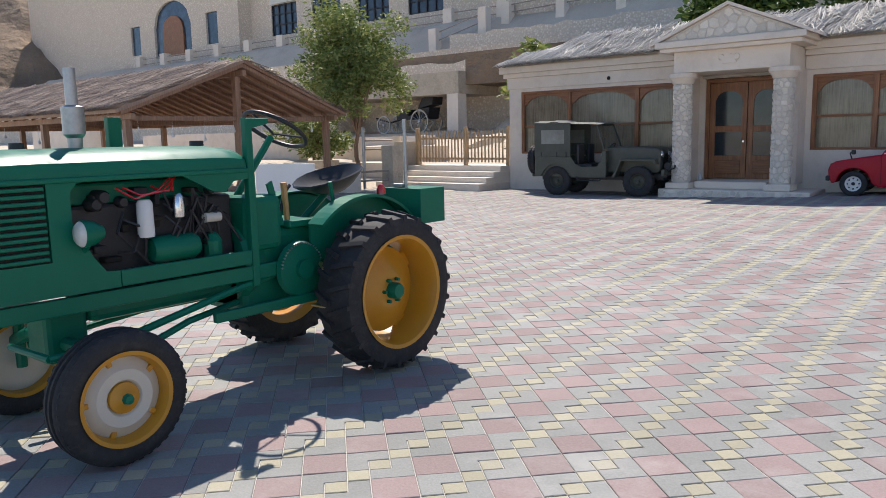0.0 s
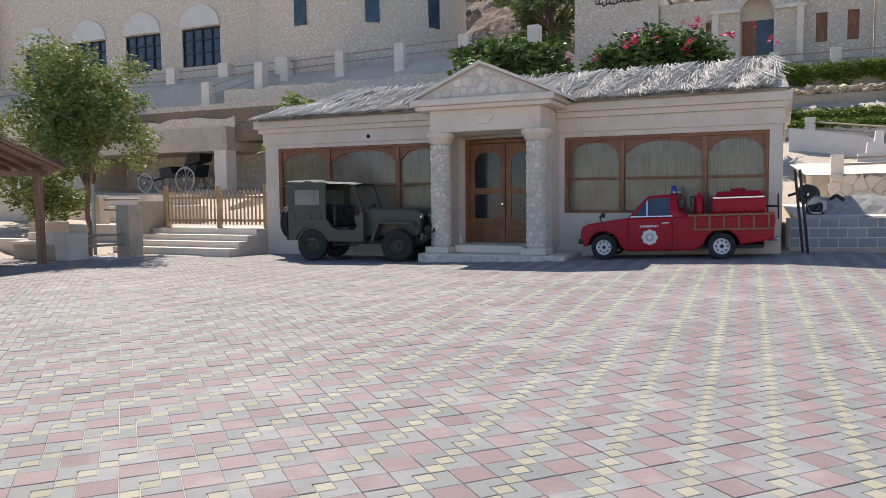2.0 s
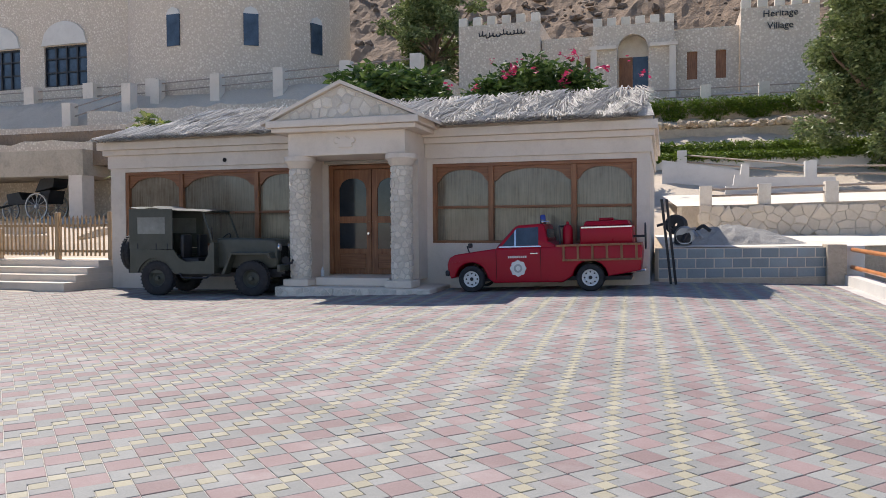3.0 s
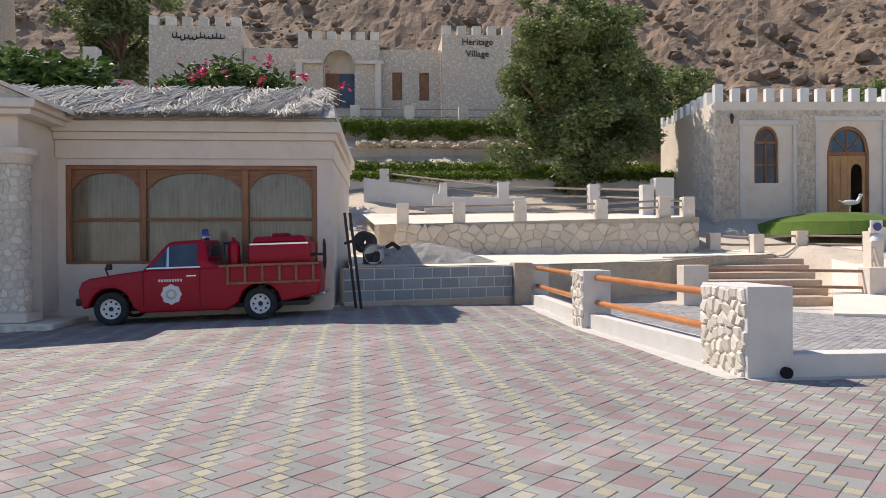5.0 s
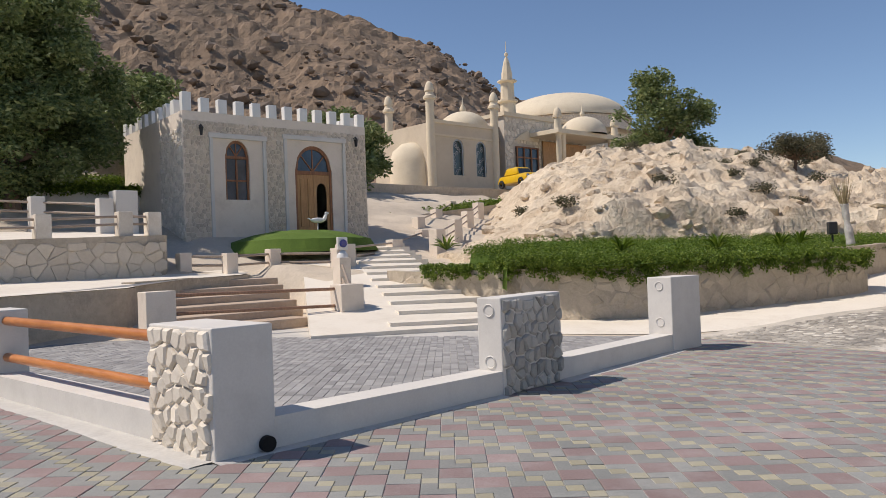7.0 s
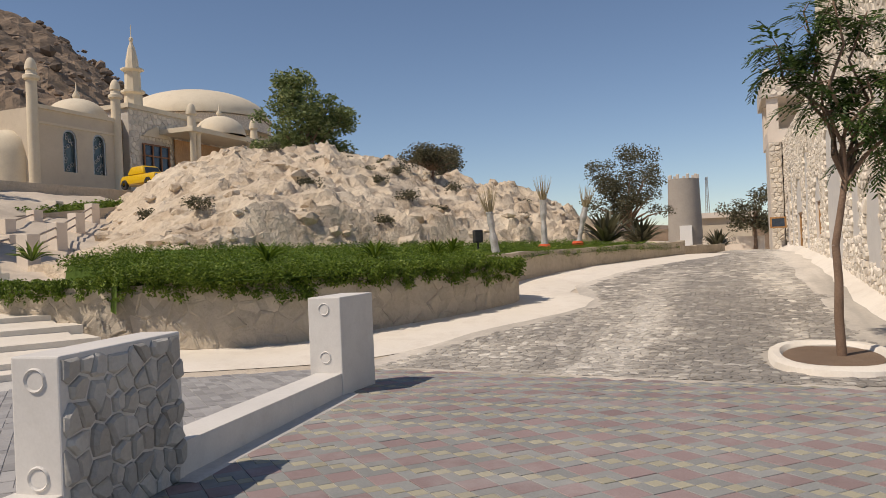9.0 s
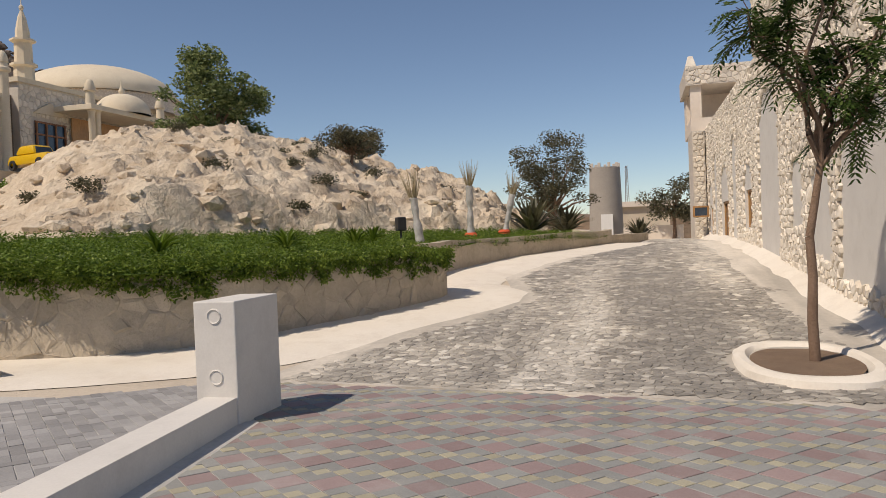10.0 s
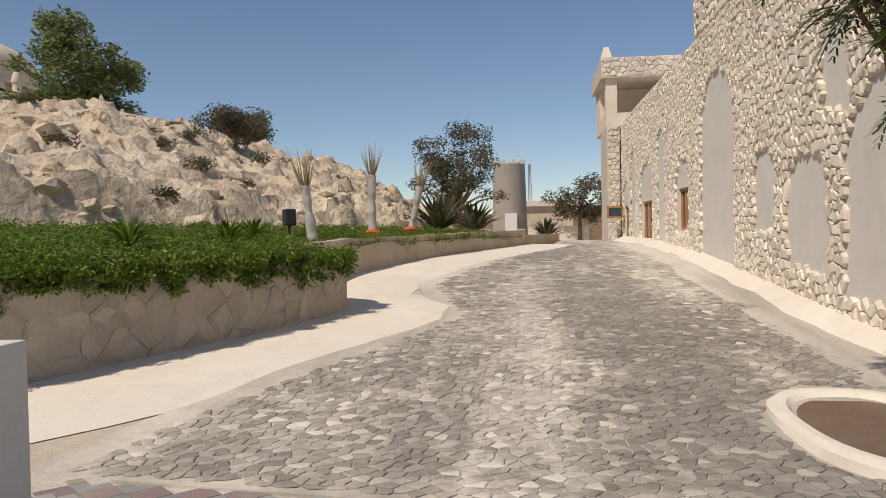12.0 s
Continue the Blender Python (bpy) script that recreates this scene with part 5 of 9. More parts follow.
# sloped mortar footing
ft = bmesh.new()
for i in range(33):
    a, b = 15.5 + i, 16.5 + i
    za, zb = yard(a, 8.5), yard(b, 8.5)
    wa, wb = 0.45 + 0.15 * noise.noise(Vector((a, 0, 0))), 0.45 + 0.15 * noise.noise(Vector((b, 0, 0)))
    hexa(ft, [(a, HY + 0.01, -0.4), (b, HY + 0.01, -0.4), (b, HY + wb + 0.2, -0.4), (a, HY + wa + 0.2, -0.4), (a, HY + 0.01, za + 0.2), (b, HY + 0.01, zb + 0.2), (b, HY + wb, zb - 0.02), (a, HY + wa, za - 0.02)])
tagged(part("wall_footing", ft, M_SAND), "sloping cream mortar footing along the stone house", "footing", kind="structure")

# ---- the young neem in its kerbed bed ----
kz = yard(16.0, 9.1)
bm = bmesh.new()
n = 40
ring = []
for i in range(n):
    a = 2 * math.pi * i / n
    ex = 1.35 * math.copysign(abs(math.cos(a)) ** 0.8, math.cos(a))
    ey = 0.75 * math.copysign(abs(math.sin(a)) ** 0.8, math.sin(a))
    ring.append([bm.verts.new((16.0 + ex * s, 9.1 + ey * (s if s > 0.7 else s), kz + z)) for s, z in ((1.04, -0.1), (1.0, 0.045 + 0.03 * noise.noise(Vector((ex, ey, 0)))), (0.93, 0.085), (0.82, 0.075), (0.76, 0.01), (0.7, -0.1))])
for i in range(n):
    p, q = ring[i], ring[(i + 1) % n]
    for k in range(5):
        bm.faces.new((p[k], q[k], q[k + 1], p[k + 1]))
tagged(part("tree_kerb", bm, M_SAND, smooth=True), "oval pale cement kerb round the young tree", "kerb")
bm = bmesh.new()
bmesh.ops.create_circle(bm, cap_ends=True, segments=32, radius=1.0)
for v in bm.verts:
    v.co = Vector((16.0 + v.co.x * 1.03, 9.1 + v.co.y * 0.58, kz + 0.03))
tagged(part("tree_bed", bm, M_SOIL), "brown leaf litter in the tree bed", "soil", kind="structure")
neem = holder("young_neem", label="young neem tree with a slender crooked trunk and feathery leaves", category="tree")
rg = random.Random(4)
bm = bmesh.new()
TB = Vector((16.05, 8.98, kz))
pts = [TB + Vector((0, 0, -0.1)), TB + Vector((0.0, 0.02, 0.5)), TB + Vector((0.02, 0.0, 1.0)), TB + Vector((0.03, 0.02, 1.45)), TB + Vector((0.05, -0.06, 1.9)), TB + Vector((0.1, -0.14, 2.35))]
for i, (p, q) in enumerate(zip(pts, pts[1:])):
    tube(bm, p, q, 0.062 - 0.005 * i, 0.057 - 0.005 * i, 10, False)
part("trunk", bm, M_BARK, neem, smooth=True)
top = pts[-1]
twigs = []
tw_bm = bmesh.new()
arms = [(-0.1, 0.75, 1.75), (-0.2, 0.1, 2.3), (0.2, -0.35, 2.1), (-0.3, -0.6, 1.45), (0.3, 0.2, 1.9), (-0.1, -0.75, 1.0), (0.1, 0.4, 2.2), (-0.2, -0.25, 1.2), (0.1, -0.5, 0.6), (-0.1, 0.25, 1.2)]
for dx, dy, dz in arms:
    e = top + Vector((dx, dy, dz))
    bm = bmesh.new()
    line = bough(bm, top - Vector((0, 0, 0.1)), e, 0.032, 0.011, rg, 4, 0.1)
    part("branch", bm, M_BARK, neem, smooth=True)
    for k in range(11):
        s = line[2].lerp(e, rg.random()) if k else e
        d = Vector((rg.gauss(0, 1), rg.gauss(0, 1), rg.gauss(0.1, 0.5))).normalized()
        t = s + d * rg.uniform(0.18, 0.4)
        tube(tw_bm, s, t, 0.008, 0.004, 4, False)
        twigs.append((s, t))
part("twig_growth", tw_bm, M_BARK, neem)["kind"] = "stuff"
lv, lf = [], []
for s, t in twigs:
    ax = (t - s).normalized()
    for k in range(7):
        b0 = s.lerp(t, 0.3 + 0.7 * k / 5)
        d = (ax + Vector((rg.gauss(0, 0.7), rg.gauss(0, 0.7), rg.uniform(-0.7, 0.1)))).normalized()
        L = rg.uniform(0.2, 0.33)
        side = d.cross(Vector((0, 0, 1))).normalized() if abs(d.z) < 0.95 else Vector((1, 0, 0))
        for j in range(6):
            for sg in (-1, 1):
                c = b0 + d * L * (0.2 + 0.8 * j / 5) - Vector((0, 0, 0.1 * (j / 5) ** 2))
                tip = c + (side * sg * 0.8 + d * 0.6).normalized() * rg.uniform(0.07, 0.12) - Vector((0, 0, 0.02))
                w = d * 0.022
                o = len(lv)
                m = c.lerp(tip, 0.45)
                lv += [tuple(c), tuple(m + w), tuple(tip), tuple(m - w)]
                lf.append((o, o + 1, o + 2, o + 3))
cloud_object("foliage", np.array(lv), np.array(lf), M_LEAFG, neem)

# ---- lower court: back walls, stone steps, walkway ----
def post_rail(line, zs, h, gap_rails, label, group, mats=(None, None), size=0.3, rail_r=0.035):
    """Square posts along a line with round rails between them. line: (x, y, z foot)."""
    tops = []
    for i, (x, y, z) in enumerate(line):
        p = tagged(part("rail_post", mkbox(x - size / 2, y - size / 2, z - 0.5, x + size / 2, y + size / 2, z + h, 0.015), mats[0] or M_PLASTER), label, "post", group)
        tops.append(p)
    for (a, b, c), (d, e, f) in zip(line, line[1:]):
        for g in gap_rails:
            q, r = Vector((a, b, c + g)), Vector((d, e, f + g))
            k = (r - q).normalized() * size * 0.5
            tagged(part("wooden_rail", tube(bmesh.new(), q + k, r - k, rail_r, rail_r, 8), mats[1] or M_RAIL, smooth=True), "weathered round wooden rail between posts", "rail", group)


# grey block wall at the corner of the yard
bw = holder("block_wall", label="unplastered grey concrete block wall of three courses on a stone footing", category="wall", kind="structure")
A, B = Vector((0.5, 21.15)), Vector((4.25, 22.6))
d = (B - A).normalized()
L = (B - A).length
mw = Matrix.Translation((A.x, A.y, 0)) @ Matrix.Rotation(math.atan2(d.y, d.x), 4, "Z")
part("footing", mkbox(0, -0.02, -0.2, L, 0.25, 0.3, 0.01), M_WALLST, bw, m=mw)
part("mortar_bed", mkbox(0, 0.005, 0.3, L, 0.23, 0.985), M_MORTAR, bw, m=mw)
for r in range(3):
    x = 0.0 if r % 2 else -0.2
    while x < L - 0.05:
        a, b = max(x, 0.0), min(x + 0.43, L)
        if b - a > 0.08:
            part("block", mkbox(a + 0.014, -0.004, 0.32 + r * 0.225, b - 0.014, 0.239, 0.518 + r * 0.225, 0.008), M_BLOCK, bw, m=mw)
        x += 0.43
tagged(part("wall_pier", mkbox(4.15, 22.35, -0.2, 4.55, 23.0, 1.05, 0.015), M_WALLST), "rendered pier at the end of the block wall", "pier", kind="structure")

ledge = holder("ledge_wall", label="curved grey-brown rendered retaining wall with a pale sanded top", category="retaining wall", kind="structure")
LEDGE = spline([(4.5, 23.1), (6.5, 23.9), (8.4, 24.5), (8.9, 25.3)])
part("wall", wall_along(bmesh.new(), LEDGE, lambda x, y: -0.3, lambda x, y: 1.0, 0.35, 0.02), M_WALLST, ledge)
L2 = spline([(8.9, 25.4), (10.6, 26.4), (12.4, 27.2), (13.2, 28.2)])
part("wall", wall_along(bmesh.new(), L2, lambda x, y: 0.2, lambda x, y: 1.12, 0.35, 0.02), M_WALLST, ledge)
vs = [(0.6, 21.45, 1.0), (4.5, 23.0, 1.0), (6.5, 23.85, 1.01), (8.4, 24.45, 1.02), (8.9, 25.3, 1.03), (10.6, 26.4, 1.12), (12.4, 27.2, 1.14), (13.2, 28.2, 1.18), (13.0, 29.4, 1.3), (0.3, 29.0, 1.2)]
tagged(new("ledge_top", mesh_of("ledge_top", vs, [tuple(range(len(vs)))], M_SAND)), "pale sanded terrace above the block wall", "terrace", kind="structure")
# heap of gravel with a broken machine
vs, fs = [], []
for i in range(26):
    for j in range(14):
        x, y = 0.7 + 3.6 * i / 25, 22.3 + 2.2 * j / 13
        k = math.sin(math.pi * i / 25) * math.sin(math.pi * j / 13)
        vs.append((x, y + 0.38 * (x - 0.7), 0.98 + 0.62 * k * (1.2 - 0.8 * i / 25) + 0.05 * noise.noise(Vector((x * 5, y * 5, 0))) * (k > 0.05)))
for i in range(25):
    for j in range(13):
        a = i * 14 + j
        fs.append((a, a + 14, a + 15, a + 1))
tagged(new("gravel_heap", mesh_of("gravel_heap", vs, fs, M_GRAVEL)), "heap of grey gravel on the terrace", "gravel", kind="stuff")
junk = holder("engine_scrap", label="dark pile of scrap engine parts and bent pipes on the gravel", category="scrap")
rg = random.Random(9)
for k in range(9):
    bm = bmesh.new()
    c = Vector((0.8 + rg.uniform(0, 0.6), 22.2 + rg.uniform(0, 0.4), 1.2 + rg.uniform(0, 0.35)))
    if k % 3 == 0:
        lathe(bm, [(0.05, -0.04), (0.2, -0.05), (0.24, 0), (0.2, 0.05), (0.05, 0.04)], 16, "Y", tuple(c))
    else:
        q = c + Vector((rg.uniform(-0.4, 0.4), rg.uniform(-0.2, 0.2), rg.uniform(-0.2, 0.15)))
        pipe(bm, [c, c.lerp(q, 0.5) + Vector((0, 0, 0.12)), q], 0.03 + 0.02 * rg.random())
    part("scrap_piece", bm, M_BLACK if k % 4 else M_STEEL, junk)
bm = box(bmesh.new(), 0.85, 22.3, 1.05, 1.25, 22.6, 1.3, 0.04)
part("engine_block", bm, M_BLACK, junk)
# leaning steel angles by the corner of the shop
for k in range(2):
    tagged(part("steel_angle", prism(bmesh.new(), [(0, 0), (0.05, 0), (0.05, 0.012), (0.012, 0.012), (0.012, 0.05), (0, 0.05)], 0, 1.9, "Z"), M_BLACK, m=pose(0.75 + 0.1 * k, 20.55, 0.18, 4, -7, 10)), "rusty dark steel bar leaning on the shop's corner", "bar", "leaning bars")

# stone wall of the terrace with posts and rails
rw = holder("terrace_wall", label="pale stone terrace wall with incised mortar joints", category="retaining wall", kind="structure")
RW = spline([(1.0, 29.2), (1.6, 28.7), (4, 28.5), (7.5, 28.45), (10.4, 28.5), (11.1, 28.9), (11.2, 29.8)])
core = part("core", wall_along(bmesh.new(), RW, lambda x, y: 0.8, lambda x, y: 2.05 + 0.022 * x, 0.4), M_WALLST, rw)
stone_facing(core, lambda u, v, o: (u, 28.425 + 0.06 * abs(u - 7) ** 2 * 0.02 - o, v), 1.6, 10.9, 1.1, 2.1, 0.42, 0.26, 0.003, 0.018, surface("cream_wall_stone", (0.6, 0.51, 0.4), (0.76, 0.67, 0.55), 1.2, 16, 0.95, 0.5, 0.02, (0.5, 0.42, 0.32), 0.4, 0.1), 61, singles=120, near=(6, 1.6))
vs = [(1.0, 29.2, 2.1), (1.6, 28.75, 2.1), (7.5, 28.6, 2.2), (11.0, 29.0, 2.28), (11.4, 33, 2.6), (0.5, 33, 2.6)]
tagged(new("terrace_top", mesh_of("terrace_top", vs, [tuple(range(len(vs)))], M_SAND)), "pale sanded upper terrace", "terrace", kind="structure")
post_rail([(1.85, 28.75, 2.1), (3.55, 28.7, 2.13), (5.4, 28.65, 2.17), (7.9, 28.65, 2.2), (9.9, 28.75, 2.3), (10.7, 28.85, 2.3)], 0, 0.62, (0.3, 0.5), "stone-faced square post on the terrace wall", "posts of the terrace wall", (M_STONE, M_RAIL), 0.36)
post_rail([(1.3, 37.5, 3.9), (5.8, 34.5, 3.1), (8.9, 33.0, 2.9), (10.3, 31.4, 2.75)], 0, 0.75, (0.3, 0.58), "plain rendered square post on the upper terrace", "posts of the upper terrace", (M_WHITE, M_RAIL), 0.4)
tagged(part("tall_pier", mkbox(10.6, 31.3, 2.4, 11.25, 31.9, 3.75, 0.015), M_WHITE), "tall plain rendered pier on the terrace", "pier")
tagged(part("ramp_wall", prism(bmesh.new(), [(0.5, 2.5), (4.1, 2.5), (3.55, 3.6), (0.5, 4.1)], 35.3, 35.6), M_WHITE), "plain rendered wall along the ramp", "wall", kind="structure")
tagged(part("stepped_parapet", prism(bmesh.new(), [(2.75, 2.4), (3.6, 2.4), (3.6, 3.75), (3.35, 3.75), (3.3, 3.35), (3.1, 3.35), (3.05, 2.95), (2.8, 2.95)], 33.6, 34.0), M_WHITE), "stepped rendered parapet end", "parapet", kind="structure")
tagged(part("ramp_wall", prism(bmesh.new(), [(3.4, 2.4), (6.5, 2.4), (6.5, 3.2), (3.4, 3.25)], 33.62, 33.98), M_WHITE), "plain rendered wall along the ramp", "wall", kind="structure")

# stone steps beside the ledge
steps = holder("stone_steps", label="wide rough brown stone steps up from the lower court", category="steps", kind="structure")
for k in range(6):
    y0 = 23.2 + k * 0.75
    bm = bmesh.new()
    xa, xb = 8.75 + k * 0.3, 12.0 + k * 0.28
    box(bm, xa, y0, -0.2, xb, y0 + 2.0, 0.17 * (k + 1), 0.03)
    for v in bm.verts:
        v.co.y += 0.12 * noise.noise(v.co * 1.3)
    part("step", bm, surface("brown_step_stone", (0.42, 0.31, 0.23), (0.6, 0.48, 0.37), 1.2, 14, 0.95, 0.6, 0.03, (0.34, 0.26, 0.2), 0.5) if k == 0 else steps.children[0].data.materials[0], steps)
for x, y in ((8.55, 23.3), (12.35, 22.2)):
    tagged(part("rail_post", mkbox(x - 0.3, y - 0.22, -0.2, x + 0.3, y + 0.22, 0.95 if x < 10 else 0.9, 0.015), M_PLASTER), "grey rendered square post at the stone steps", "post", "posts at the stone steps")
for z in (0.85, 0.48):
    tagged(part("wooden_rail", tube(bmesh.new(), (8.85, 23.25, z), (12.05, 22.25, z - 0.04), 0.035, 0.035, 8), M_SHED, smooth=True), "brown varnished wooden rail before the stone steps", "rail", "rails of the stone steps")

walkway = holder("walkway", label="cream cement walkway climbing in long low steps to the small fort", category="walkway", kind="structure")
P0, P1 = Vector((12.9, 19.8, -0.05)), Vector((19.6, 31.6, 2.0))
dr = Vector((P1.x - P0.x, P1.y - P0.y, 0)).normalized()
sd = Vector((dr.y, -dr.x, 0))
N = 13
for k in range(N):
    a, b = P0.lerp(P1, k / N), P0.lerp(P1, (k + 1.15) / N)
    w = 1.55 if k else 1.9
    zz = 0.17 + 2.0 * k / N - 0.03
    # the treads stand clear of the smooth ramp on the west side
    p = [a - sd * (w - 0.9), a + sd * w, b + sd * w, b - sd * (w - 0.9)]
    bm = hexa(bm := bmesh.new(), [(q.x, q.y, -0.3) for q in p] + [(q.x, q.y, zz) for q in p]) and bm
    bmesh.ops.recalc_face_normals(bm, faces=bm.faces)
    part("tread", bm, M_SAND, walkway)
p = [P0 - sd * 2.6 - dr * 0.5, P0 + sd * 1.3 - dr * 0.1, P1 + sd * 1.3, P1 - sd * 2.2]
bm = bmesh.new()
hexa(bm, [(p[0].x, p[0].y, -0.4), (p[1].x, p[1].y, -0.4), (p[2].x, p[2].y, -0.4), (p[3].x, p[3].y, -0.4), (p[0].x, p[0].y, 0.02), (p[1].x, p[1].y, 0.02), (p[2].x, p[2].y, 2.05), (p[3].x, p[3].y, 2.05)])
part("ramp", bm, M_SAND, walkway)
post_rail([(12.6, 22.4, 0.15), (13.9, 24.6, 0.75)], 0, 0.75, (0.25, 0.6), "cream square post beside the walkway", "posts beside the walkway", (M_PLASTER, M_RAIL), 0.34)
post_rail([(11.6, 29.0, 1.25), (12.6, 28.2, 1.2), (14.2, 28.6, 1.25)], 0, 0.55, (0.2, 0.45), "cream square post below the fort", "posts below the fort", (M_PLASTER, M_RAIL), 0.34)
post_rail([(14.2, 28.6, 1.25), (15.6, 27.2, 1.2)], 0, 0.6, (0.2, 0.45), "cream square post below the fort", "posts below the fort", (M_PLASTER, M_RAIL), 0.36)
post_rail([(16.0, 27.4, 1.3), (20.0, 30.0, 1.5), (24.0, 33.0, 2.0)], 0, 0.62, (0.22, 0.5), "cream square post beside the upper path", "posts beside the upper path", (M_PLASTER, M_RAIL), 0.45)
post_rail([(21.5, 29.3, 1.75), (25.0, 32.0, 2.3), (28.5, 34.8, 2.9), (32.0, 37.5, 3.6)], 0, 0.7, (0.25, 0.55), "cream square post beside the upper path", "posts beside the upper path", (M_PLASTER, M_RAIL), 0.45)
post_rail([(25.5, 35.0, 2.6), (29.0, 37.6, 3.2), (32.5, 40.2, 3.9)], 0, 0.7, (0.25, 0.55), "cream square post beside the upper path", "posts beside the upper path", (M_PLASTER, M_RAIL), 0.45)
sg = holder("path_sign", label="small white sign with a blue disc on a white stone", category="sign")
part("stone_base", lathe(bmesh.new(), [(0, 1.3), (0.2, 1.3), (0.18, 1.6), (0.08, 1.72), (0, 1.74)], 14, at=(15.6, 27.0, 0)), M_WPAINT, sg, smooth=True)
part("board", mkbox(15.42, 26.95, 1.74, 15.78, 27.03, 2.12, 0.02), M_WPAINT, sg, "white board")
part("disc", tube(bmesh.new(), (15.6, 26.91, 1.93), (15.6, 26.949, 1.93), 0.12, 0.12, 20), M_BLUELENS, sg, "blue disc")

# ---- the little fort ----
fort = holder("small_fort", pose(13.45, 33.0, 0.15, 0, 0, -3) @ Matrix.Diagonal((0.755, 0.85, 1.0, 1.0)), label="small square fort of pale render and pebble stone with crenellated roof", category="fort")
FL, FD, FZ, FT = 9.75, 7.5, 1.9, 6.55
bm = bmesh.new()
panel(bm, 0, FL, FZ, FT, 0, 0.35, [(1.95, 3.15, 3.55, 5.05, 0.6), (5.55, 7.65, 2.45, 4.7, 0.95)], 14)
part("wall", bm, M_PLASTER, fort)
part("wall", mkbox(0, 0.351, FZ, 0.35, FD, FT), M_PLASTER, fort)
part("wall", mkbox(FL - 0.35, 0.351, FZ, FL, FD, FT), M_PLASTER, fort)
part("wall", mkbox(0.351, FD - 0.35, FZ, FL - 0.351, FD, FT), M_PLASTER, fort)
part("roof_slab", mkbox(0.36, 0.36, FT - 0.4, FL - 0.36, FD - 0.36, FT - 0.2), M_PLASTER, fort)
part("floor_slab", mkbox(0.36, 0.36, FZ, FL - 0.36, FD - 0.36, 2.4), M_MORTAR, fort)
for k in range(12):
    x = 0.02 + k * (FL - 0.46) / 11
    part("merlon", mkbox(x, 0.0, FT + 0.001, x + 0.42, 0.3, FT + 0.5 + (0.15 if k == 0 else 0), 0.02), M_WPAINT, fort)
for k in range(1, 9):
    y = k * (FD - 0.4) / 8
    for x in (0.0, FL - 0.3):
        part("merlon", mkbox(x, y, FT + 0.001, x + 0.3, y + 0.42, FT + 0.5, 0.02), M_WPAINT, fort)
PEB = surface("pebble_facing", (0.56, 0.47, 0.37), (0.76, 0.66, 0.54), 2, 14, 0.95, 0.7, 0.03, (0.4, 0.33, 0.26), 0.3, 0.2)


def fort_stone(u, v):
    return not (1.2 < u < 4.0 and v < 5.85) and not (4.95 < u < 8.45 and v < 6.0)


stone_facing(fort.children[0], lambda u, v, o: (u, -o, v), 0.02, FL, FZ, 6.25, 0.17, 0.17, 0.012, 0.03, PEB, 31, keep=fort_stone)
stone_facing(fort.children[1], lambda u, v, o: (-o, u, v), 0.0, 2.6, FZ, 6.0, 0.2, 0.18, 0.012, 0.06, M_STONE, 32)
# plaster surrounds of the two bays
for l, r, t in ((1.2, 4.0, 5.85), (4.95, 8.45, 6.0)):
    part("bay_moulding", mkbox(l, -0.09, FZ, l + 0.16, -0.001, t - 0.17, 0.012), M_WHITE, fort)
    part("bay_moulding", mkbox(r - 0.16, -0.09, FZ, r, -0.001, t - 0.17, 0.012), M_WHITE, fort)
    part("bay_moulding", mkbox(l - 0.05, -0.11, t - 0.169, r + 0.05, -0.001, t, 0.012), M_WHITE, fort)


def arch_frame(bm, l, r, s, t, rise, w, y0, y1, n=18):
    """A frame that follows an arched opening inside its edge."""
    outer = [(l, s)] + [(l + (r - l) * i / n, t + arch_rise(2 * i / n - 1, rise)) for i in range(n + 1)] + [(r, s)]
    mx, my = (l + r) / 2, t
    inner = []
    for x, z in outer:
        inner.append((mx + (x - mx) * (1 - 2 * w / (r - l)), s + 0 if z == s else (z - w if z <= t else t + (z - t) * (1 - w / max(rise, 0.01)))))
    for (a, b), (c, d2), (e, f), (g, h) in zip(outer, outer[1:], inner, inner[1:]):
        q = [(a, y0, b), (c, y0, d2), (g, y0, h), (e, y0, f), (a, y1, b), (c, y1, d2), (g, y1, h), (e, y1, f)]
        v = [bm.verts.new(p) for p in q]
        for fc in ((0, 1, 2, 3), (7, 6, 5, 4), (0, 4, 5, 1), (3, 2, 6, 7)):
            bm.faces.new([v[i] for i in fc])
    return bm


fw = holder("fort_window", label="arched wooden window with dark panes and a fanlight", category="window")
fw.parent = None
fw.matrix_world = fort.matrix_world
part("frame", arch_frame(bmesh.new(), 1.95, 3.15, 3.55, 5.05, 0.6, 0.1, 0.08, 0.2), M_WOOD, fw)
part("pane", prism(bmesh.new(), [(1.95, 3.55), (3.15, 3.55)] + [(1.95 + 1.2 * (1 - i / 16), 5.05 + arch_rise(2 * (1 - i / 16) - 1, 0.6)) for i in range(17)], 0.15, 0.16), M_PANE, fw)
bm = bmesh.new()
box(bm, 2.51, 0.09, 3.55, 2.59, 0.19, 5.05)
box(bm, 2.0, 0.09, 4.2, 3.1, 0.185, 4.26)
box(bm, 2.0, 0.09, 5.0, 3.1, 0.188, 5.1)
for a in (50, 90, 130):
    tube(bm, (2.55, 0.14, 5.1), (2.55 + 0.55 * math.cos(radians(a)), 0.14, 5.1 + 0.52 * math.sin(radians(a))), 0.03, 0.03, 6)
part("glazing_bar", bm, M_WOOD, fw)
fd = holder("fort_door", fort.matrix_world, label="arched honey-coloured wooden double door, one leaf open on a dark room", category="door")
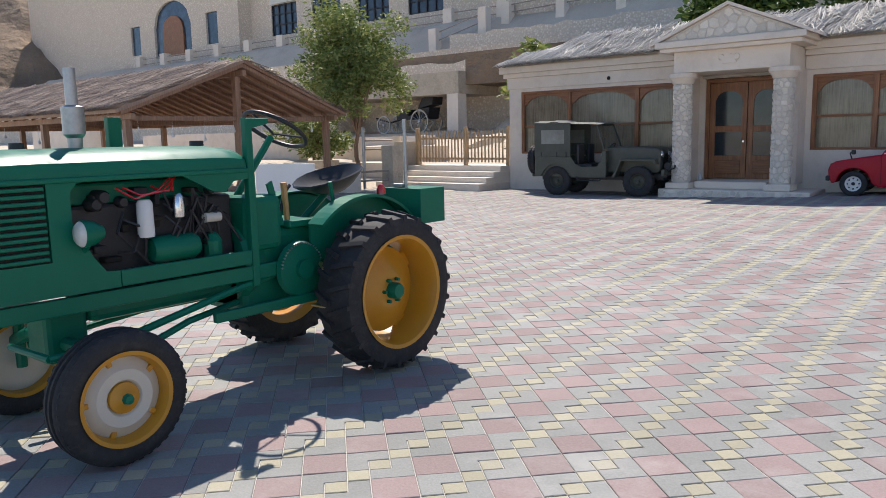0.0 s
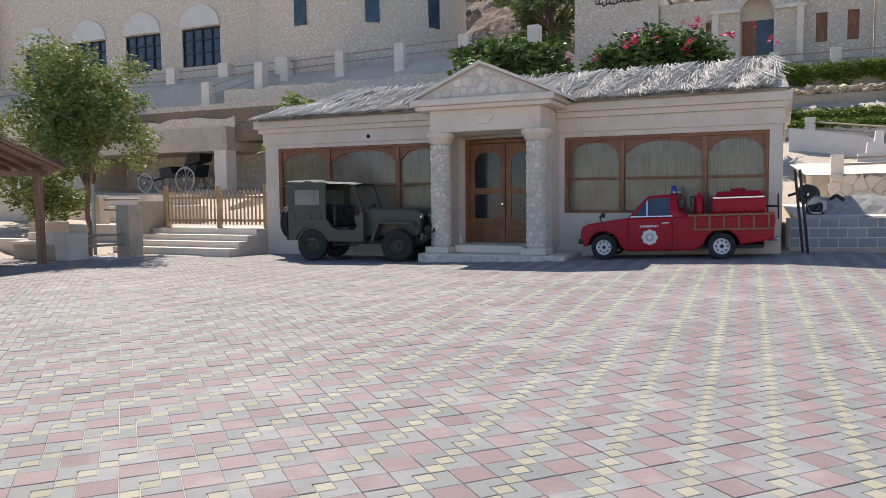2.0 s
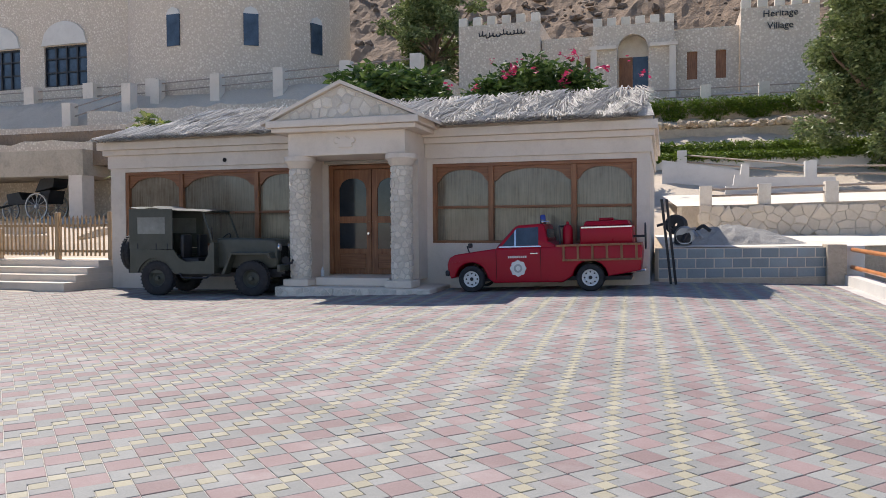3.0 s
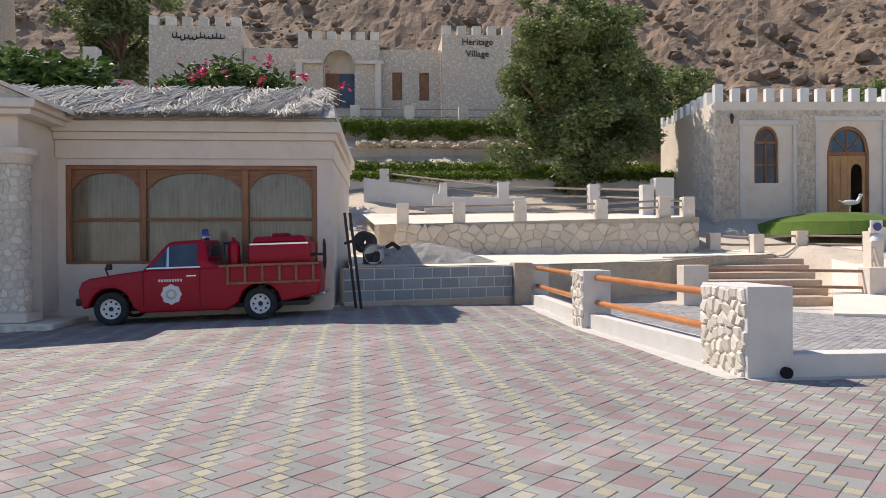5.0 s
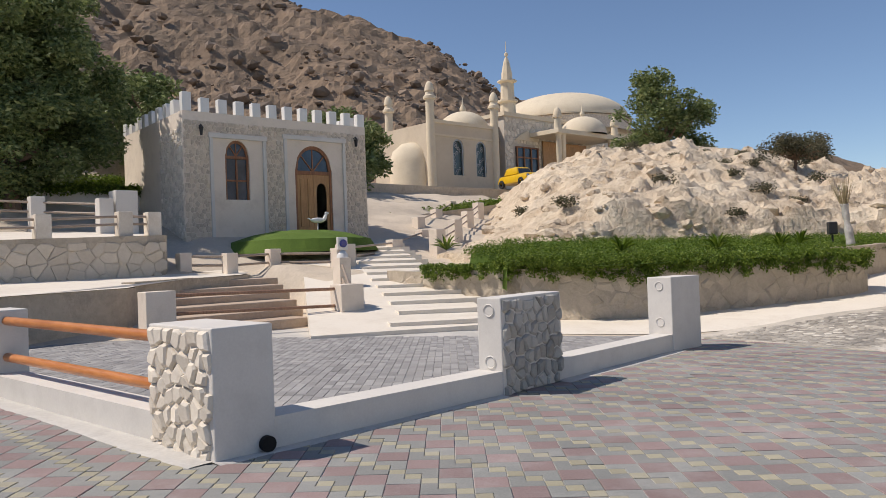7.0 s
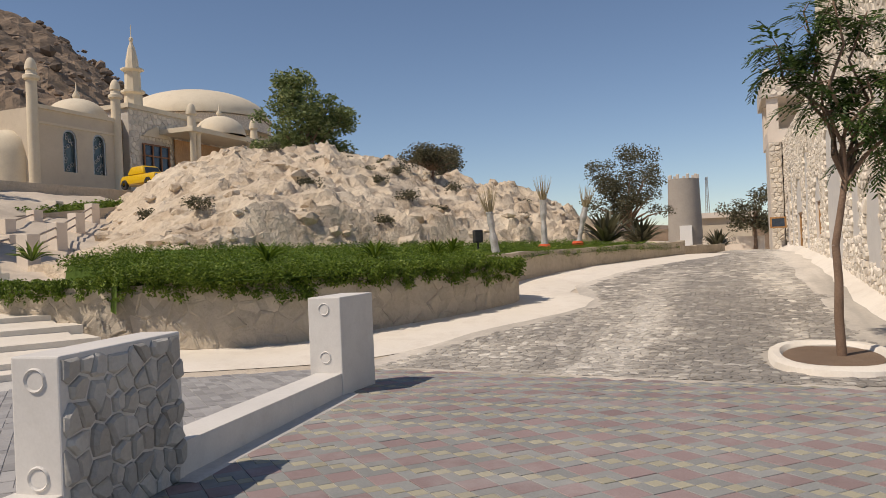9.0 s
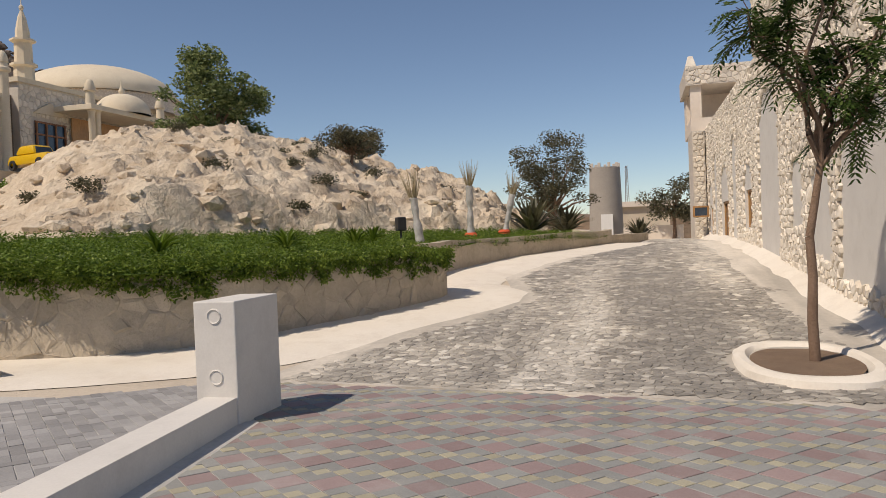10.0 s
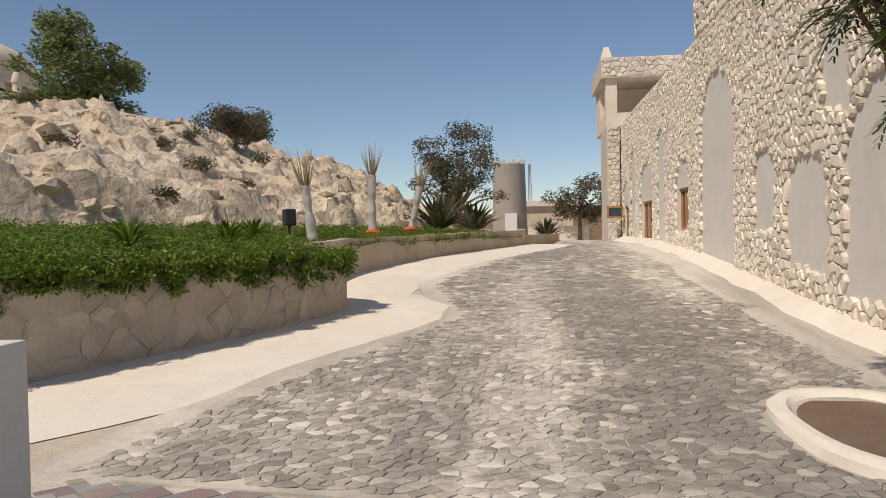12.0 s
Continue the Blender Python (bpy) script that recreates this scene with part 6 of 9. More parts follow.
part("frame", arch_frame(bmesh.new(), 5.55, 7.65, 2.45, 4.7, 0.95, 0.13, 0.05, 0.2), M_WOOD, fd)
part("fanlight", prism(bmesh.new(), [(5.6, 4.62), (7.6, 4.62)] + [(5.6 + 2.0 * (1 - i / 16), 4.7 + arch_rise(2 * (1 - i / 16) - 1, 0.9)) for i in range(17)], 0.13, 0.14), M_PANE, fd)
bm = bmesh.new()
box(bm, 5.6, 0.06, 4.56, 7.6, 0.2, 4.7, 0.01)
for a in (45, 90, 135):
    tube(bm, (6.6, 0.12, 4.68), (6.6 + 0.95 * math.cos(radians(a)), 0.12, 4.7 + 0.85 * math.sin(radians(a))), 0.035, 0.035, 6)
part("glazing_bar", bm, M_WOOD, fd)
leaf = part("door_leaf", mkbox(5.7, 0.09, 2.45, 6.6, 0.15, 4.56, 0.01), M_OAK, fd)
for x in (5.85, 6.28):
    part("raised_panel", mkbox(x, 0.06, 2.6, x + 0.2, 0.088, 4.4, 0.01), M_OAK, leaf)
bm = bmesh.new()
panel(bm, 6.61, 7.52, 2.45, 4.56, 0.09, 0.15, [(6.78, 7.36, 2.46, 3.95, 0.3)])
part("door_leaf", bm, M_OAK, fd)
# added near-black sheet: the room's shade as a colour
part("dark_room", mkbox(5.5, 1.6, 2.41, 7.7, 1.65, 5.6), M_DARK, fd, "near-black sheet standing in for the shade of the room behind the open leaf")
for x in (0.75, 9.0):
    lm = holder("wall_lantern", fort.matrix_world @ pose(x, -0.02, 5.95), label="small black wall lantern on the fort", category="lantern", group="lanterns of the fort")
    part("bracket", tube(bmesh.new(), (0, 0, 0.1), (0, -0.22, 0.14), 0.02), M_BLACK, lm)
    part("body", lathe(bmesh.new(), [(0, -0.25), (0.06, -0.22), (0.09, 0), (0.12, 0.02), (0.03, 0.12), (0, 0.14)], 8, at=(0, -0.22, 0)), M_BLACK, lm)

# lawn mound with a white gazelle figure
bm = bmesh.new()
lathe(bm, [(0.0, 0.42), (0.9, 0.38), (1.7, 0.25), (2.35, 0.05), (2.6, -0.35)], 36)
for v in bm.verts:
    v.co.z += 0.04 * noise.noise(v.co * 2)
lawn = tagged(part("lawn_mound", bm, M_GRASS, m=pose(16.6, 30.8, 2.1)), "round clipped green lawn mound before the fort", "lawn", kind="structure")
rg = random.Random(2)
cs = []
for _ in range(500):
    a, r = rg.uniform(0, 6.28), 2.35 * math.sqrt(rg.random())
    cs.append((16.6 + r * math.cos(a), 30.8 + r * math.sin(a), 2.1 + 0.42 * (1 - (r / 2.45) ** 2) + 0.02))
v, f = leaf_cloud(cs, [0.14] * 500, 9000, 0.03, 5, -0.5)
cloud_object("lawn_blades", v, f, M_HEDGE, lawn, "stuff")
bm = bmesh.new()
tube(bm, (0, 0, 0), (0, 0, 0.45), 0.025)
lathe(bm, [(0, 0), (0.35, 0), (0.3, 0.03), (0, 0.04)], 16)
bmesh.ops.create_uvsphere(bm, u_segments=12, v_segments=8, radius=1, matrix=Matrix.LocRotScale((0.0, 0, 0.6), None, (0.4, 0.12, 0.13)))
tube(bm, (0.35, 0, 0.62), (0.5, 0, 0.9), 0.1, 0.06)
bmesh.ops.create_uvsphere(bm, u_segments=10, v_segments=6, radius=1, matrix=Matrix.LocRotScale((0.52, 0, 0.95), None, (0.12, 0.06, 0.07)))
tube(bm, (-0.38, 0, 0.62), (-0.55, 0, 0.7), 0.04, 0.02)
tagged(part("bird_statue", bm, M_WPAINT, m=pose(17.0, 30.4, 2.4) @ Matrix.Scale(0.72, 4), smooth=True), "small white figure of a bird on a thin stand", "statue")

# ---- heritage village on the terrace above ----
VY, VZ = 48.0, 8.6
vil = holder("village_gatehouse", pose(-0.85, 0, 0.6), label="pale stone gatehouse with crenellated towers and an arched porch", category="building")
bm = bmesh.new()
panel(bm, -5.5, -2.5, VZ - 1, 11.75, VY, VY + 0.4, [(-3.0, -2.7, 9.3, 10.6, 0)])
part("wall", bm, M_MUSEUM, vil)
bm = bmesh.new()
panel(bm, 1.9, 5.3, VZ - 1, 11.75, VY, VY + 0.4, [(2.6, 3.15, 8.95, 10.5, 0), (4.1, 4.65, 8.95, 10.5, 0)])
part("wall", bm, M_MUSEUM, vil)
bm = bmesh.new()
panel(bm, -2.5, 1.9, VZ - 1, 12.1, VY - 0.6, VY - 0.2, [(-1.15, 0.55, VZ - 0.9, 10.7, 0.85)])
part("porch_wall", bm, M_MUSEUM, vil)
part("porch_back", mkbox(-2.5, VY + 0.6, VZ - 1, 1.9, VY + 0.8, 12.0), M_STONE, vil)
part("porch_roof", mkbox(-2.5, VY - 0.19, 11.8, 1.9, VY + 0.59, 12.0), M_STONE, vil)
for x in (-2.6, 1.65):
    part("porch_column", mkbox(x, VY - 0.85, VZ - 1, x + 0.35, VY - 0.601, 10.75, 0.02), M_PLASTER, vil)
part("porch_cornice", mkbox(-2.7, VY - 0.9, 10.75, -1.2, VY - 0.605, 10.95, 0.02), M_PLASTER, vil)
part("porch_cornice", mkbox(0.6, VY - 0.9, 10.75, 2.1, VY - 0.605, 10.95, 0.02), M_PLASTER, vil)
part("door_leaf", mkbox(-1.1, VY + 0.5, VZ, -0.35, VY + 0.56, 10.5), M_WOOD, vil)
# the open half is a dark sheet, its shade put into the colour
part("doorway", mkbox(-0.34, VY + 0.52, VZ, 0.5, VY + 0.58, 10.5), M_PANE, vil, "dark sheet standing in for the shade of an open doorway")
for x0, x1, zt in ((-10.4, -5.55, 12.75), (5.35, 9.2, 12.5)):
    t = part("tower", mkbox(x0, VY - 0.5, VZ - 1.5, x1, VY + 4, zt), M_MUSEUM, vil)
    n = 6 if x0 < 0 else 5
    for k in range(n):
        x = x0 + k * (x1 - x0 - 0.5) / (n - 1)
        part("merlon", mkbox(x, VY - 0.5, zt + 0.001, x + 0.5, VY - 0.1, zt + 0.5, 0.03), M_STONE, vil)
for k in range(6):
    x = -2.5 + k * 3.9 / 5
    part("merlon", mkbox(x, VY - 0.6, 12.1, x + 0.5, VY - 0.2, 12.55, 0.03), M_STONE, vil)
for l, r in ((2.6, 3.15), (4.1, 4.65), (-3.0, -2.7)):
    part("window_pane", mkbox(l, VY + 0.2, 8.95 if l > 0 else 9.3, r, VY + 0.22, 10.55), M_WOOD, vil, "brown shuttered window")
rg = random.Random(6)
for k in range(13):
    x = -9.15 + k * 0.21
    bm = bmesh.new()
    h = rg.choice((0.14, 0.3, 0.22))
    z = 12.05 + rg.uniform(-0.08, 0.08)
    pipe(bm, [(x, VY - 0.53, z + h), (x + 0.03, VY - 0.53, z), (x + 0.2, VY - 0.53, z + 0.03), (x + 0.22, VY - 0.53, z + 0.12)], 0.035, 5)
    part("lettering", bm, M_BLACK, vil, "black iron lettering strokes")


def lettering(body, size, m, parent, material, name="lettering"):
    cu = bpy.data.curves.new(name, "FONT")
    cu.body, cu.size, cu.extrude, cu.align_x = body, size, 0.02, "CENTER"
    tmp = bpy.data.objects.new(name, cu)
    scene.collection.objects.link(tmp)
    me = bpy.data.meshes.new_from_object(tmp.evaluated_get(bpy.context.evaluated_depsgraph_get()))
    bpy.data.objects.remove(tmp)
    me.materials.clear()
    me.materials.append(material)
    ob = new(name, me)
    ob.matrix_world = m
    ob.parent = parent
    return ob


lettering("Heritage", 0.5, pose(7.3, VY - 0.53, 11.95, 90), vil, M_BLACK)
lettering("Village", 0.5, pose(7.3, VY - 0.53, 11.3, 90), vil, M_BLACK)
post_rail([(-6.5, 45.2, 7.7), (-3.4, 45.2, 7.7), (-0.2, 45.2, 7.7), (2.6, 45.2, 7.7), (5.4, 45.2, 7.7), (8.4, 45.2, 7.7), (11.4, 45.2, 7.7)], 0, 1.0, (0.45, 0.85), "stone-faced square post on the village terrace", "posts of the village terrace", (M_STONE, M_RAIL), 0.5)
ter = holder("terrace_walls", label="stepped rendered terrace walls planted with trailing green", category="terrace", kind="structure")
for y, zt, zb, mm in ((44.6, 7.75, 4, M_WALLST), (42.3, 6.15, 3, M_WALLST), (40.0, 5.05, 2, M_WALLST), (37.6, 4.3, 1.5, M_WHITE)):
    part("terrace", mkbox(-11, y, zb, 16, y + 3.2, zt, 0.02), mm, ter)
for y, z, dep, seed in ((44.45, 7.85, 1.25, 1), (39.9, 5.15, 1.0, 2), (37.6, 4.45, 0.2, 3)):
    rg = random.Random(seed)
    cs, rs = [], []
    for _ in range(1100):
        x = rg.uniform(-1, 14)
        k = rg.random() ** 1.5 * dep * (0.5 + 0.7 * abs(noise.noise(Vector((x * 0.5, seed, 0)))))
        cs.append((x, y + rg.uniform(-0.2, 0.5 if k < 0.15 else 0.0), z - k))
        rs.append(rg.uniform(0.15, 0.3))
    v, f = leaf_cloud(cs, rs, 24000, 0.055, seed, 0.5)
    tagged(cloud_object("terrace_hedge", v, f, M_HEDGE), "trailing green hedge along a terrace edge", "hedge", "terrace hedges")
bv, bf = boulders_data(500, lambda r: (r.uniform(0, 14), r.uniform(42.1, 43.4), 6.2 + r.uniform(0, 0.25)), lambda r: 0.1 + 0.16 * r.random(), 19)
tagged(new("rubble_strip", mesh_of("rubble_strip", bv, bf, M_ROCK)), "strip of pinkish rubble on the terrace", "rubble", kind="stuff")

# big dark trees and flowering bushes
tree("big_ficus", (9.2, 37.0, 3.6), (9.2, 37.0, 5.2), (9.3, 37.0, 8.0), (3.9, 3.0, 4.4), 0.3, 190, 80000, 0.085, M_LEAFD, 51, "large dense dark green ficus tree on the terrace", 0.15, inner=0.25)
tree("back_tree", (15.5, 42.0, 4.5), (15.5, 42, 6.0), (15.3, 42, 8.0), (2.6, 2.4, 2.6), 0.2, 40, 8000, 0.13, M_LEAFD, 52, "dark green tree behind the small fort", 0.25)
tree("back_tree", (29.0, 47, 4.5), (29, 47, 6.5), (29, 47, 8.2), (3.0, 2.4, 2.6), 0.2, 44, 9000, 0.14, M_LEAFD, 53, "dark green tree between fort and mosque", 0.25)
tree("back_tree", (33.5, 50, 5), (33.5, 50, 6.6), (33.5, 50, 8.4), (2.4, 2, 2.4), 0.18, 34, 6000, 0.14, M_LEAFD, 54, "dark green tree between fort and mosque", 0.25)
tree("back_tree", (-13.5, 50, 9), (-13.5, 50, 12), (-13.5, 50, 14), (3.6, 3, 3.6), 0.25, 60, 14000, 0.14, M_LEAFD, 55, "dark green tree beside the round tower", 0.22)
tree("leafy_shrub", (-9.8, 31.5, 2.0), (-9.8, 31.5, 5.0), (-9.8, 31.5, 6.5), (2.7, 1.5, 1.5), 0.12, 60, 6500, 0.17, M_LEAFG, 56, "broad glossy-leaved shrub behind the shop roof", 0.22, category="shrub")
tree("bougainvillea", (-4.7, 36, 3.0), (-4.7, 36, 6.2), (-4.7, 36, 7.3), (3.0, 1.5, 1.0), 0.12, 60, 8000, 0.14, M_LEAFG, 57, "bougainvillea bush with pink flowers behind the shop", 0.22, category="shrub")
rg = random.Random(12)
v, f = leaf_cloud([(-4.9 + rg.gauss(0, 2.3), 34.6 + rg.uniform(-0.6, 0.6), 7.9 + rg.uniform(-0.6, 0.6)) for _ in range(18)], [0.22] * 18, 150, 0.1, 13, 0)
tagged(cloud_object("pink_blossom", v, f, M_PINK), "clusters of pink bougainvillea blossom", "flowers", kind="stuff")

# ---- museum with the round tower ----
mus = holder("museum", pose(-1.9, 0, 0.7), label="tall speckled-stone museum with arched windows and a round corner tower", category="building")
MW = [(-36.9, -33.5), (-42.3, -38.9), (-47.7, -44.3), (-53.1, -49.7)]
bm = bmesh.new()
panel(bm, -56, -27, 5, 22, 44.4, 44.9, [(l, r, 10.1, 12.75, 0) for l, r in MW])
part("wall", bm, M_MUSEUM, mus)
bm = bmesh.new()
panel(bm, -98, -56, 5, 22, 43.0, 43.5, [(-70, -63.5, 9.4, 12.3, 2.4), (-61, -59.2, 10.0, 12.9, 0), (-74.5, -72.7, 10.0, 12.9, 0)])
part("wall", bm, M_MUSEUM, mus)
part("wall", mkbox(-56.5, 43.501, 5, -56, 44.9, 22), M_MUSEUM, mus)
part("tower", lathe(bmesh.new(), [(7.25, 4), (6.8, 24), (0, 24)], 64, at=(-24.3, 48.2, 0)), M_MUSEUM, mus, smooth=True)
for l, r in MW:
    part("window_pane", mkbox(l, 44.62, 10.1, r, 44.64, 12.75), M_PANE, mus, "dark blue window pane")
    bm = bmesh.new()
    for k in range(5):
        x = l + (r - l) * k / 4
        box(bm, x - 0.06, 44.5, 10.1, x + 0.06, 44.6, 12.75)
    for z in (10.1, 11.0, 11.9, 12.65):
        box(bm, l, 44.52, z, r, 44.58, z + 0.1)
    part("window_grille", bm, M_BLACK, mus)
    part("tympanum", prism(bmesh.new(), [(l - 0.1, 12.8), (r + 0.1, 12.8)] + [(r + 0.1 - (r - l + 0.2) * i / 16, 12.8 + arch_rise(1 - 2 * i / 16, 1.5)) for i in range(1, 16)], 44.25, 44.41), M_WHITE, mus, "white plaster tympanum")
part("arch_glass", mkbox(-70, 43.25, 9.4, -63.5, 43.3, 14.8), M_PANE, mus, "dark glazed arch")
part("arched_door", prism(bmesh.new(), [(-68.6, 9.4), (-65, 9.4)] + [(-65 - 3.6 * i / 14, 12.0 + arch_rise(1 - 2 * i / 14, 1.3)) for i in range(15)], 43.1, 43.24), M_WOOD, mus)
for l, r in ((-61, -59.2), (-74.5, -72.7)):
    part("window_pane", mkbox(l, 43.2, 10.0, r, 43.22, 12.9), M_PANE, mus)
for a in (-92, -55.5, -22):
    c, s = math.cos(radians(a)), math.sin(radians(a))
    m = Matrix.Translation((-24.3 + 7.05 * c, 48.2 + 7.05 * s, 0)) @ Matrix.Rotation(radians(a + 90), 4, "Z")
    part("slit_window", mkbox(-0.42, -0.12, 11.2, 0.42, 0.2, 13.0), M_PANE, mus, m=m)
    part("slit_head", prism(bmesh.new(), [(-0.45, 13.0), (0.45, 13.0), (0.3, 13.3), (0, 13.42), (-0.3, 13.3)], -0.12, 0.2), M_WHITE, mus, m=m)
rg = random.Random(66)
for k in range(10):
    x = -64.5 + k * 0.45
    bm = bmesh.new()
    z = 16.4 + rg.uniform(-0.1, 0.1)
    pipe(bm, [(x, 42.95, z + rg.choice((0.3, 0.8, 0.5))), (x + 0.05, 42.95, z), (x + 0.4, 42.95, z + 0.05)], 0.07, 5)
    part("lettering", bm, M_BLACK, mus, "black iron lettering strokes")
post_rail([(-72 + 4.4 * k, 41.4, 8.9) for k in range(11)], 0, 1.25, (0.5, 1.0), "pale square post of the museum terrace", "posts of the museum terrace", (M_PLASTER, M_RAIL), 0.75)
post_rail([(-27.2 + 3.9 * k, 40.6, 8.8 + 0.1 * k) for k in range(5)], 0, 1.1, (0.45, 0.9), "pale square post of the museum terrace", "posts of the museum terrace", (M_PLASTER, M_RAIL), 0.6)
post_rail([(-31.5, 38.6, 7.2), (-28.0, 39.2, 8.2)], 0, 1.3, (0.5, 1.0), "pale square post of the museum stair", "posts of the museum terrace", (M_PLASTER, M_RAIL), 0.6)
mt = holder("museum_terraces", label="rough stone terrace walls stepping up to the museum", category="terrace", kind="structure")
for y, zt, x0, x1 in ((41.0, 9.0, -90, -10), (38.2, 7.9, -30, -10), (35.2, 6.7, -33, -10), (33.4, 5.7, -33, -12)):
    part("terrace", wall_along(bmesh.new(), [(x0 + (x1 - x0) * i / 24, y + 0.25 * noise.noise(Vector((i, y, 0)))) for i in range(25)], lambda x, y: 1, lambda x, y, zt=zt: zt, 5.0, 0.25), M_MUSEUM, mt)
part("terrace", mkbox(-90, 31.0, 0.5, -33, 41.0, 6.2), M_MUSEUM, mt)
# open shelter in the rock with an old carriage
cave = holder("rock_shelter", label="open shelter under a rough concrete lintel cut into the rock", category="shelter", kind="structure")
part("lintel", wall_along(bmesh.new(), [(-36 + i, 30.0) for i in range(14)], lambda x, y: 3.75, lambda x, y: 4.85, 4.0, 0.2), M_WALLST, cave)
part("pillar", mkbox(-23.75, 30.0, 1.2, -23.05, 30.7, 3.76), M_PLASTER, cave)
part("back_wall", mkbox(-40, 33.9, 1, -11, 34.2, 6.2), M_HILL, cave)
part("roof_rock", mkbox(-23.0, 30.6, 4.2, -14.0, 34, 5.6), M_HILL, cave)
part("floor_slab", mkbox(-40, 29.6, 0.6, -18, 34, 1.85), M_WALLST, cave)
bm = bmesh.new()
rg = random.Random(15)
for c, r in (((-18.6, 27.5, 0.9), 1.9), ((-16.6, 26.0, 0.8), 1.7), ((-20.5, 31.5, 1.8), 1.3), ((-15.2, 28.5, 1.2), 2.0)):
    boulder_mesh(bm, c, r, rg, 0.7)
bmesh.ops.subdivide_edges(bm, edges=bm.edges[:], cuts=2, use_grid_fill=True)
for v in bm.verts:
    v.co += Vector((0, 0, 0.25)) * noise.noise(v.co * 0.9)
tagged(part("pale_boulders", bm, M_ROCK, smooth=True), "pale smooth rock slope behind the picket fence", "rock", kind="structure")


def spoked_wheel(name, m, r, parent, n=12):
    w = holder(name, m)
    w.parent = parent
    bm = lathe(bmesh.new(), [(r - 0.06, -0.03), (r, -0.035), (r, 0.035), (r - 0.06, 0.03), (r - 0.06, -0.03)], 28, "X")
    part("rim", bm, M_STEEL, w)
    part("hub", lathe(bmesh.new(), [(0, -0.09), (0.08, -0.08), (0.1, 0), (0.08, 0.08), (0, 0.09)], 12, "X"), M_STEEL, w)
    for k in range(n):
        a = 2 * math.pi * k / n
        part("spoke", tube(bmesh.new(), (0, 0.07 * math.cos(a), 0.07 * math.sin(a)), (0, (r - 0.05) * math.cos(a), (r - 0.05) * math.sin(a)), 0.022, 0.018, 5), M_STEEL, w)
    return w


car = holder("old_carriage", pose(-27.6, 31.6, 1.86, 0, 0, 0), label="old black horse carriage with spoked wheels under the shelter", category="carriage")
for x, y, r in ((1.15, -0.6, 0.62), (1.15, 0.6, 0.62), (-1.5, -0.55, 0.5), (-1.5, 0.55, 0.5)):
    spoked_wheel("wheel", car.matrix_world @ pose(x, y, r, 0, 0, 90), r, car)
for o in list(car.children):
    o.matrix_parent_inverse = car.matrix_world.inverted()
part("body", prism(bmesh.new(), [(-0.6, 0.75), (1.6, 0.75), (1.75, 1.35), (1.2, 1.3), (1.0, 0.95), (0.2, 0.95), (0.0, 1.3), (-0.7, 1.2)], -0.45, 0.45), M_BLACK, car)
part("hood", prism(bmesh.new(), [(0.9, 1.3), (1.9, 1.5), (2.0, 2.0), (1.2, 1.85)], -0.42, 0.42), M_BLACK, car)
part("shaft", pipe(bmesh.new(), [(-0.6, 0, 0.8), (-1.5, 0, 0.62), (-2.6, 0, 0.9)], 0.05), M_BLACK, car)

# ---- stair and picket gate west of the shop ----
st = holder("yard_stair", label="four broad pale stone steps up from the yard", category="steps", kind="structure")
for k in range(4):
    part("step", mkbox(-17.6 - 0.12 * (3 - k), 18.75 + 0.42 * k, -0.3 - 0.01 * k, -13.56 - 0.015 * k, 21.6 + 0.01 * k, 0.02 + 0.165 * (k + 1) - 0.02, 0.015), M_PLASTER, st)
fence = holder("picket_fence", label="pale wooden picket gate at the head of the stair", category="fence")
for x in (-17.6, -15.45, -13.7):
    part("post", mkbox(x - 0.06, 20.54, 0.66, x + 0.06, 20.66, 1.95, 0.01), M_FENCE, fence)
for z in (0.85, 1.55):
    part("cross_rail", mkbox(-17.54, 20.58, z, -13.76, 20.62, z + 0.07), M_FENCE, fence)
for k in range(26):
    x = -17.45 + k * 0.142
    if abs(x + 15.45) < 0.09:
        continue
    part("picket", prism(bmesh.new(), [(x - 0.025, 0.76), (x + 0.025, 0.76), (x + 0.025, 1.78), (x, 1.86), (x - 0.025, 1.78)], 20.55, 20.578), M_FENCE, fence)
for i, (x0, y0, x1, y1, h) in enumerate(((-16.85, 17.9, -16.35, 18.4, 1.4), (-18.2, 20.0, -17.75, 21.0, 1.5), (-20.6, 18.0, -19.8, 18.8, 0.9), (-23.5, 16.9, -22.8, 17.6, 0.9))):
    tagged(part("garden_pier", mkbox(x0, y0, -0.2, x1, y1, h, 0.02), M_WALLST), "rough rendered garden pier beside the stair", "pier", "garden piers")
lw = holder("garden_wall", label="low pale garden walls and benches under the tree", category="low wall", kind="structure")
for x0, y0, x1, y1, h in ((-23, 17.0, -18.6, 17.35, 0.45), (-24, 19.8, -18.2, 20.2, 0.75), (-26, 22.5, -18, 22.9, 1.3), (-36, 26.5, -22, 27, 1.7), (-36, 20.5, -24, 21, 2.0), (-38, 16, -30.5, 16.4, 2.3)):
    part("wall", mkbox(x0, y0, -0.3, x1, y1, h, 0.015), M_PLASTER, lw)
post_rail([(-23.6, 21.4, 0.9), (-21.4, 21.4, 0.9), (-19.2, 21.4, 0.9)], 0, 0.8, (0.3, 0.65), "pale garden post with wooden rails", "garden rails", (M_PLASTER, M_RAIL), 0.4)
wb = holder("white_board", pose(-12.75, 9.79, yard(-12.3, 10.1), 0, 0, 35), label="plain white board standing upright on the paving", category="board")
part("panel", mkbox(0, -0.02, 0.02, 1.26, 0.02, 1.15, 0.006), M_WPAINT, wb).parent = wb
for x in (0.12, 1.06):
    part("foot", mkbox(x, -0.2, -0.005, x + 0.08, 0.2, 0.0195, 0.004), M_WPAINT, wb)
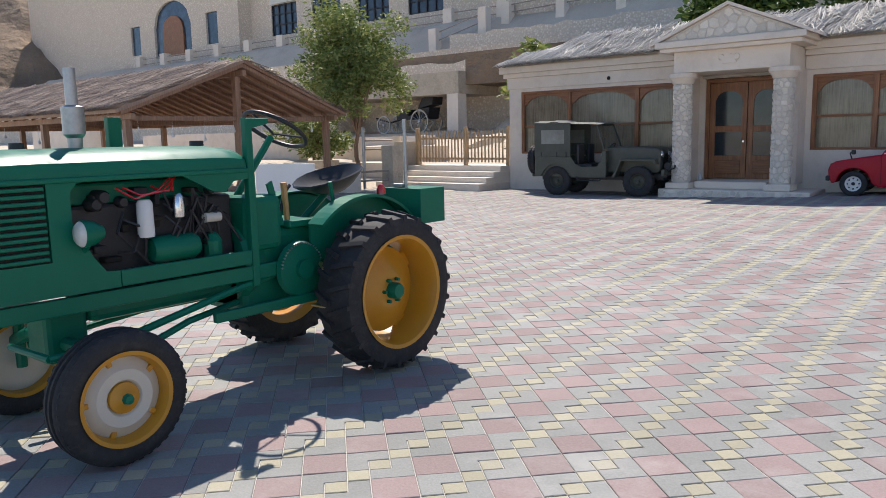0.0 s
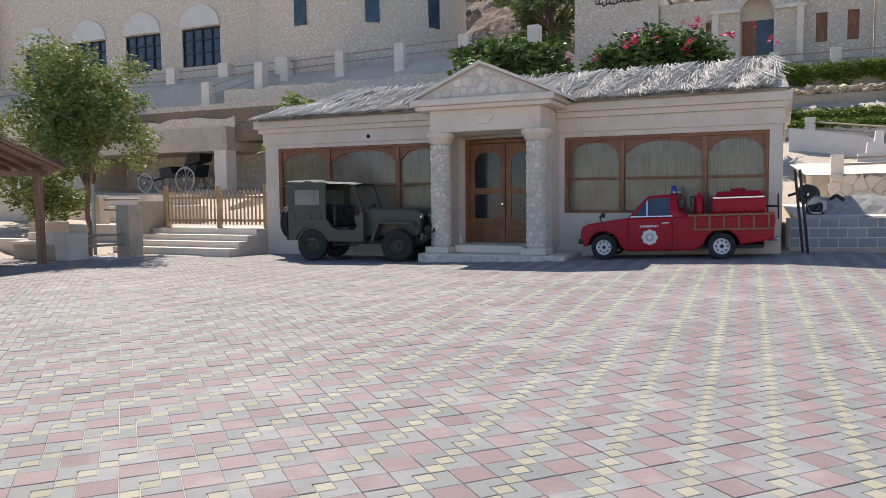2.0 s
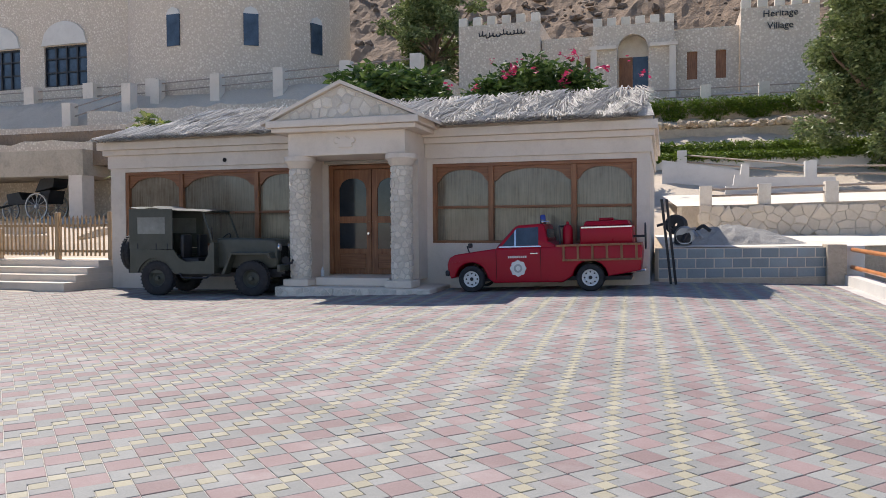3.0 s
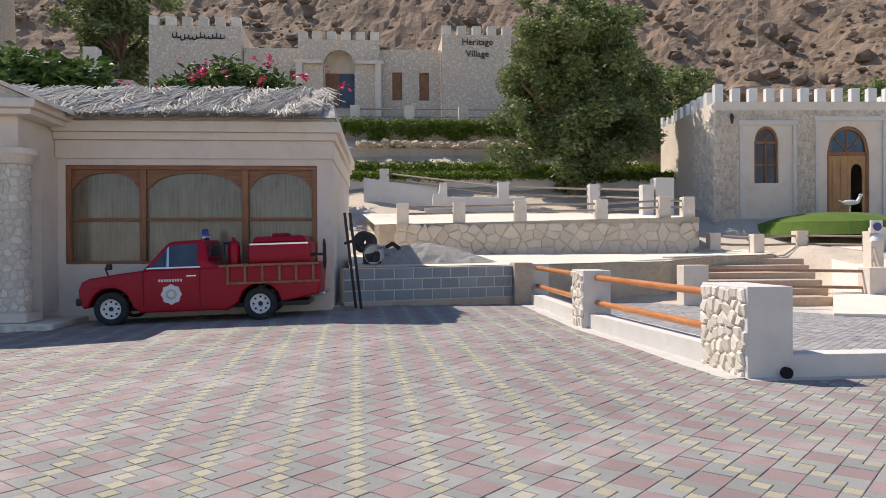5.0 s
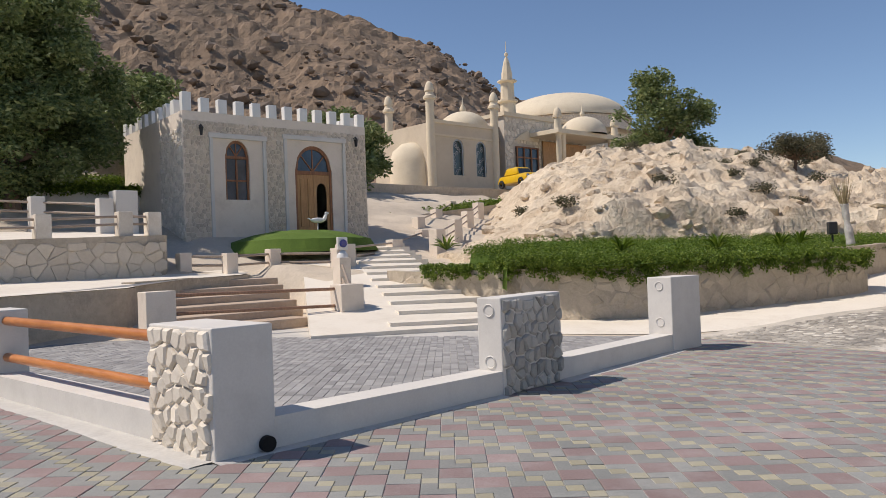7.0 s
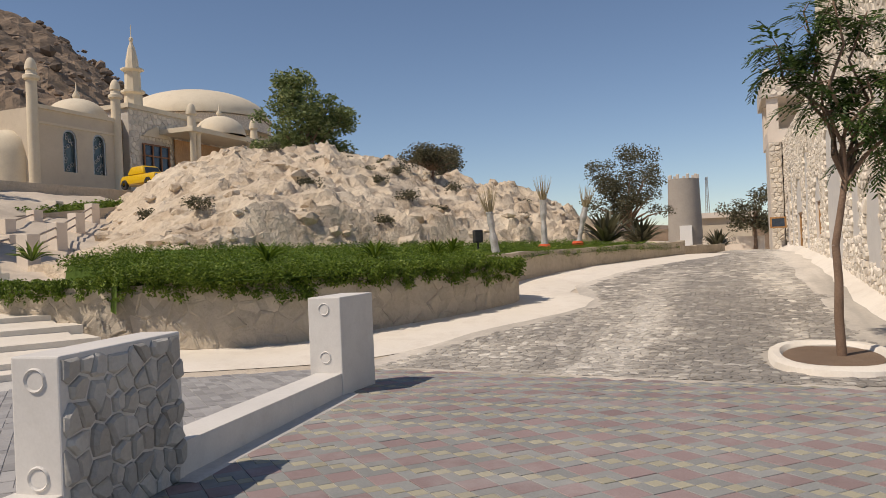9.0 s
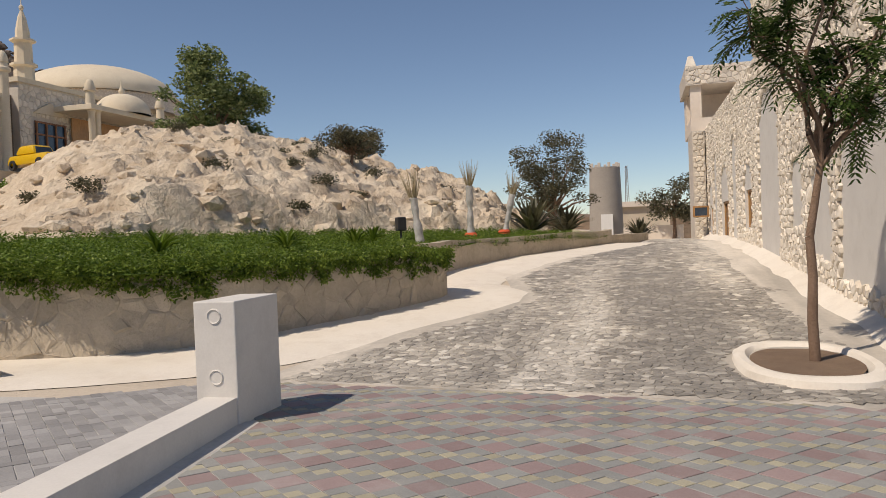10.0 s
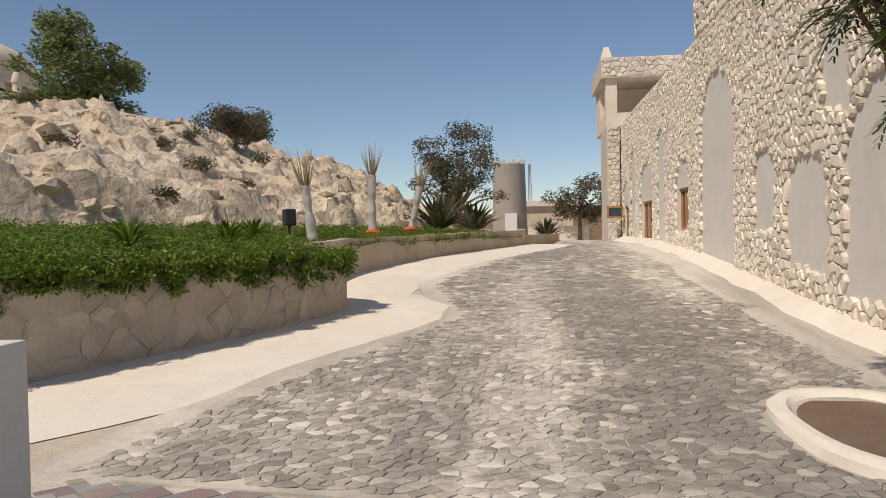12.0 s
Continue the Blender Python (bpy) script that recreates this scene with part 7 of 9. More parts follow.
bn = holder("masonry_bench", label="rendered masonry bench with rubble ends under the shed", category="bench")
part("seat_slab", mkbox(-19.2, 16.35, 0.36, -17.35, 16.9, 0.44, 0.015), M_PLASTER, bn)
part("seat_base", mkbox(-19.15, 16.42, -0.1, -17.36, 16.85, 0.358), M_WALLST, bn)
part("end_pier", mkbox(-17.345, 16.3, -0.1, -16.85, 16.95, 0.66, 0.02), M_STONE, bn)
part("back", mkbox(-19.2, 16.905, -0.1, -17.35, 17.1, 0.66, 0.015), M_PLASTER, bn)
for z in (0.3, 0.58):
    tagged(part("low_rail", tube(bmesh.new(), (-16.95, 16.96, z), (-16.55, 17.9, z), 0.035), M_RAIL), "weathered round rail between bench and pier", "rail", "low rails by the bench")
tagged(part("steel_pole", tube(bmesh.new(), (-17.35, 17.6, 0), (-17.35, 17.6, 2.0), 0.05), M_STEEL, smooth=True), "plain grey steel pole beside the shed", "pole")
tagged(part("bucket", lathe(bmesh.new(), [(0, 0), (0.14, 0), (0.17, 0.3), (0.16, 0.3), (0.13, 0.02)], 16, at=(-18.0, 17.0, -0.03)), M_WPAINT), "white plastic bucket by the low wall", "bucket")
tree("yard_tree", (-18.4, 18.3, 0.0), (-18.3, 18.3, 1.75), (-18.2, 18.3, 4.0), (2.15, 1.9, 2.15), 0.09, 100, 24000, 0.06, M_LEAF, 71, "young tree with airy yellow-green leaves and twin trunks", 0.24)
tree("corner_shrub", (-14.6, 23.5, 0.7), (-14.6, 23.5, 2.2), (-14.6, 23.5, 3.6), (1.0, 0.9, 1.3), 0.06, 24, 1500, 0.13, M_LEAF, 72, "sparse shrub with dry leaves at the corner of the shop", 0.25)
tree("shade_shrub", (-22.5, 20.0, 0.4), (-22.5, 20, 1.2), (-22.5, 20, 2.2), (2.0, 1.4, 1.5), 0.07, 36, 5000, 0.08, M_LEAF, 73, "untidy green shrub behind the shed", 0.24)
tree("shade_shrub", (-30.5, 23.0, 0.9), (-30.5, 23, 2.5), (-30.5, 23, 4.2), (1.8, 1.4, 1.5), 0.07, 30, 3600, 0.09, M_LEAF, 74, "untidy green shrub behind the shed", 0.24)

# ---- thatched shed ----
shed = holder("thatched_shed", label="open timber shed with a brown palm-thatch gable roof and hanging bulbs", category="shed")
X0, X1, YA, YR, YB, ZR, ZE = -31.0, -16.3, 8.9, 12.3, 15.7, 3.55, 2.3
for x in (-16.7, -21.0, -25.5, -30):
    for y in (YA + 0.3, YR, YB - 0.3):
        if y == YR and x not in (-16.7, -30):
            continue
        top = ZE + (ZR - ZE) * (1 - abs(y - YR) / (YB - YR)) - 0.08
        part("post", mkbox(x - 0.08, y - 0.08, -0.1, x + 0.08, y + 0.08, top, 0.01), M_SHED, shed)
for y, z in ((YA + 0.25, ZE + 0.02), (YB - 0.25, ZE + 0.02), (YR, ZR - 0.1)):
    part("beam", mkbox(X0, y - 0.06, z - 0.14, X1, y + 0.06, z, 0.01), M_SHED, shed)
for x in (-16.7, -21, -25.5, -30):
    part("tie_beam", mkbox(x - 0.05, YA + 0.2, ZE - 0.14, x + 0.05, YB - 0.2, ZE - 0.02, 0.01), M_SHED, shed)
for k in range(26):
    x = X0 + 0.1 + k * (X1 - X0 - 0.2) / 25
    for s in (-1, 1):
        yb = YR + s * (YB - YR)
        bm = bmesh.new()
        hexa(bm, [(x - 0.035, yb, ZE - 0.02), (x + 0.035, yb, ZE - 0.02), (x + 0.035, YR, ZR - 0.02), (x - 0.035, YR, ZR - 0.02), (x - 0.035, yb, ZE + 0.07), (x + 0.035, yb, ZE + 0.07), (x + 0.035, YR, ZR + 0.07), (x - 0.035, YR, ZR + 0.07)])
        bmesh.ops.recalc_face_normals(bm, faces=bm.faces)
        part("rafter", bm, M_SHED, shed)
for s in (-1, 1):
    yb = YR + s * (YB - YR + 0.15)
    bm = bmesh.new()
    hexa(bm, [(X0, yb, ZE + 0.02), (X1, yb, ZE + 0.02), (X1, YR, ZR + 0.08), (X0, YR, ZR + 0.08), (X0, yb, ZE + 0.1), (X1, yb, ZE + 0.1), (X1, YR, ZR + 0.16), (X0, YR, ZR + 0.16)])
    bmesh.ops.recalc_face_normals(bm, faces=bm.faces)
    part("roof_boarding", bm, wood("roof_lining", (0.3, 0.19, 0.13), (0.44, 0.3, 0.22)) if s < 0 else shed.children[-1].data.materials[0], shed)
thatch("thatch", [((X0, YR, ZR + 0.15), (X1 - X0 + 0.05, 0, 0), (0, -(YR - YA) - 0.3, -(ZR - ZE) - 0.06)), ((X0, YR, ZR + 0.15), (X1 - X0 + 0.05, 0, 0), (0, YB - YR + 0.25, -(ZR - ZE) - 0.06))], M_THATCHB, "", 8, 170, 0.5, 0.09, shed)
for k in range(12):
    b = tagged(part("hanging_bulb", lathe(bmesh.new(), [(0, 0), (0.03, 0.01), (0.045, 0.05), (0.02, 0.1), (0.015, 0.16), (0.004, 0.17), (0.004, 0.3 + 0.1 * (k % 3)), (0, 0.3 + 0.1 * (k % 3))], 10, at=(-16.75 if k < 7 else -17 - 2.2 * (k - 6), YA + 0.6 + k * 0.9 if k < 7 else YA + 0.3, ZE - 0.45 - 0.1 * (k % 3))), M_WPAINT), "bare white bulb hanging from the shed beam", "bulb", "bulbs of the shed")

# ---- mosque ----
mq = holder("mosque", pose(0, 0, 0.6), label="beige mosque with cream domes, stone front and slender minaret", category="mosque")
bm = bmesh.new()
panel(bm, 41.6, 49.0, 6.2, 11.3, 52, 52.4, [(44.0, 45.2, 7.3, 9.6, 0.6), (46.6, 47.8, 7.3, 9.6, 0.6)])
part("wall", bm, M_MOSQUE, mq)
part("wall", mkbox(41.6, 52.401, 6.2, 42, 59, 11.3), M_MOSQUE, mq)
part("wall", mkbox(48.6, 52.401, 6.2, 49, 59, 11.3), M_MOSQUE, mq)
part("roof_slab", mkbox(42.0, 52.4, 10.9, 48.6, 59, 11.2), M_MOSQUE, mq)
part("string_course", mkbox(41.5, 51.9, 9.9 + 0.4, 49.05, 51.998, 10.45), M_DOME, mq)
part("parapet", mkbox(41.5, 51.85, 11.3, 49.1, 52.3, 11.55), M_DOME, mq)
part("apse", lathe(bmesh.new(), [(1.9, 5.5), (1.9, 8.4), (1.6, 9.3), (0.9, 9.9), (0, 10.1)], 24, at=(41.9, 54.5, 0)), M_DOME, mq, smooth=True)
for l in (44.0, 46.6):
    part("window_pane", mkbox(l, 52.25, 7.3, l + 1.2, 52.27, 10.2), M_TEAL, mq, "patterned teal pane")
    bm = arch_frame(bmesh.new(), l, l + 1.2, 7.3, 9.6, 0.6, 0.12, 52.05, 52.2)
    rg = random.Random(int(l))
    for k in range(14):
        x, z = l + rg.uniform(0.2, 1.0), 7.5 + k * 0.18
        lathe(bm, [(0.1, -0.02), (0.15, 0), (0.1, 0.02)], 8, "Y", (x, 52.18, z))
    part("window_tracery", bm, M_STEEL, mq)


def dome_profile(r, h, z, n=10):
    return [(r * math.cos(math.pi / 2 * i / n), z + h * math.sin(math.pi / 2 * i / n)) for i in range(n + 1)]


def finial(x, y, z, s, parent):
    part("finial", lathe(bmesh.new(), [(0.12 * s, z), (0.3 * s, z + 0.25 * s), (0.3 * s, z + 0.45 * s), (0.08 * s, z + 0.8 * s), (0.03 * s, z + 1.5 * s), (0, z + 1.5 * s)], 12, at=(x, y, 0)), M_DOME, parent, smooth=True)


part("dome", lathe(bmesh.new(), [(2.3, 11.3)] + dome_profile(2.2, 1.7, 11.5), 32, at=(48.0, 54.8, 0)), M_DOME, mq, smooth=True)
finial(48.0, 54.8, 13.1, 0.9, mq)
for x, y in ((41.7, 52.0), (48.9, 52.0), (42.4, 58)):
    part("corner_turret", lathe(bmesh.new(), [(0.36, 6.2), (0.34, 13.0), (0.5, 13.1), (0.5, 13.3), (0.36, 13.4), (0.3, 13.7)] + dome_profile(0.38, 0.8, 13.7, 5), 14, at=(x, y, 0)), M_DOME, mq, smooth=True)
main = part("wall", mkbox(51.2, 53, 6.5, 74, 68, 12.9), M_MORTAR, mq)
stone_facing(main, lambda u, v, o: (u, 53 - o, v), 51.2, 74, 6.8, 12.8, 0.45, 0.42, 0.04, 0.07, M_STONE, 91, keep=lambda u, v: not (52.3 < u < 55.6 and v < 10.4))
part("parapet", mkbox(51.0, 52.8, 12.9, 74.2, 68.2, 13.25), M_DOME, mq)
part("side_pillar", mkbox(49.1, 53.6, 6.5, 51.19, 60, 12), M_HILL, mq)
part("window_pane", mkbox(52.5, 52.88, 7.6, 55.4, 52.93, 10.2), M_PANE, mq)
bm = bmesh.new()
for k in range(4):
    box(bm, 52.5 + k * 0.94, 52.75, 7.6, 52.62 + k * 0.94, 52.86, 10.2)
for z in (7.55, 9.3, 10.2):
    box(bm, 52.4, 52.77, z, 55.5, 52.84, z + 0.12)
part("window_frame", bm, M_WOOD, mq)
part("pediment", prism(bmesh.new(), [(52.4, 10.9), (55.6, 10.9), (55.0, 11.3), (54.0, 11.8), (53.0, 11.3)], 52.8, 52.95), M_DOME, mq)
part("dome_drum", lathe(bmesh.new(), [(7.1, 12.9), (7.0, 14.2), (6.85, 14.3)], 56, at=(66.3, 58.5, 0)), M_MUSEUM, mq, smooth=True)
part("dome", lathe(bmesh.new(), [(7.2, 14.25), (7.2, 14.4)] + dome_profile(6.9, 3.0, 14.4, 14), 56, at=(66.3, 58.5, 0)), M_DOME, mq, smooth=True)
# minaret
prof = [(1.0, 6.5), (1.0, 13.6), (1.35, 13.8), (1.35, 14.05), (0.9, 14.1), (0.85, 15.7), (1.15, 15.85), (1.15, 16.05), (0.78, 16.1), (0.74, 17.8), (1.1, 17.95), (1.1, 18.1), (0.62, 18.2), (0.6, 18.8), (0.35, 20.0), (0.12, 20.6), (0.2, 20.75), (0.2, 20.95), (0.04, 21.1), (0.03, 22.2), (0, 22.2)]
prof = [(r * 0.82, 6.5 + (z - 6.5) * 0.88) for r, z in prof]
part("minaret", lathe(bmesh.new(), prof, 8, at=(54.0, 55, 0)), M_DOME, mq)
# porch
for x in (54.9, 55.5, 62.6, 63.1):
    part("porch_column", lathe(bmesh.new(), [(0.28, 7.2), (0.24, 7.6), (0.24, 11.0), (0.34, 11.2)], 14, at=(x, 50, 0)), M_DOME, mq, smooth=True)
part("porch_slab", mkbox(54.3, 49.5, 11.2, 63.6, 52.9, 11.6, 0.03), M_DOME, mq)
part("porch_back", mkbox(56, 52.7, 7.2, 62.5, 52.8, 11.0), M_OAK, mq, "orange-brown wooden porch doors")
part("porch_dome", lathe(bmesh.new(), dome_profile(2.2, 1.75, 11.6), 32, at=(59.9, 51.1, 0)), M_DOME, mq, smooth=True)
finial(59.9, 51.1, 13.3, 0.8, mq)
for x in (54.7, 63.2):
    part("porch_turret", lathe(bmesh.new(), [(0.34, 11.6), (0.3, 12.5), (0.42, 12.6), (0.42, 12.8)] + dome_profile(0.36, 0.7, 12.8, 5), 12, at=(x, 49.9, 0)), M_DOME, mq, smooth=True)
tagged(part("mosque_wall", mkbox(30, 46.2, 3.5, 46, 46.7, 6.2, 0.02), M_WALLST), "low stone wall before the mosque", "wall", kind="structure")
rg = random.Random(17)
cs, rs = [], []
for _ in range(500):
    t = rg.random()
    cs.append((27.5 + 9.5 * t + rg.uniform(-0.5, 0.5), 39.6 - 1.2 * t + rg.random() * 2.5, 3.6 + 1.1 * t + rg.uniform(-0.4, 0.15)))
    rs.append(rg.uniform(0.2, 0.35))
v, f = leaf_cloud(cs, rs, 14000, 0.07, 18, 0.4)
tagged(cloud_object("upper_hedge", v, f, M_HEDGE), "clipped green hedge bank below the mosque", "hedge")
tagged(part("hedge_wall", wall_along(bmesh.new(), [(27.2, 39.3), (32, 38.7), (37.2, 38.1)], lambda x, y: 2, lambda x, y: 3.5 + 0.11 * (x - 27), 3.0), M_WALLST), "rendered wall under the upper hedge bank", "wall", kind="structure")
taxi = holder("yellow_taxi", pose(44.6, 45.5, 6.3, 0, 0, -15), label="old round-nosed yellow taxi parked before the mosque", category="car")
part("body", box(bmesh.new(), -0.85, -2.0, 0.3, 0.85, 2.0, 0.95, 0.2, 0.08, 0.15), M_TAXI, taxi, smooth=True)
part("cabin", box(bmesh.new(), -0.72, -0.7, 0.93, 0.72, 1.3, 1.5, 0.15, 0.12, 0.35), M_TAXI, taxi, smooth=True)
part("windscreen", hexa(bm := bmesh.new(), [(-0.55, -0.66, 0.98), (0.55, -0.66, 0.98), (0.55, -0.6, 0.98), (-0.55, -0.6, 0.98), (-0.48, -0.47, 1.38), (0.48, -0.47, 1.38), (0.48, -0.4, 1.38), (-0.48, -0.4, 1.38)]) and bm, M_PANE, taxi)
for x in (-0.8, 0.8):
    for y in (-1.3, 1.3):
        part("tyre", lathe(bmesh.new(), [(0.15, -0.09), (0.3, -0.1), (0.33, 0), (0.3, 0.1), (0.15, 0.09)], 18, "X", (x, y, 0.33)), M_TYRE, taxi)
for x in (-0.6, 0.6):
    part("headlight", lathe(bmesh.new(), [(0, -0.04), (0.1, -0.02), (0.12, 0.05)], 12, "Y", (x, -1.93, 0.72)), M_CHROME, taxi)

# ---- vehicles: shared builders ----
def soft_prism(poly, d0, d1, axis="Y", bevel=0.03, seg=2):
    """An outline pushed along an axis with its two rims rounded."""
    bm = prism(bmesh.new(), poly, d0, d1, axis)
    k = {"X": 0, "Y": 1, "Z": 2}[axis]
    rim = [e for e in bm.edges if abs(e.verts[0].co[k] - e.verts[1].co[k]) < 1e-6]
    if bevel:
        bmesh.ops.bevel(bm, geom=rim, offset=bevel, segments=seg, affect="EDGES", profile=0.6, clamp_overlap=True)
    return bm


def arc(cx, cz, r, a0, a1, n=10):
    return [(cx + r * math.cos(radians(a0 + (a1 - a0) * i / n)), cz + r * math.sin(radians(a0 + (a1 - a0) * i / n))) for i in range(n + 1)]


def car_tyre(r, w, rim, n=40):
    """Tyre section turned round the x axis."""
    return lathe(bmesh.new(), [(rim, -w * 0.42), (rim + 0.02, -w * 0.5), (r * 0.86, -w * 0.52), (r * 0.95, -w * 0.46), (r, -w * 0.34), (r, -w * 0.1), (r - 0.012, -w * 0.08), (r - 0.012, w * 0.08), (r, w * 0.1), (r, w * 0.34), (r * 0.95, w * 0.46), (r * 0.86, w * 0.52), (rim + 0.02, w * 0.5), (rim, w * 0.42)], n, "X")


def child(ob, m, parent):
    ob.matrix_local = m
    ob.parent = parent
    return ob


# ---- green tractor ----
tr = holder("tractor", pose(-3.97, 2.83, 0.0) @ Matrix.Scale(1.065, 4), label="vintage dark green tractor with yellow wheels and exposed engine", category="tractor")


def tpart(name, bm, material, label="", smooth=False, parent=None):
    ob = part(name, bm, material, None, label, None, smooth)
    ob.parent = parent or tr
    return ob


# hood: a top shell and two side plates with a big cut-out for the engine
bm = bmesh.new()
rows = []
for y, w, zt in ((-1.72, 0.2, 1.44), (-1.68, 0.25, 1.475), (-1.55, 0.285, 1.5), (-1.2, 0.3, 1.51), (-0.6, 0.3, 1.51), (-0.1, 0.295, 1.505), (0.02, 0.285, 1.49), (0.08, 0.22, 1.46), (0.1, 0.1, 1.42)):
    n = 14
    rows.append([bm.verts.new((w * max(-1, min(1, 1.08 * math.cos(math.pi * i / n))), y, max(zt - 0.15, 1.34) + (zt - max(zt - 0.15, 1.34)) * math.sin(math.pi * i / n) ** 0.75)) for i in range(n + 1)])
for p, q in zip(rows, rows[1:]):
    for i in range(len(p) - 1):
        bm.faces.new((p[i], p[i + 1], q[i + 1], q[i]))
bm.faces.new(rows[0])
tpart("hood_top", bm, M_GREEN, smooth=True)
for s in (-1, 1):
    x0, x1 = (0.275, 0.3) if s > 0 else (-0.3, -0.275)
    bm = bmesh.new()
    # front cheek, lower strip, upper strip and rear strip round the cut-out
    prism(bm, [(-1.13, 0.8), (-0.8, 0.8), (-0.8, 0.885), (-0.87, 0.89), (-0.93, 0.97), (-1.02, 1.15), (-1.02, 1.3), (-0.985, 1.34), (-0.9, 1.352), (-0.9, 1.37), (-1.13, 1.37)], x0, x1, "X")
    tpart("side_cheek", bm, M_GREEN)
    bm = bmesh.new()
    prism(bm, [(-0.895, 1.353), (-0.4, 1.345), (-0.22, 1.25), (-0.14, 1.24), (-0.08, 1.3), (0.02, 1.31), (0.02, 1.37), (-0.895, 1.37)], x0, x1, "X")
    tpart("side_strip", bm, M_GREEN)
    tpart("side_sill", mkbox(x0, -0.795, 0.8, x1, 0.02, 0.885, 0.006), M_GREEN)
    bm = prism(bmesh.new(), [(-1.72, 0.8), (-1.13, 0.8), (-1.13, 0.97), (-1.72, 0.97)], x0, x1, "X")
    tpart("grille_surround", bm, M_GREEN)
    tpart("grille_surround", prism(bmesh.new(), [(-1.72, 1.345), (-1.13, 1.345), (-1.13, 1.37), (-1.72, 1.37)], x0, x1, "X"), M_GREEN)
    for k in range(11):
        z = 0.98 + k * 0.0335
        tpart("louvre", mkbox(x0 - 0.004, -1.68, z, x1 + 0.006, -1.14, z + 0.019, 0.004), M_GREEN)
    tpart("louvre_backing", mkbox(x0 + 0.001 if s > 0 else x0 + 0.012, -1.7, 0.971, x1 - 0.012 if s > 0 else x1 - 0.001, -1.135, 1.344), M_DARK)
for s in (-1, 1):
    tpart("hood_bead", mkbox(min(s * 0.27, s * 0.318), -1.7, 1.345, max(s * 0.27, s * 0.312), 0.02, 1.372, 0.008), M_GREEN)
tpart("nose_plate", mkbox(-0.24, -1.74, 0.78, 0.24, -1.7, 1.38, 0.02), M_GREEN)
# engine
tpart("engine_block", box(bmesh.new(), -0.16, -1.0, 0.75, 0.15, 0.0, 1.22, 0.02), M_BLACK, "black cast engine block")
tpart("cylinder_head", box(bmesh.new(), -0.14, -0.98, 1.22, 0.14, -0.1, 1.33, 0.015), M_GREEN)
for y, z, r, h, mt in ((-0.6, 1.03, 0.042, 0.2, M_WPAINT), (-0.4, 1.12, 0.036, 0.13, M_CHROME)):
    tpart("filter_can", lathe(bmesh.new(), [(0, z), (r, z), (r * 1.06, z + 0.01), (r, z + h - 0.02), (r * 0.7, z + h), (0, z + h)], 16, at=(0.225, y, 0)), mt, "bright metal filter canister", True)
tpart("generator", lathe(bmesh.new(), [(0, -0.14), (0.06, -0.14), (0.075, -0.11), (0.075, 0.11), (0.06, 0.14), (0, 0.14)], 18, "Y", (0.2, -0.43, 0.95)), M_GREEN, smooth=True)
tpart("starter_cap", lathe(bmesh.new(), [(0, -0.05), (0.028, -0.05), (0.028, 0.05), (0, 0.05)], 12, "Y", (0.24, -0.2, 1.1)), M_CREAM, smooth=True)
tpart("fuel_pump", lathe(bmesh.new(), [(0, 0.86), (0.05, 0.86), (0.055, 0.96), (0.03, 1.0), (0, 1.02)], 12, at=(0.2, -0.18, 0)), M_GREEN)
rg = random.Random(77)
for k in range(26):
    y0, z0, sy, sz, dx = rg.uniform(-0.92, -0.08), rg.uniform(0.92, 1.28), rg.uniform(0.03, 0.1), rg.uniform(0.02, 0.06), rg.uniform(0.18, 0.24)
    if k % 3:
        tpart("engine_fitting", box(bmesh.new(), 0.1, y0 - sy / 2, z0 - sz / 2, dx, y0 + sy / 2, z0 + sz / 2, 0.008), (M_BLACK, M_DARK, M_TYRE)[k % 3])
    else:
        tpart("engine_fitting", lathe(bmesh.new(), [(0, dx), (sz * 0.5, dx), (sz * 0.7, dx - 0.02), (sz * 0.7, 0.1)], 12, "X", (0, y0, z0)), M_BLACK, "", True)
for k in range(14):
    y0 = rg.uniform(-0.75, -0.15)
    p = [(0.19, y0, rg.uniform(0.95, 1.28)), (0.25, y0 + rg.uniform(-0.1, 0.1), rg.uniform(0.95, 1.28)), (0.2, y0 + rg.uniform(-0.25, 0.25), rg.uniform(0.85, 1.15))]
    tpart("fuel_line", pipe(bmesh.new(), p, 0.008, 5), M_BLACK)
for k, (ya, yb) in enumerate(((-0.62, -0.36), (-0.58, -0.33), (-0.42, -0.34), (-0.3, -0.36))):
    p = [(0.2, ya - 0.12, 1.3), (0.245, ya * 0.7 + yb * 0.3 - 0.12, 1.24 + 0.015 * k), (0.25, ya * 0.3 + yb * 0.7 - 0.1, 1.27), (0.2, yb - 0.06, 1.34)]
    tpart("ignition_lead", pipe(bmesh.new(), p, 0.006, 5), M_REDLENS, "red ignition lead")
# frame rails, gearbox and links
for s in (-1, 1):
    tpart("frame_rail", mkbox(s * 0.26 - 0.02, -1.5, 0.7, s * 0.26 + 0.02, 0.5, 0.785, 0.006), M_GREEN)
    tpart("tie_bar", pipe(bmesh.new(), [(s * 0.3, -0.95, 0.5), (s * 0.27, -0.1, 0.66), (s * 0.22, 0.25, 0.7)], 0.022), M_GREEN)
    tpart("radius_rod", pipe(bmesh.new(), [(s * 0.42, -1.0, 0.42), (s * 0.25, -0.4, 0.53), (s * 0.12, 0.1, 0.56)], 0.02), M_GREEN)
tpart("gearbox", box(bmesh.new(), -0.2, 0.0, 0.48, 0.2, 0.95, 0.98, 0.05), M_GREEN)
tpart("oil_pan", box(bmesh.new(), -0.14, -0.9, 0.6, 0.14, 0.0, 0.76, 0.04), M_GREEN)
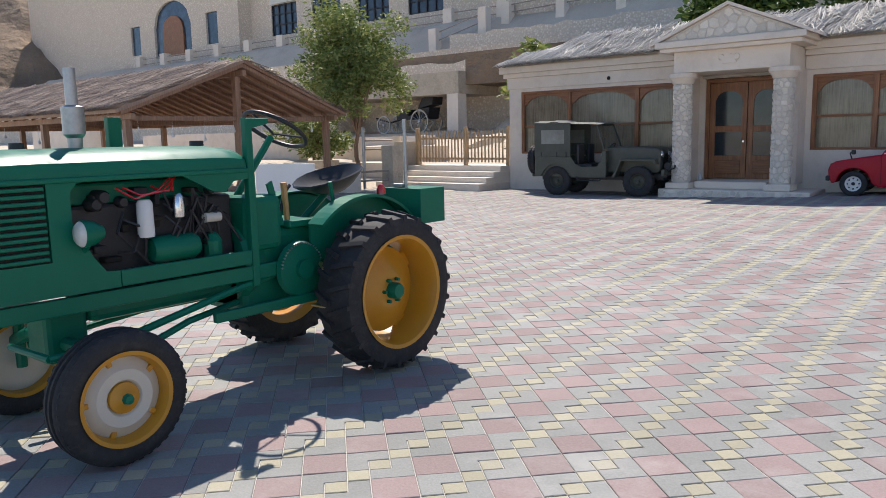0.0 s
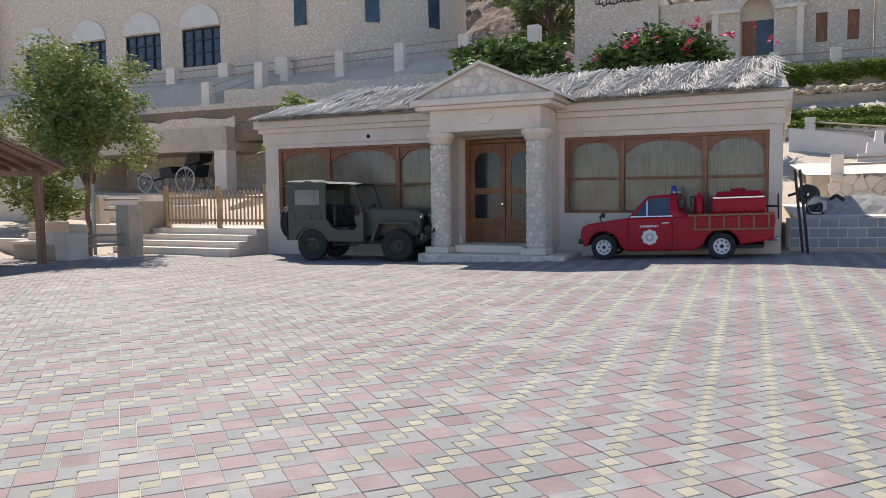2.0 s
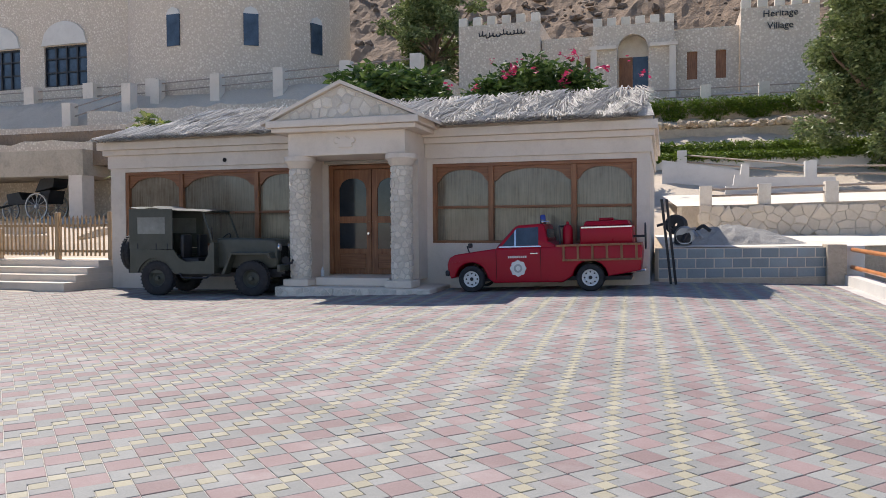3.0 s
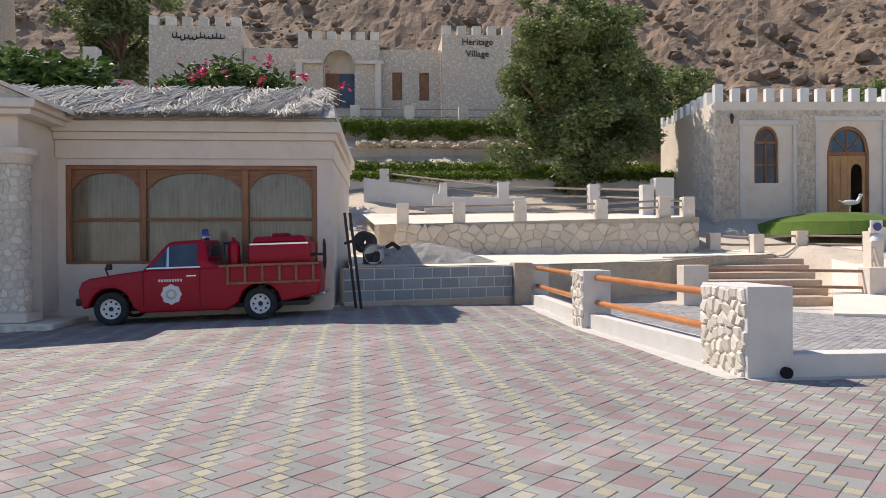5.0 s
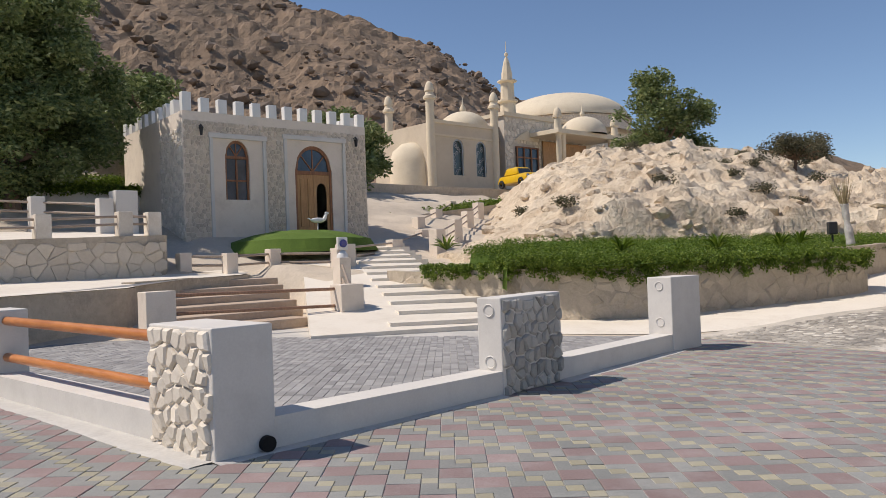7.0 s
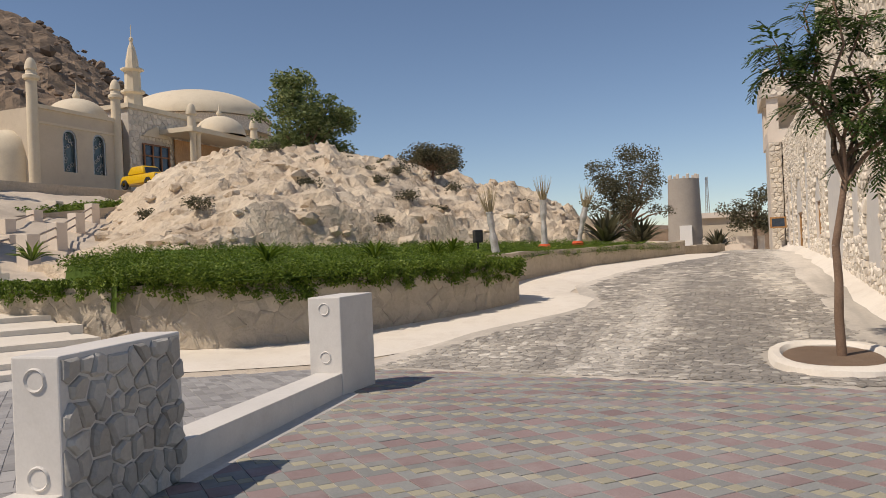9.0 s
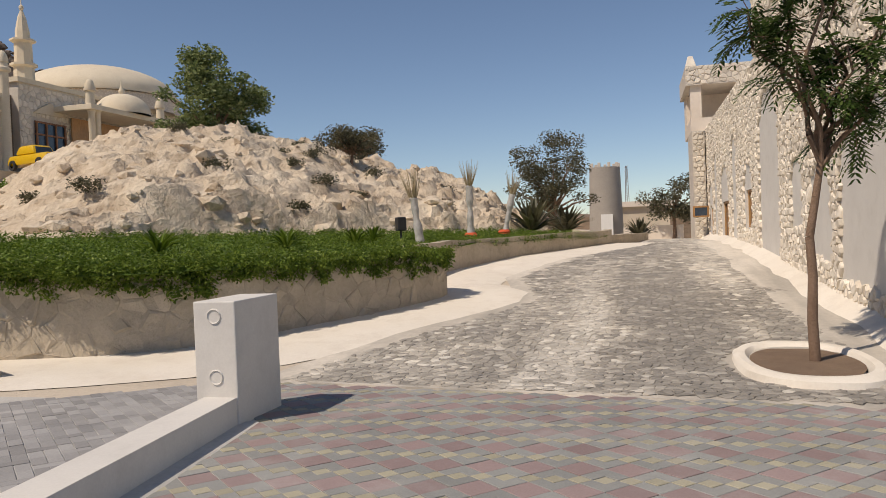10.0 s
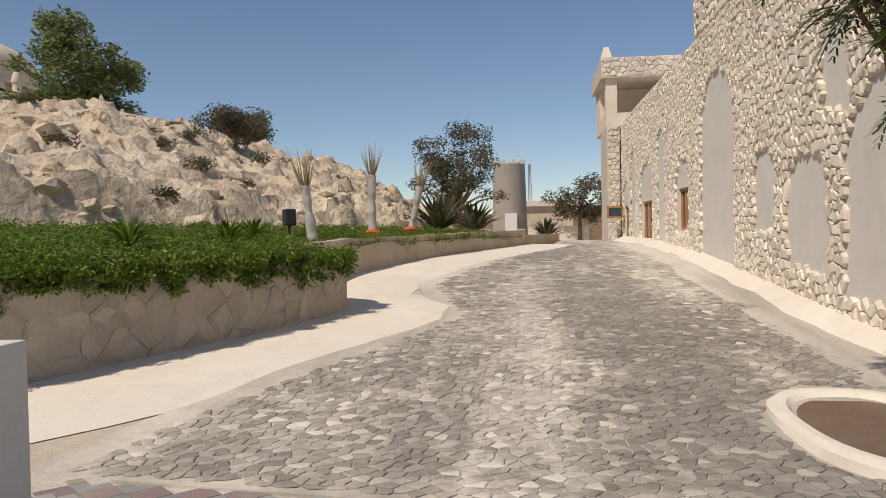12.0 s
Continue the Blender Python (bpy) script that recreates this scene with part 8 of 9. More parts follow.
tpart("cowl", mkbox(-0.25, 0.03, 0.86, 0.25, 0.3, 1.2, 0.04), M_GREEN)
tpart("gear_lever", tube(bmesh.new(), (0.15, 0.42, 0.98), (0.15, 0.4, 1.26), 0.018, 0.022, 8), M_OAK, "wooden-topped lever")
tpart("brake_lever", prism(bmesh.new(), [(0.3, 1.0), (0.34, 1.0), (0.26, 1.28), (0.22, 1.26)], 0.2, 0.215, "X"), M_GREEN)
tpart("gearbox_cover", box(bmesh.new(), -0.22, 0.36, 0.975, 0.24, 0.6, 1.02, 0.012), M_GREEN)
tpart("long_bar", mkbox(0.3, -0.28, 0.5, 0.34, 0.62, 0.56, 0.008), M_GREEN)
tpart("bell_housing", lathe(bmesh.new(), [(0, 0.0), (0.26, 0.0), (0.28, 0.05), (0.2, 0.2), (0, 0.22)], 26, "Y", (0, 0.0, 0.78)), M_GREEN)
tpart("drive_disc", lathe(bmesh.new(), [(0, 0.0), (0.17, 0.0), (0.18, 0.02), (0.17, 0.05), (0.06, 0.06), (0.06, 0.09), (0, 0.09)], 44, "X", (0.27, 0.38, 0.72)), M_GREEN)
for k in range(22):
    a = math.pi * (0.1 + 0.85 * k / 21)
    tpart("disc_rivet", tube(bmesh.new(), (0.31, 0.38 + 0.165 * math.cos(a), 0.72 + 0.165 * math.sin(a)), (0.328, 0.38 + 0.165 * math.cos(a), 0.72 + 0.165 * math.sin(a)), 0.007, 0.006, 6), M_STEEL)
# front axle
tpart("front_axle", pipe(bmesh.new(), [(-0.6, -1.0, 0.42), (-0.3, -1.02, 0.52), (0.3, -1.02, 0.52), (0.6, -1.0, 0.42)], 0.038, 10), M_GREEN)
tpart("axle_pivot", box(bmesh.new(), -0.12, -1.12, 0.42, 0.12, -0.9, 0.7, 0.03), M_GREEN)
for s in (-1, 1):
    tpart("king_pin", tube(bmesh.new(), (s * 0.52, -1.0, 0.28), (s * 0.52, -1.0, 0.6), 0.03, 0.03, 10), M_GREEN)
    tpart("steering_arm", pipe(bmesh.new(), [(s * 0.52, -1.0, 0.56), (s * 0.45, -1.25, 0.55), (s * 0.1, -1.28, 0.56)], 0.018), M_GREEN)
# wheels


def tractor_rear(s):
    w = holder("rear_wheel", pose(s * 0.57, 0.88, 0.53))
    w.matrix_world = Matrix.Identity(4)
    child(w, pose(s * 0.57, 0.88, 0.53, 0, 0, 0 if s > 0 else 180), tr)
    tpart("tyre", lathe(bmesh.new(), [(0.35, -0.12), (0.37, -0.145), (0.43, -0.155), (0.48, -0.14), (0.5, -0.08), (0.505, 0), (0.5, 0.08), (0.48, 0.14), (0.43, 0.155), (0.37, 0.145), (0.35, 0.12)], 56, "X"), M_TYRE, "black rubber tyre", True, w)
    bm = hexa(b := bmesh.new(), [(-0.005, -0.022, -0.03), (0.15, 0.028, -0.07), (0.15, 0.07, -0.07), (-0.005, 0.02, -0.03), (-0.005, -0.016, 0.03), (0.145, 0.034, -0.005), (0.145, 0.062, -0.005), (-0.005, 0.014, 0.03)]) and b
    me = bpy.data.meshes.new("lug")
    bm.to_mesh(me)
    bm.free()
    me.materials.append(M_TYRE)
    bm = hexa(b := bmesh.new(), [(-0.15, 0.07, -0.07), (-0.15, 0.028, -0.07), (0.005, -0.022, -0.03), (0.005, 0.02, -0.03), (-0.145, 0.062, -0.005), (-0.145, 0.034, -0.005), (0.005, -0.016, 0.03), (0.005, 0.014, 0.03)]) and b
    me2 = bpy.data.meshes.new("lug")
    bmesh.ops.recalc_face_normals(bm, faces=bm.faces)
    bm.to_mesh(me2)
    bm.free()
    me2.materials.append(M_TYRE)
    for k in range(22):
        for mesh, off in ((me, 0.0), (me2, 0.5)):
            a = 2 * math.pi * (k + off) / 22
            o = new("lug", mesh)
            child(o, Matrix.Rotation(a, 4, "X") @ Matrix.Translation((0, 0, 0.505)), w)
    tpart("rim", lathe(bmesh.new(), [(0.37, 0.145), (0.375, 0.155), (0.35, 0.15), (0.335, 0.12), (0.32, 0.04), (0.31, -0.1), (0.34, -0.13), (0.37, -0.14)], 48, "X"), M_AMBER, "yellow painted rim", True, w)
    disc = tpart("wheel_disc", lathe(bmesh.new(), [(0.0, 0.05), (0.1, 0.05), (0.13, 0.04), (0.2, 0.0), (0.27, -0.03), (0.285, -0.035), (0.285, -0.045), (0.0, -0.045)], 44, "X"), M_AMBER, "", True, w)
    for k in range(4):
        a = math.pi / 2 * k + 0.6
        o = tpart("rim_clamp", mkbox(-0.075, -0.06, 0.25, -0.046, 0.06, 0.325, 0.01), M_AMBER, "", False, w)
        o.matrix_local = Matrix.Rotation(a, 4, "X")
    tpart("hub_cap", lathe(bmesh.new(), [(0, 0.12), (0.045, 0.12), (0.055, 0.1), (0.055, 0.05)], 20, "X"), M_GREEN, "green hub cap", True, w)
    for k in range(6):
        a = math.pi / 3 * k
        tpart("wheel_bolt", tube(bmesh.new(), (0.05, 0.08 * math.cos(a), 0.08 * math.sin(a)), (0.08, 0.08 * math.cos(a), 0.08 * math.sin(a)), 0.013, 0.012, 6), M_GREEN, "", False, w)


def tractor_front(s):
    w = holder("front_wheel")
    child(w, pose(s * 0.57, -1.0, 0.33, 0, 0, 0 if s > 0 else 180), tr)
    tpart("tyre", lathe(bmesh.new(), [(0.215, -0.07), (0.23, -0.085), (0.28, -0.09), (0.315, -0.075), (0.328, -0.05), (0.328, -0.035), (0.318, -0.03), (0.318, -0.012), (0.33, -0.008), (0.33, 0.008), (0.318, 0.012), (0.318, 0.03), (0.328, 0.035), (0.328, 0.05), (0.315, 0.075), (0.28, 0.09), (0.23, 0.085), (0.215, 0.07)], 52, "X"), M_TYRE, "black ribbed rubber tyre", True, w)
    nub = mkbox(0.035, -0.012, -0.02, 0.072, 0.012, 0.004)
    me = bpy.data.meshes.new("tread_block")
    nub.to_mesh(me)
    nub.free()
    me.materials.append(M_TYRE)
    for k in range(40):
        for dx in (0.0, -0.107):
            child(new("tread_block", me), Matrix.Rotation(2 * math.pi * k / 40, 4, "X") @ Matrix.Translation((dx, 0, 0.318)), w)
    tpart("rim", lathe(bmesh.new(), [(0.228, 0.085), (0.232, 0.093), (0.212, 0.09), (0.2, 0.06), (0.195, 0.0), (0.2, -0.07), (0.22, -0.085)], 44, "X"), M_AMBER, "yellow painted rim", True, w)
    tpart("wheel_disc", lathe(bmesh.new(), [(0.0, 0.03), (0.07, 0.03), (0.09, 0.055), (0.14, 0.06), (0.175, 0.03), (0.197, 0.02), (0.197, 0.0), (0, 0.0)], 40, "X"), M_CREAM, "cream painted dished disc", True, w)
    tpart("hub", lathe(bmesh.new(), [(0, 0.08), (0.03, 0.08), (0.05, 0.06), (0.075, 0.055), (0.08, 0.03)], 20, "X"), M_AMBER, "", True, w)
    tpart("hub_cap", lathe(bmesh.new(), [(0, 0.11), (0.022, 0.105), (0.03, 0.075)], 8, "X"), M_GREEN, "green hub cap", False, w)
    for k in range(5):
        a = 2 * math.pi / 5 * k + 0.3
        o = tpart("disc_lug", mkbox(0.015, -0.014, 0.165, 0.04, 0.014, 0.2, 0.006), M_AMBER, "", False, w)
        o.matrix_local = Matrix.Rotation(a, 4, "X")


for s in (1, -1):
    tractor_rear(s)
    tractor_front(s)
tpart("rear_axle", tube(bmesh.new(), (-0.6, 0.88, 0.53), (0.6, 0.88, 0.53), 0.07, 0.07, 14), M_GREEN)
# fenders: a flat cheek with a curved top
for s in (-1, 1):
    x0, x1 = (0.3, 0.44) if s > 0 else (-0.44, -0.3)
    poly = arc(0.88, 0.53, 0.62, 40, 132, 16) + [(0.46, 0.8), (0.5, 0.62), (0.95, 0.55), (1.3, 0.75)]
    tpart("fender_cheek", prism(bmesh.new(), poly, x0 if s > 0 else x1 - 0.02, x0 + 0.02 if s > 0 else x1, "X"), M_GREEN)
    bm = lathe(bmesh.new(), [(0.61, x0), (0.63, x0), (0.63, x1), (0.61, x1)], 18, "X", (0, 0.88, 0.53), radians(42), radians(132))
    tpart("fender_top", bm, M_GREEN)
    lm = tpart("tail_lamp", lathe(bmesh.new(), [(0, 0.07), (0.018, 0.065), (0.032, 0.03), (0.034, 0.0)], 14, at=(s * 0.36, 1.08, 1.145)), M_REDLENS, "small red lamp", True)
tpart("rear_box", box(bmesh.new(), 0.16, 1.31, 0.92, 0.52, 1.58, 1.17, 0.006), M_GREEN, "green tool box")
tpart("box_latch", mkbox(0.24, 1.33, 1.17, 0.32, 1.38, 1.2, 0.006), M_STEEL)
tpart("flag_pole", tube(bmesh.new(), (0.34, 1.36, 1.17), (0.34, 1.36, 1.66), 0.013, 0.013, 10), M_STEEL, "thin steel flag pole", True)
tpart("draw_bar", mkbox(-0.06, 0.95, 0.4, 0.06, 1.5, 0.45), M_GREEN)
# driver's place
tpart("dash_post", soft_prism([(0.03, 0.66), (0.08, 0.66), (0.085, 1.0), (0.075, 1.6), (0.2, 1.63), (0.2, 1.66), (0.03, 1.66)], 0.24, 0.29, "X", 0.008), M_GREEN)
tpart("dash_post", soft_prism([(-0.52, 1.42), (-0.44, 1.42), (-0.44, 1.68), (-0.52, 1.68)], -0.29, -0.24, "X", 0.008), M_GREEN)
tpart("steering_column", tube(bmesh.new(), (0.05, 0.08, 1.15), (0.05, 0.4, 1.55), 0.022, 0.022, 10), M_GREEN)
bm = bmesh.new()
R = Matrix.Translation((0.05, 0.42, 1.57)) @ Matrix.Rotation(radians(-32), 4, "X")
N = 40
ring = []
for i in range(N):
    a = 2 * math.pi * i / N
    ring.append(R @ Vector((0.21 * math.cos(a), 0.21 * math.sin(a), 0.03)))
for i in range(N):
    tube(bm, ring[i], ring[(i + 1) % N], 0.014, 0.014, 8, False)
for a in (0.5, 2.6, 4.7):
    tube(bm, R @ Vector((0, 0, 0)), R @ Vector((0.205 * math.cos(a), 0.205 * math.sin(a), 0.03)), 0.008, 0.008, 6)
tpart("steering_wheel", bm, M_BLACK, "black steering wheel", True)
bm = bmesh.new()
grid = []
for i in range(17):
    u = i / 16
    row = []
    for j in range(17):
        a = math.pi * (j / 16 * 2 - 1)
        r = 0.02 + 0.22 * u
        x, y = r * math.sin(a) * 0.95, 1.05 * r * math.cos(a) + 0.02
        z = 0.15 * u ** 2.2 * max(0.1, (0.5 + 0.5 * math.cos(a)) ** 0.8) + 0.04 * u ** 2
        row.append(bm.verts.new((x, y, z)))
    grid.append(row)
for i in range(16):
    for j in range(16):
        bm.faces.new((grid[i][j], grid[i][j + 1], grid[i + 1][j + 1], grid[i + 1][j]))
bmesh.ops.remove_doubles(bm, verts=bm.verts, dist=1e-4)
bmesh.ops.solidify(bm, geom=bm.faces[:], thickness=0.012)
st_ = tpart("seat", bm, M_BLACK, "black pressed-steel pan seat", True)
st_.location = (0.02, 0.88, 1.16)
tpart("seat_spring", tube(bmesh.new(), (0.02, 0.6, 0.95), (0.02, 0.88, 1.16), 0.025), M_GREEN)
tpart("gear_lever", pipe(bmesh.new(), [(0.12, 0.35, 0.98), (0.14, 0.42, 1.2), (0.14, 0.46, 1.24)], 0.012), M_BLACK)
tpart("brake_lever", pipe(bmesh.new(), [(0.24, 0.75, 1.05), (0.26, 0.7, 1.25)], 0.014), M_GREEN)
BRASS = surface("brass", (0.5, 0.36, 0.16), (0.65, 0.5, 0.26), 5, 40, 0.35, 0.1, 0.002, None, 0.5, 0, 0.9)
tpart("step_bracket", pipe(bmesh.new(), [(0.36, 0.5, 0.74), (0.46, 0.44, 0.72), (0.47, 0.42, 0.5)], 0.016), BRASS, "brass step bracket")
tpart("step_plate", mkbox(0.38, 0.38, 0.485, 0.54, 0.56, 0.5, 0.006), BRASS)
tpart("exhaust_pipe", lathe(bmesh.new(), [(0, 1.45), (0.035, 1.45), (0.038, 1.56), (0.056, 1.58), (0.056, 1.72), (0.03, 1.73), (0.03, 1.92), (0.025, 1.92), (0.025, 1.74)], 18, at=(-0.02, -0.82, 0)), M_STEEL, "grey steel exhaust", True)
tpart("filler_cap", lathe(bmesh.new(), [(0, 1.54), (0.035, 1.54), (0.038, 1.5)], 14, at=(-0.05, -1.1, 0)), M_BLACK)
tpart("filler_cap", lathe(bmesh.new(), [(0, 1.535), (0.04, 1.535), (0.042, 1.49)], 14, at=(-0.02, -0.1, 0)), M_BLACK)
for s in (-1, 1):
    tpart("headlamp", lathe(bmesh.new(), [(0, 0.09), (0.03, 0.08), (0.06, 0.03), (0.068, -0.02), (0.068, -0.03)], 24, "Y", (s * 0.37, -0.99, 1.1)), M_GREEN, "", True)
    tpart("headlamp_lens", lathe(bmesh.new(), [(0.064, -0.028), (0.05, -0.045), (0, -0.055)], 24, "Y", (s * 0.37, -0.99, 1.1)), glass_dark("lamp_glass", (0.5, 0.5, 0.47), 0.1), "pale glass lens", True)
    tpart("lamp_arm", tube(bmesh.new(), (s * 0.28, -0.97, 1.0), (s * 0.36, -0.97, 1.06), 0.015), M_GREEN)

# ---- olive jeep ----
JA = Vector((-10.62, 18.5, 0))
ja = 6.0
jeep = holder("jeep", pose(JA.x, JA.y, yard(-9.5, 18.6) - 0.0, 0, 0, ja) @ pose(0, 0.62, 0), label="olive drab military jeep with canvas top parked by the shop", category="jeep")


def jpart(name, bm, material, label="", smooth=False, parent=None):
    ob = part(name, bm, material, None, label, None, smooth)
    ob.parent = parent or jeep
    return ob


TUB = [(-0.65, 0.52), (-0.45, 0.52)] + arc(0.0, 0.4, 0.47, 165, 12, 12) + [(0.5, 0.5), (1.45, 0.5), (1.45, 1.22), (1.36, 1.22), (1.3, 0.95), (1.22, 0.8), (0.75, 0.78), (0.58, 0.86), (0.45, 1.05), (-0.65, 1.08)]
for y0, y1 in ((-0.74, -0.7), (0.7, 0.74)):
    jpart("tub_side", soft_prism(TUB, y0, y1, "Y", 0.01, 1), M_OLIVE)
jpart("tub_floor", mkbox(-0.65, -0.69, 0.52, 1.45, 0.69, 0.58), M_OLIVE)
jpart("tail_panel", mkbox(-0.67, -0.7, 0.52, -0.63, 0.7, 1.08, 0.01), M_OLIVE)
jpart("wheel_box", mkbox(-0.5, -0.69, 0.58, 0.5, -0.48, 0.92, 0.03), M_OLIVE)
jpart("wheel_box", mkbox(-0.5, 0.48, 0.58, 0.5, 0.69, 0.92, 0.03), M_OLIVE)
jpart("bulkhead", mkbox(1.36, -0.7, 0.55, 1.44, 0.7, 1.22, 0.01), M_OLIVE)
HOOD = [(1.4, 0.62), (2.76, 0.62), (2.84, 0.7), (2.84, 1.18), (2.76, 1.27), (2.3, 1.3), (1.4, 1.31)]
bm = soft_prism(HOOD, -0.5, 0.5, "Y", 0.05, 3)
for v in bm.verts:
    if v.co.x > 2.3:
        v.co.y *= 1 - 0.12 * (v.co.x - 2.3) / 0.5
jpart("hood", bm, M_OLIVE, smooth=True)
for s in (-1, 1):
    y0, y1 = (s * 0.45, s * 0.76) if s > 0 else (s * 0.76, s * 0.45)
    FEN = [(1.62, 0.5), (1.7, 0.5), (1.88, 0.94), (2.72, 0.94), (2.78, 0.86), (2.82, 0.86), (2.76, 0.99), (1.84, 0.99)]
    jpart("fender", soft_prism(FEN, y0, y1, "Y", 0.01, 1), M_OLIVE)
    jpart("headlight", lathe(bmesh.new(), [(0, 0.05), (0.08, 0.03), (0.1, 0.0), (0.1, -0.05)], 20, "X", (2.84, s * 0.3, 1.1)), M_CHROME, "bright round headlight", True)
    jpart("step_rail", pipe(bmesh.new(), [(0.62, s * 0.78, 0.52), (0.7, s * 0.82, 0.42), (1.3, s * 0.82, 0.42), (1.4, s * 0.78, 0.5)], 0.018), M_BLACK)
for k in range(7):
    jpart("grille_slot", mkbox(2.83, -0.2 + k * 0.06, 0.74, 2.848, -0.175 + k * 0.06, 1.12), M_DARK)
jpart("bumper", mkbox(2.95, -0.74, 0.56, 3.03, 0.74, 0.72, 0.02), M_OLIVE)
jpart("winch", lathe(bmesh.new(), [(0, -0.3), (0.09, -0.3), (0.09, -0.24), (0.06, -0.22), (0.06, 0.22), (0.09, 0.24), (0.09, 0.3), (0, 0.3)], 16, "Y", (2.98, 0, 0.8)), M_BLACK)
jpart("tow_hook", pipe(bmesh.new(), [(3.02, -0.5, 0.7), (3.22, -0.5, 0.75), (3.24, -0.5, 0.83)], 0.025), M_BLACK)
jpart("frame_horn", mkbox(2.6, -0.4, 0.5, 3.0, -0.32, 0.6), M_BLACK)
jpart("windscreen_frame", pipe(bmesh.new(), [(1.38, -0.68, 1.25), (1.14, -0.64, 1.92), (1.14, 0.64, 1.92), (1.38, 0.68, 1.25)], 0.025), M_OLIVE)
bm = hexa(b := bmesh.new(), [(1.385, -0.66, 1.28), (1.385, 0.66, 1.28), (1.375, 0.66, 1.28), (1.375, -0.66, 1.28), (1.155, -0.62, 1.9), (1.155, 0.62, 1.9), (1.145, 0.62, 1.9), (1.145, -0.62, 1.9)]) and b
bmesh.ops.recalc_face_normals(bm, faces=bm.faces)
gl = jpart("windscreen", bm, M_CLEAR)
gl.visible_shadow = False
# canvas top: slack roof and rear curtains
bm = bmesh.new()
rows = []
for i in range(15):
    t = i / 14
    x = -0.68 + 1.95 * t
    row = []
    for j in range(11):
        y = -0.74 + 1.48 * j / 10
        z = 2.02 - 0.1 * t + 0.05 * (1 - (2 * j / 10 - 1) ** 2) + (0.035 if i in (4, 5) else 0) + 0.012 * noise.noise(Vector((x * 4, y * 4, 0)))
        row.append(bm.verts.new((x, y, z)))
    rows.append(row)
for p, q in zip(rows, rows[1:]):
    for a in range(10):
        bm.faces.new((p[a], q[a], q[a + 1], p[a + 1]))
bmesh.ops.solidify(bm, geom=bm.faces[:], thickness=0.06)
jpart("canvas_roof", bm, M_CANTOP, "pale canvas roof", True)
for y0 in (-0.735, 0.705):
    bm = bmesh.new()
    panel(bm, -0.66, 0.42, 1.07, 1.99, y0, y0 + 0.03, [(-0.46, 0.24, 1.42, 1.8, 0)])
    jpart("side_curtain", bm, M_CANVAS)
    jpart("curtain_window", mkbox(-0.46, y0 + 0.012, 1.42, 0.24, y0 + 0.018, 1.8), glass_dark("hazy_plastic", (0.16, 0.16, 0.14), 0.25), "hazy plastic window")
    for x in (-0.45, 0.02, 0.3):
        jpart("strap", mkbox(x - 0.015, y0 - 0.004, 1.02, x + 0.015, y0 - 0.001 + 0.035, 1.2), M_BLACK)
jpart("rear_curtain", mkbox(-0.68, -0.7, 1.08, -0.655, 0.7, 1.98), M_CANVAS)
for s in (-1, 1):
    jpart("front_seat_back", box(bmesh.new(), 0.52, s * 0.38 - 0.2, 0.85, 0.62, s * 0.38 + 0.2, 1.4, 0.04), M_BLACK, smooth=True)
    jpart("front_seat", box(bmesh.new(), 0.55, s * 0.38 - 0.22, 0.7, 1.0, s * 0.38 + 0.22, 0.86, 0.04), M_BLACK, smooth=True)
R = Matrix.Translation((1.18, 0.35, 1.25)) @ Matrix.Rotation(radians(-55), 4, "Y")
bm = bmesh.new()
for i in range(24):
    a, c = 2 * math.pi * i / 24, 2 * math.pi * (i + 1) / 24
    tube(bm, R @ Vector((0.19 * math.cos(a), 0.19 * math.sin(a), 0)), R @ Vector((0.19 * math.cos(c), 0.19 * math.sin(c), 0)), 0.013, 0.013, 6, False)
jpart("steering_wheel", bm, M_BLACK)


def jeep_wheel(x, y, z, m, name="wheel"):
    w = holder(name)
    child(w, m, jeep)
    jpart("tyre", car_tyre(0.4, 0.2, 0.2), M_TYRE, "black rubber tyre", True, w)
    blk = bmesh.new()
    for a in (-0.09, 0.03):
        box(blk, a, -0.018, -0.02, a + 0.06, 0.018, 0.012)
    me = bpy.data.meshes.new("tread_block")
    blk.to_mesh(me)
    blk.free()
    me.materials.append(M_TYRE)
    for k in range(30):
        child(new("tread_block", me), Matrix.Rotation(2 * math.pi * k / 30, 4, "X") @ Matrix.Translation((0, 0, 0.398)), w)
    jpart("rim", lathe(bmesh.new(), [(0, 0.03), (0.07, 0.035), (0.09, 0.02), (0.15, 0.0), (0.185, 0.03), (0.2, 0.08), (0.205, 0.085)], 28, "X"), M_OLIVE, "", True, w)
    jpart("hub", lathe(bmesh.new(), [(0, 0.1), (0.04, 0.1), (0.05, 0.08), (0.055, 0.03)], 14, "X"), M_OLIVE, "", True, w)


for x in (0.0, 2.32):
    for s in (-1, 1):
        jeep_wheel(0, 0, 0, pose(x, s * 0.62, 0.4, 0, 0, -90 if s < 0 else 90))
jeep_wheel(0, 0, 0, pose(-0.79, -0.36, 0.98, 0, 0, 180), "spare_wheel")
jpart("axle", tube(bmesh.new(), (0, -0.6, 0.4), (0, 0.6, 0.4), 0.05), M_BLACK)
jpart("axle", tube(bmesh.new(), (2.32, -0.6, 0.4), (2.32, 0.6, 0.4), 0.05), M_BLACK)
jpart("chassis", mkbox(-0.6, -0.35, 0.42, 2.9, 0.35, 0.52), M_BLACK)
jpart("mirror", pipe(bmesh.new(), [(1.4, -0.7, 1.3), (1.45, -0.82, 1.5), (1.45, -0.82, 1.56)], 0.012), M_BLACK)
jpart("tail_hook", mkbox(-0.85, -0.5, 0.5, -0.66, -0.42, 0.58, 0.01), M_BLACK)

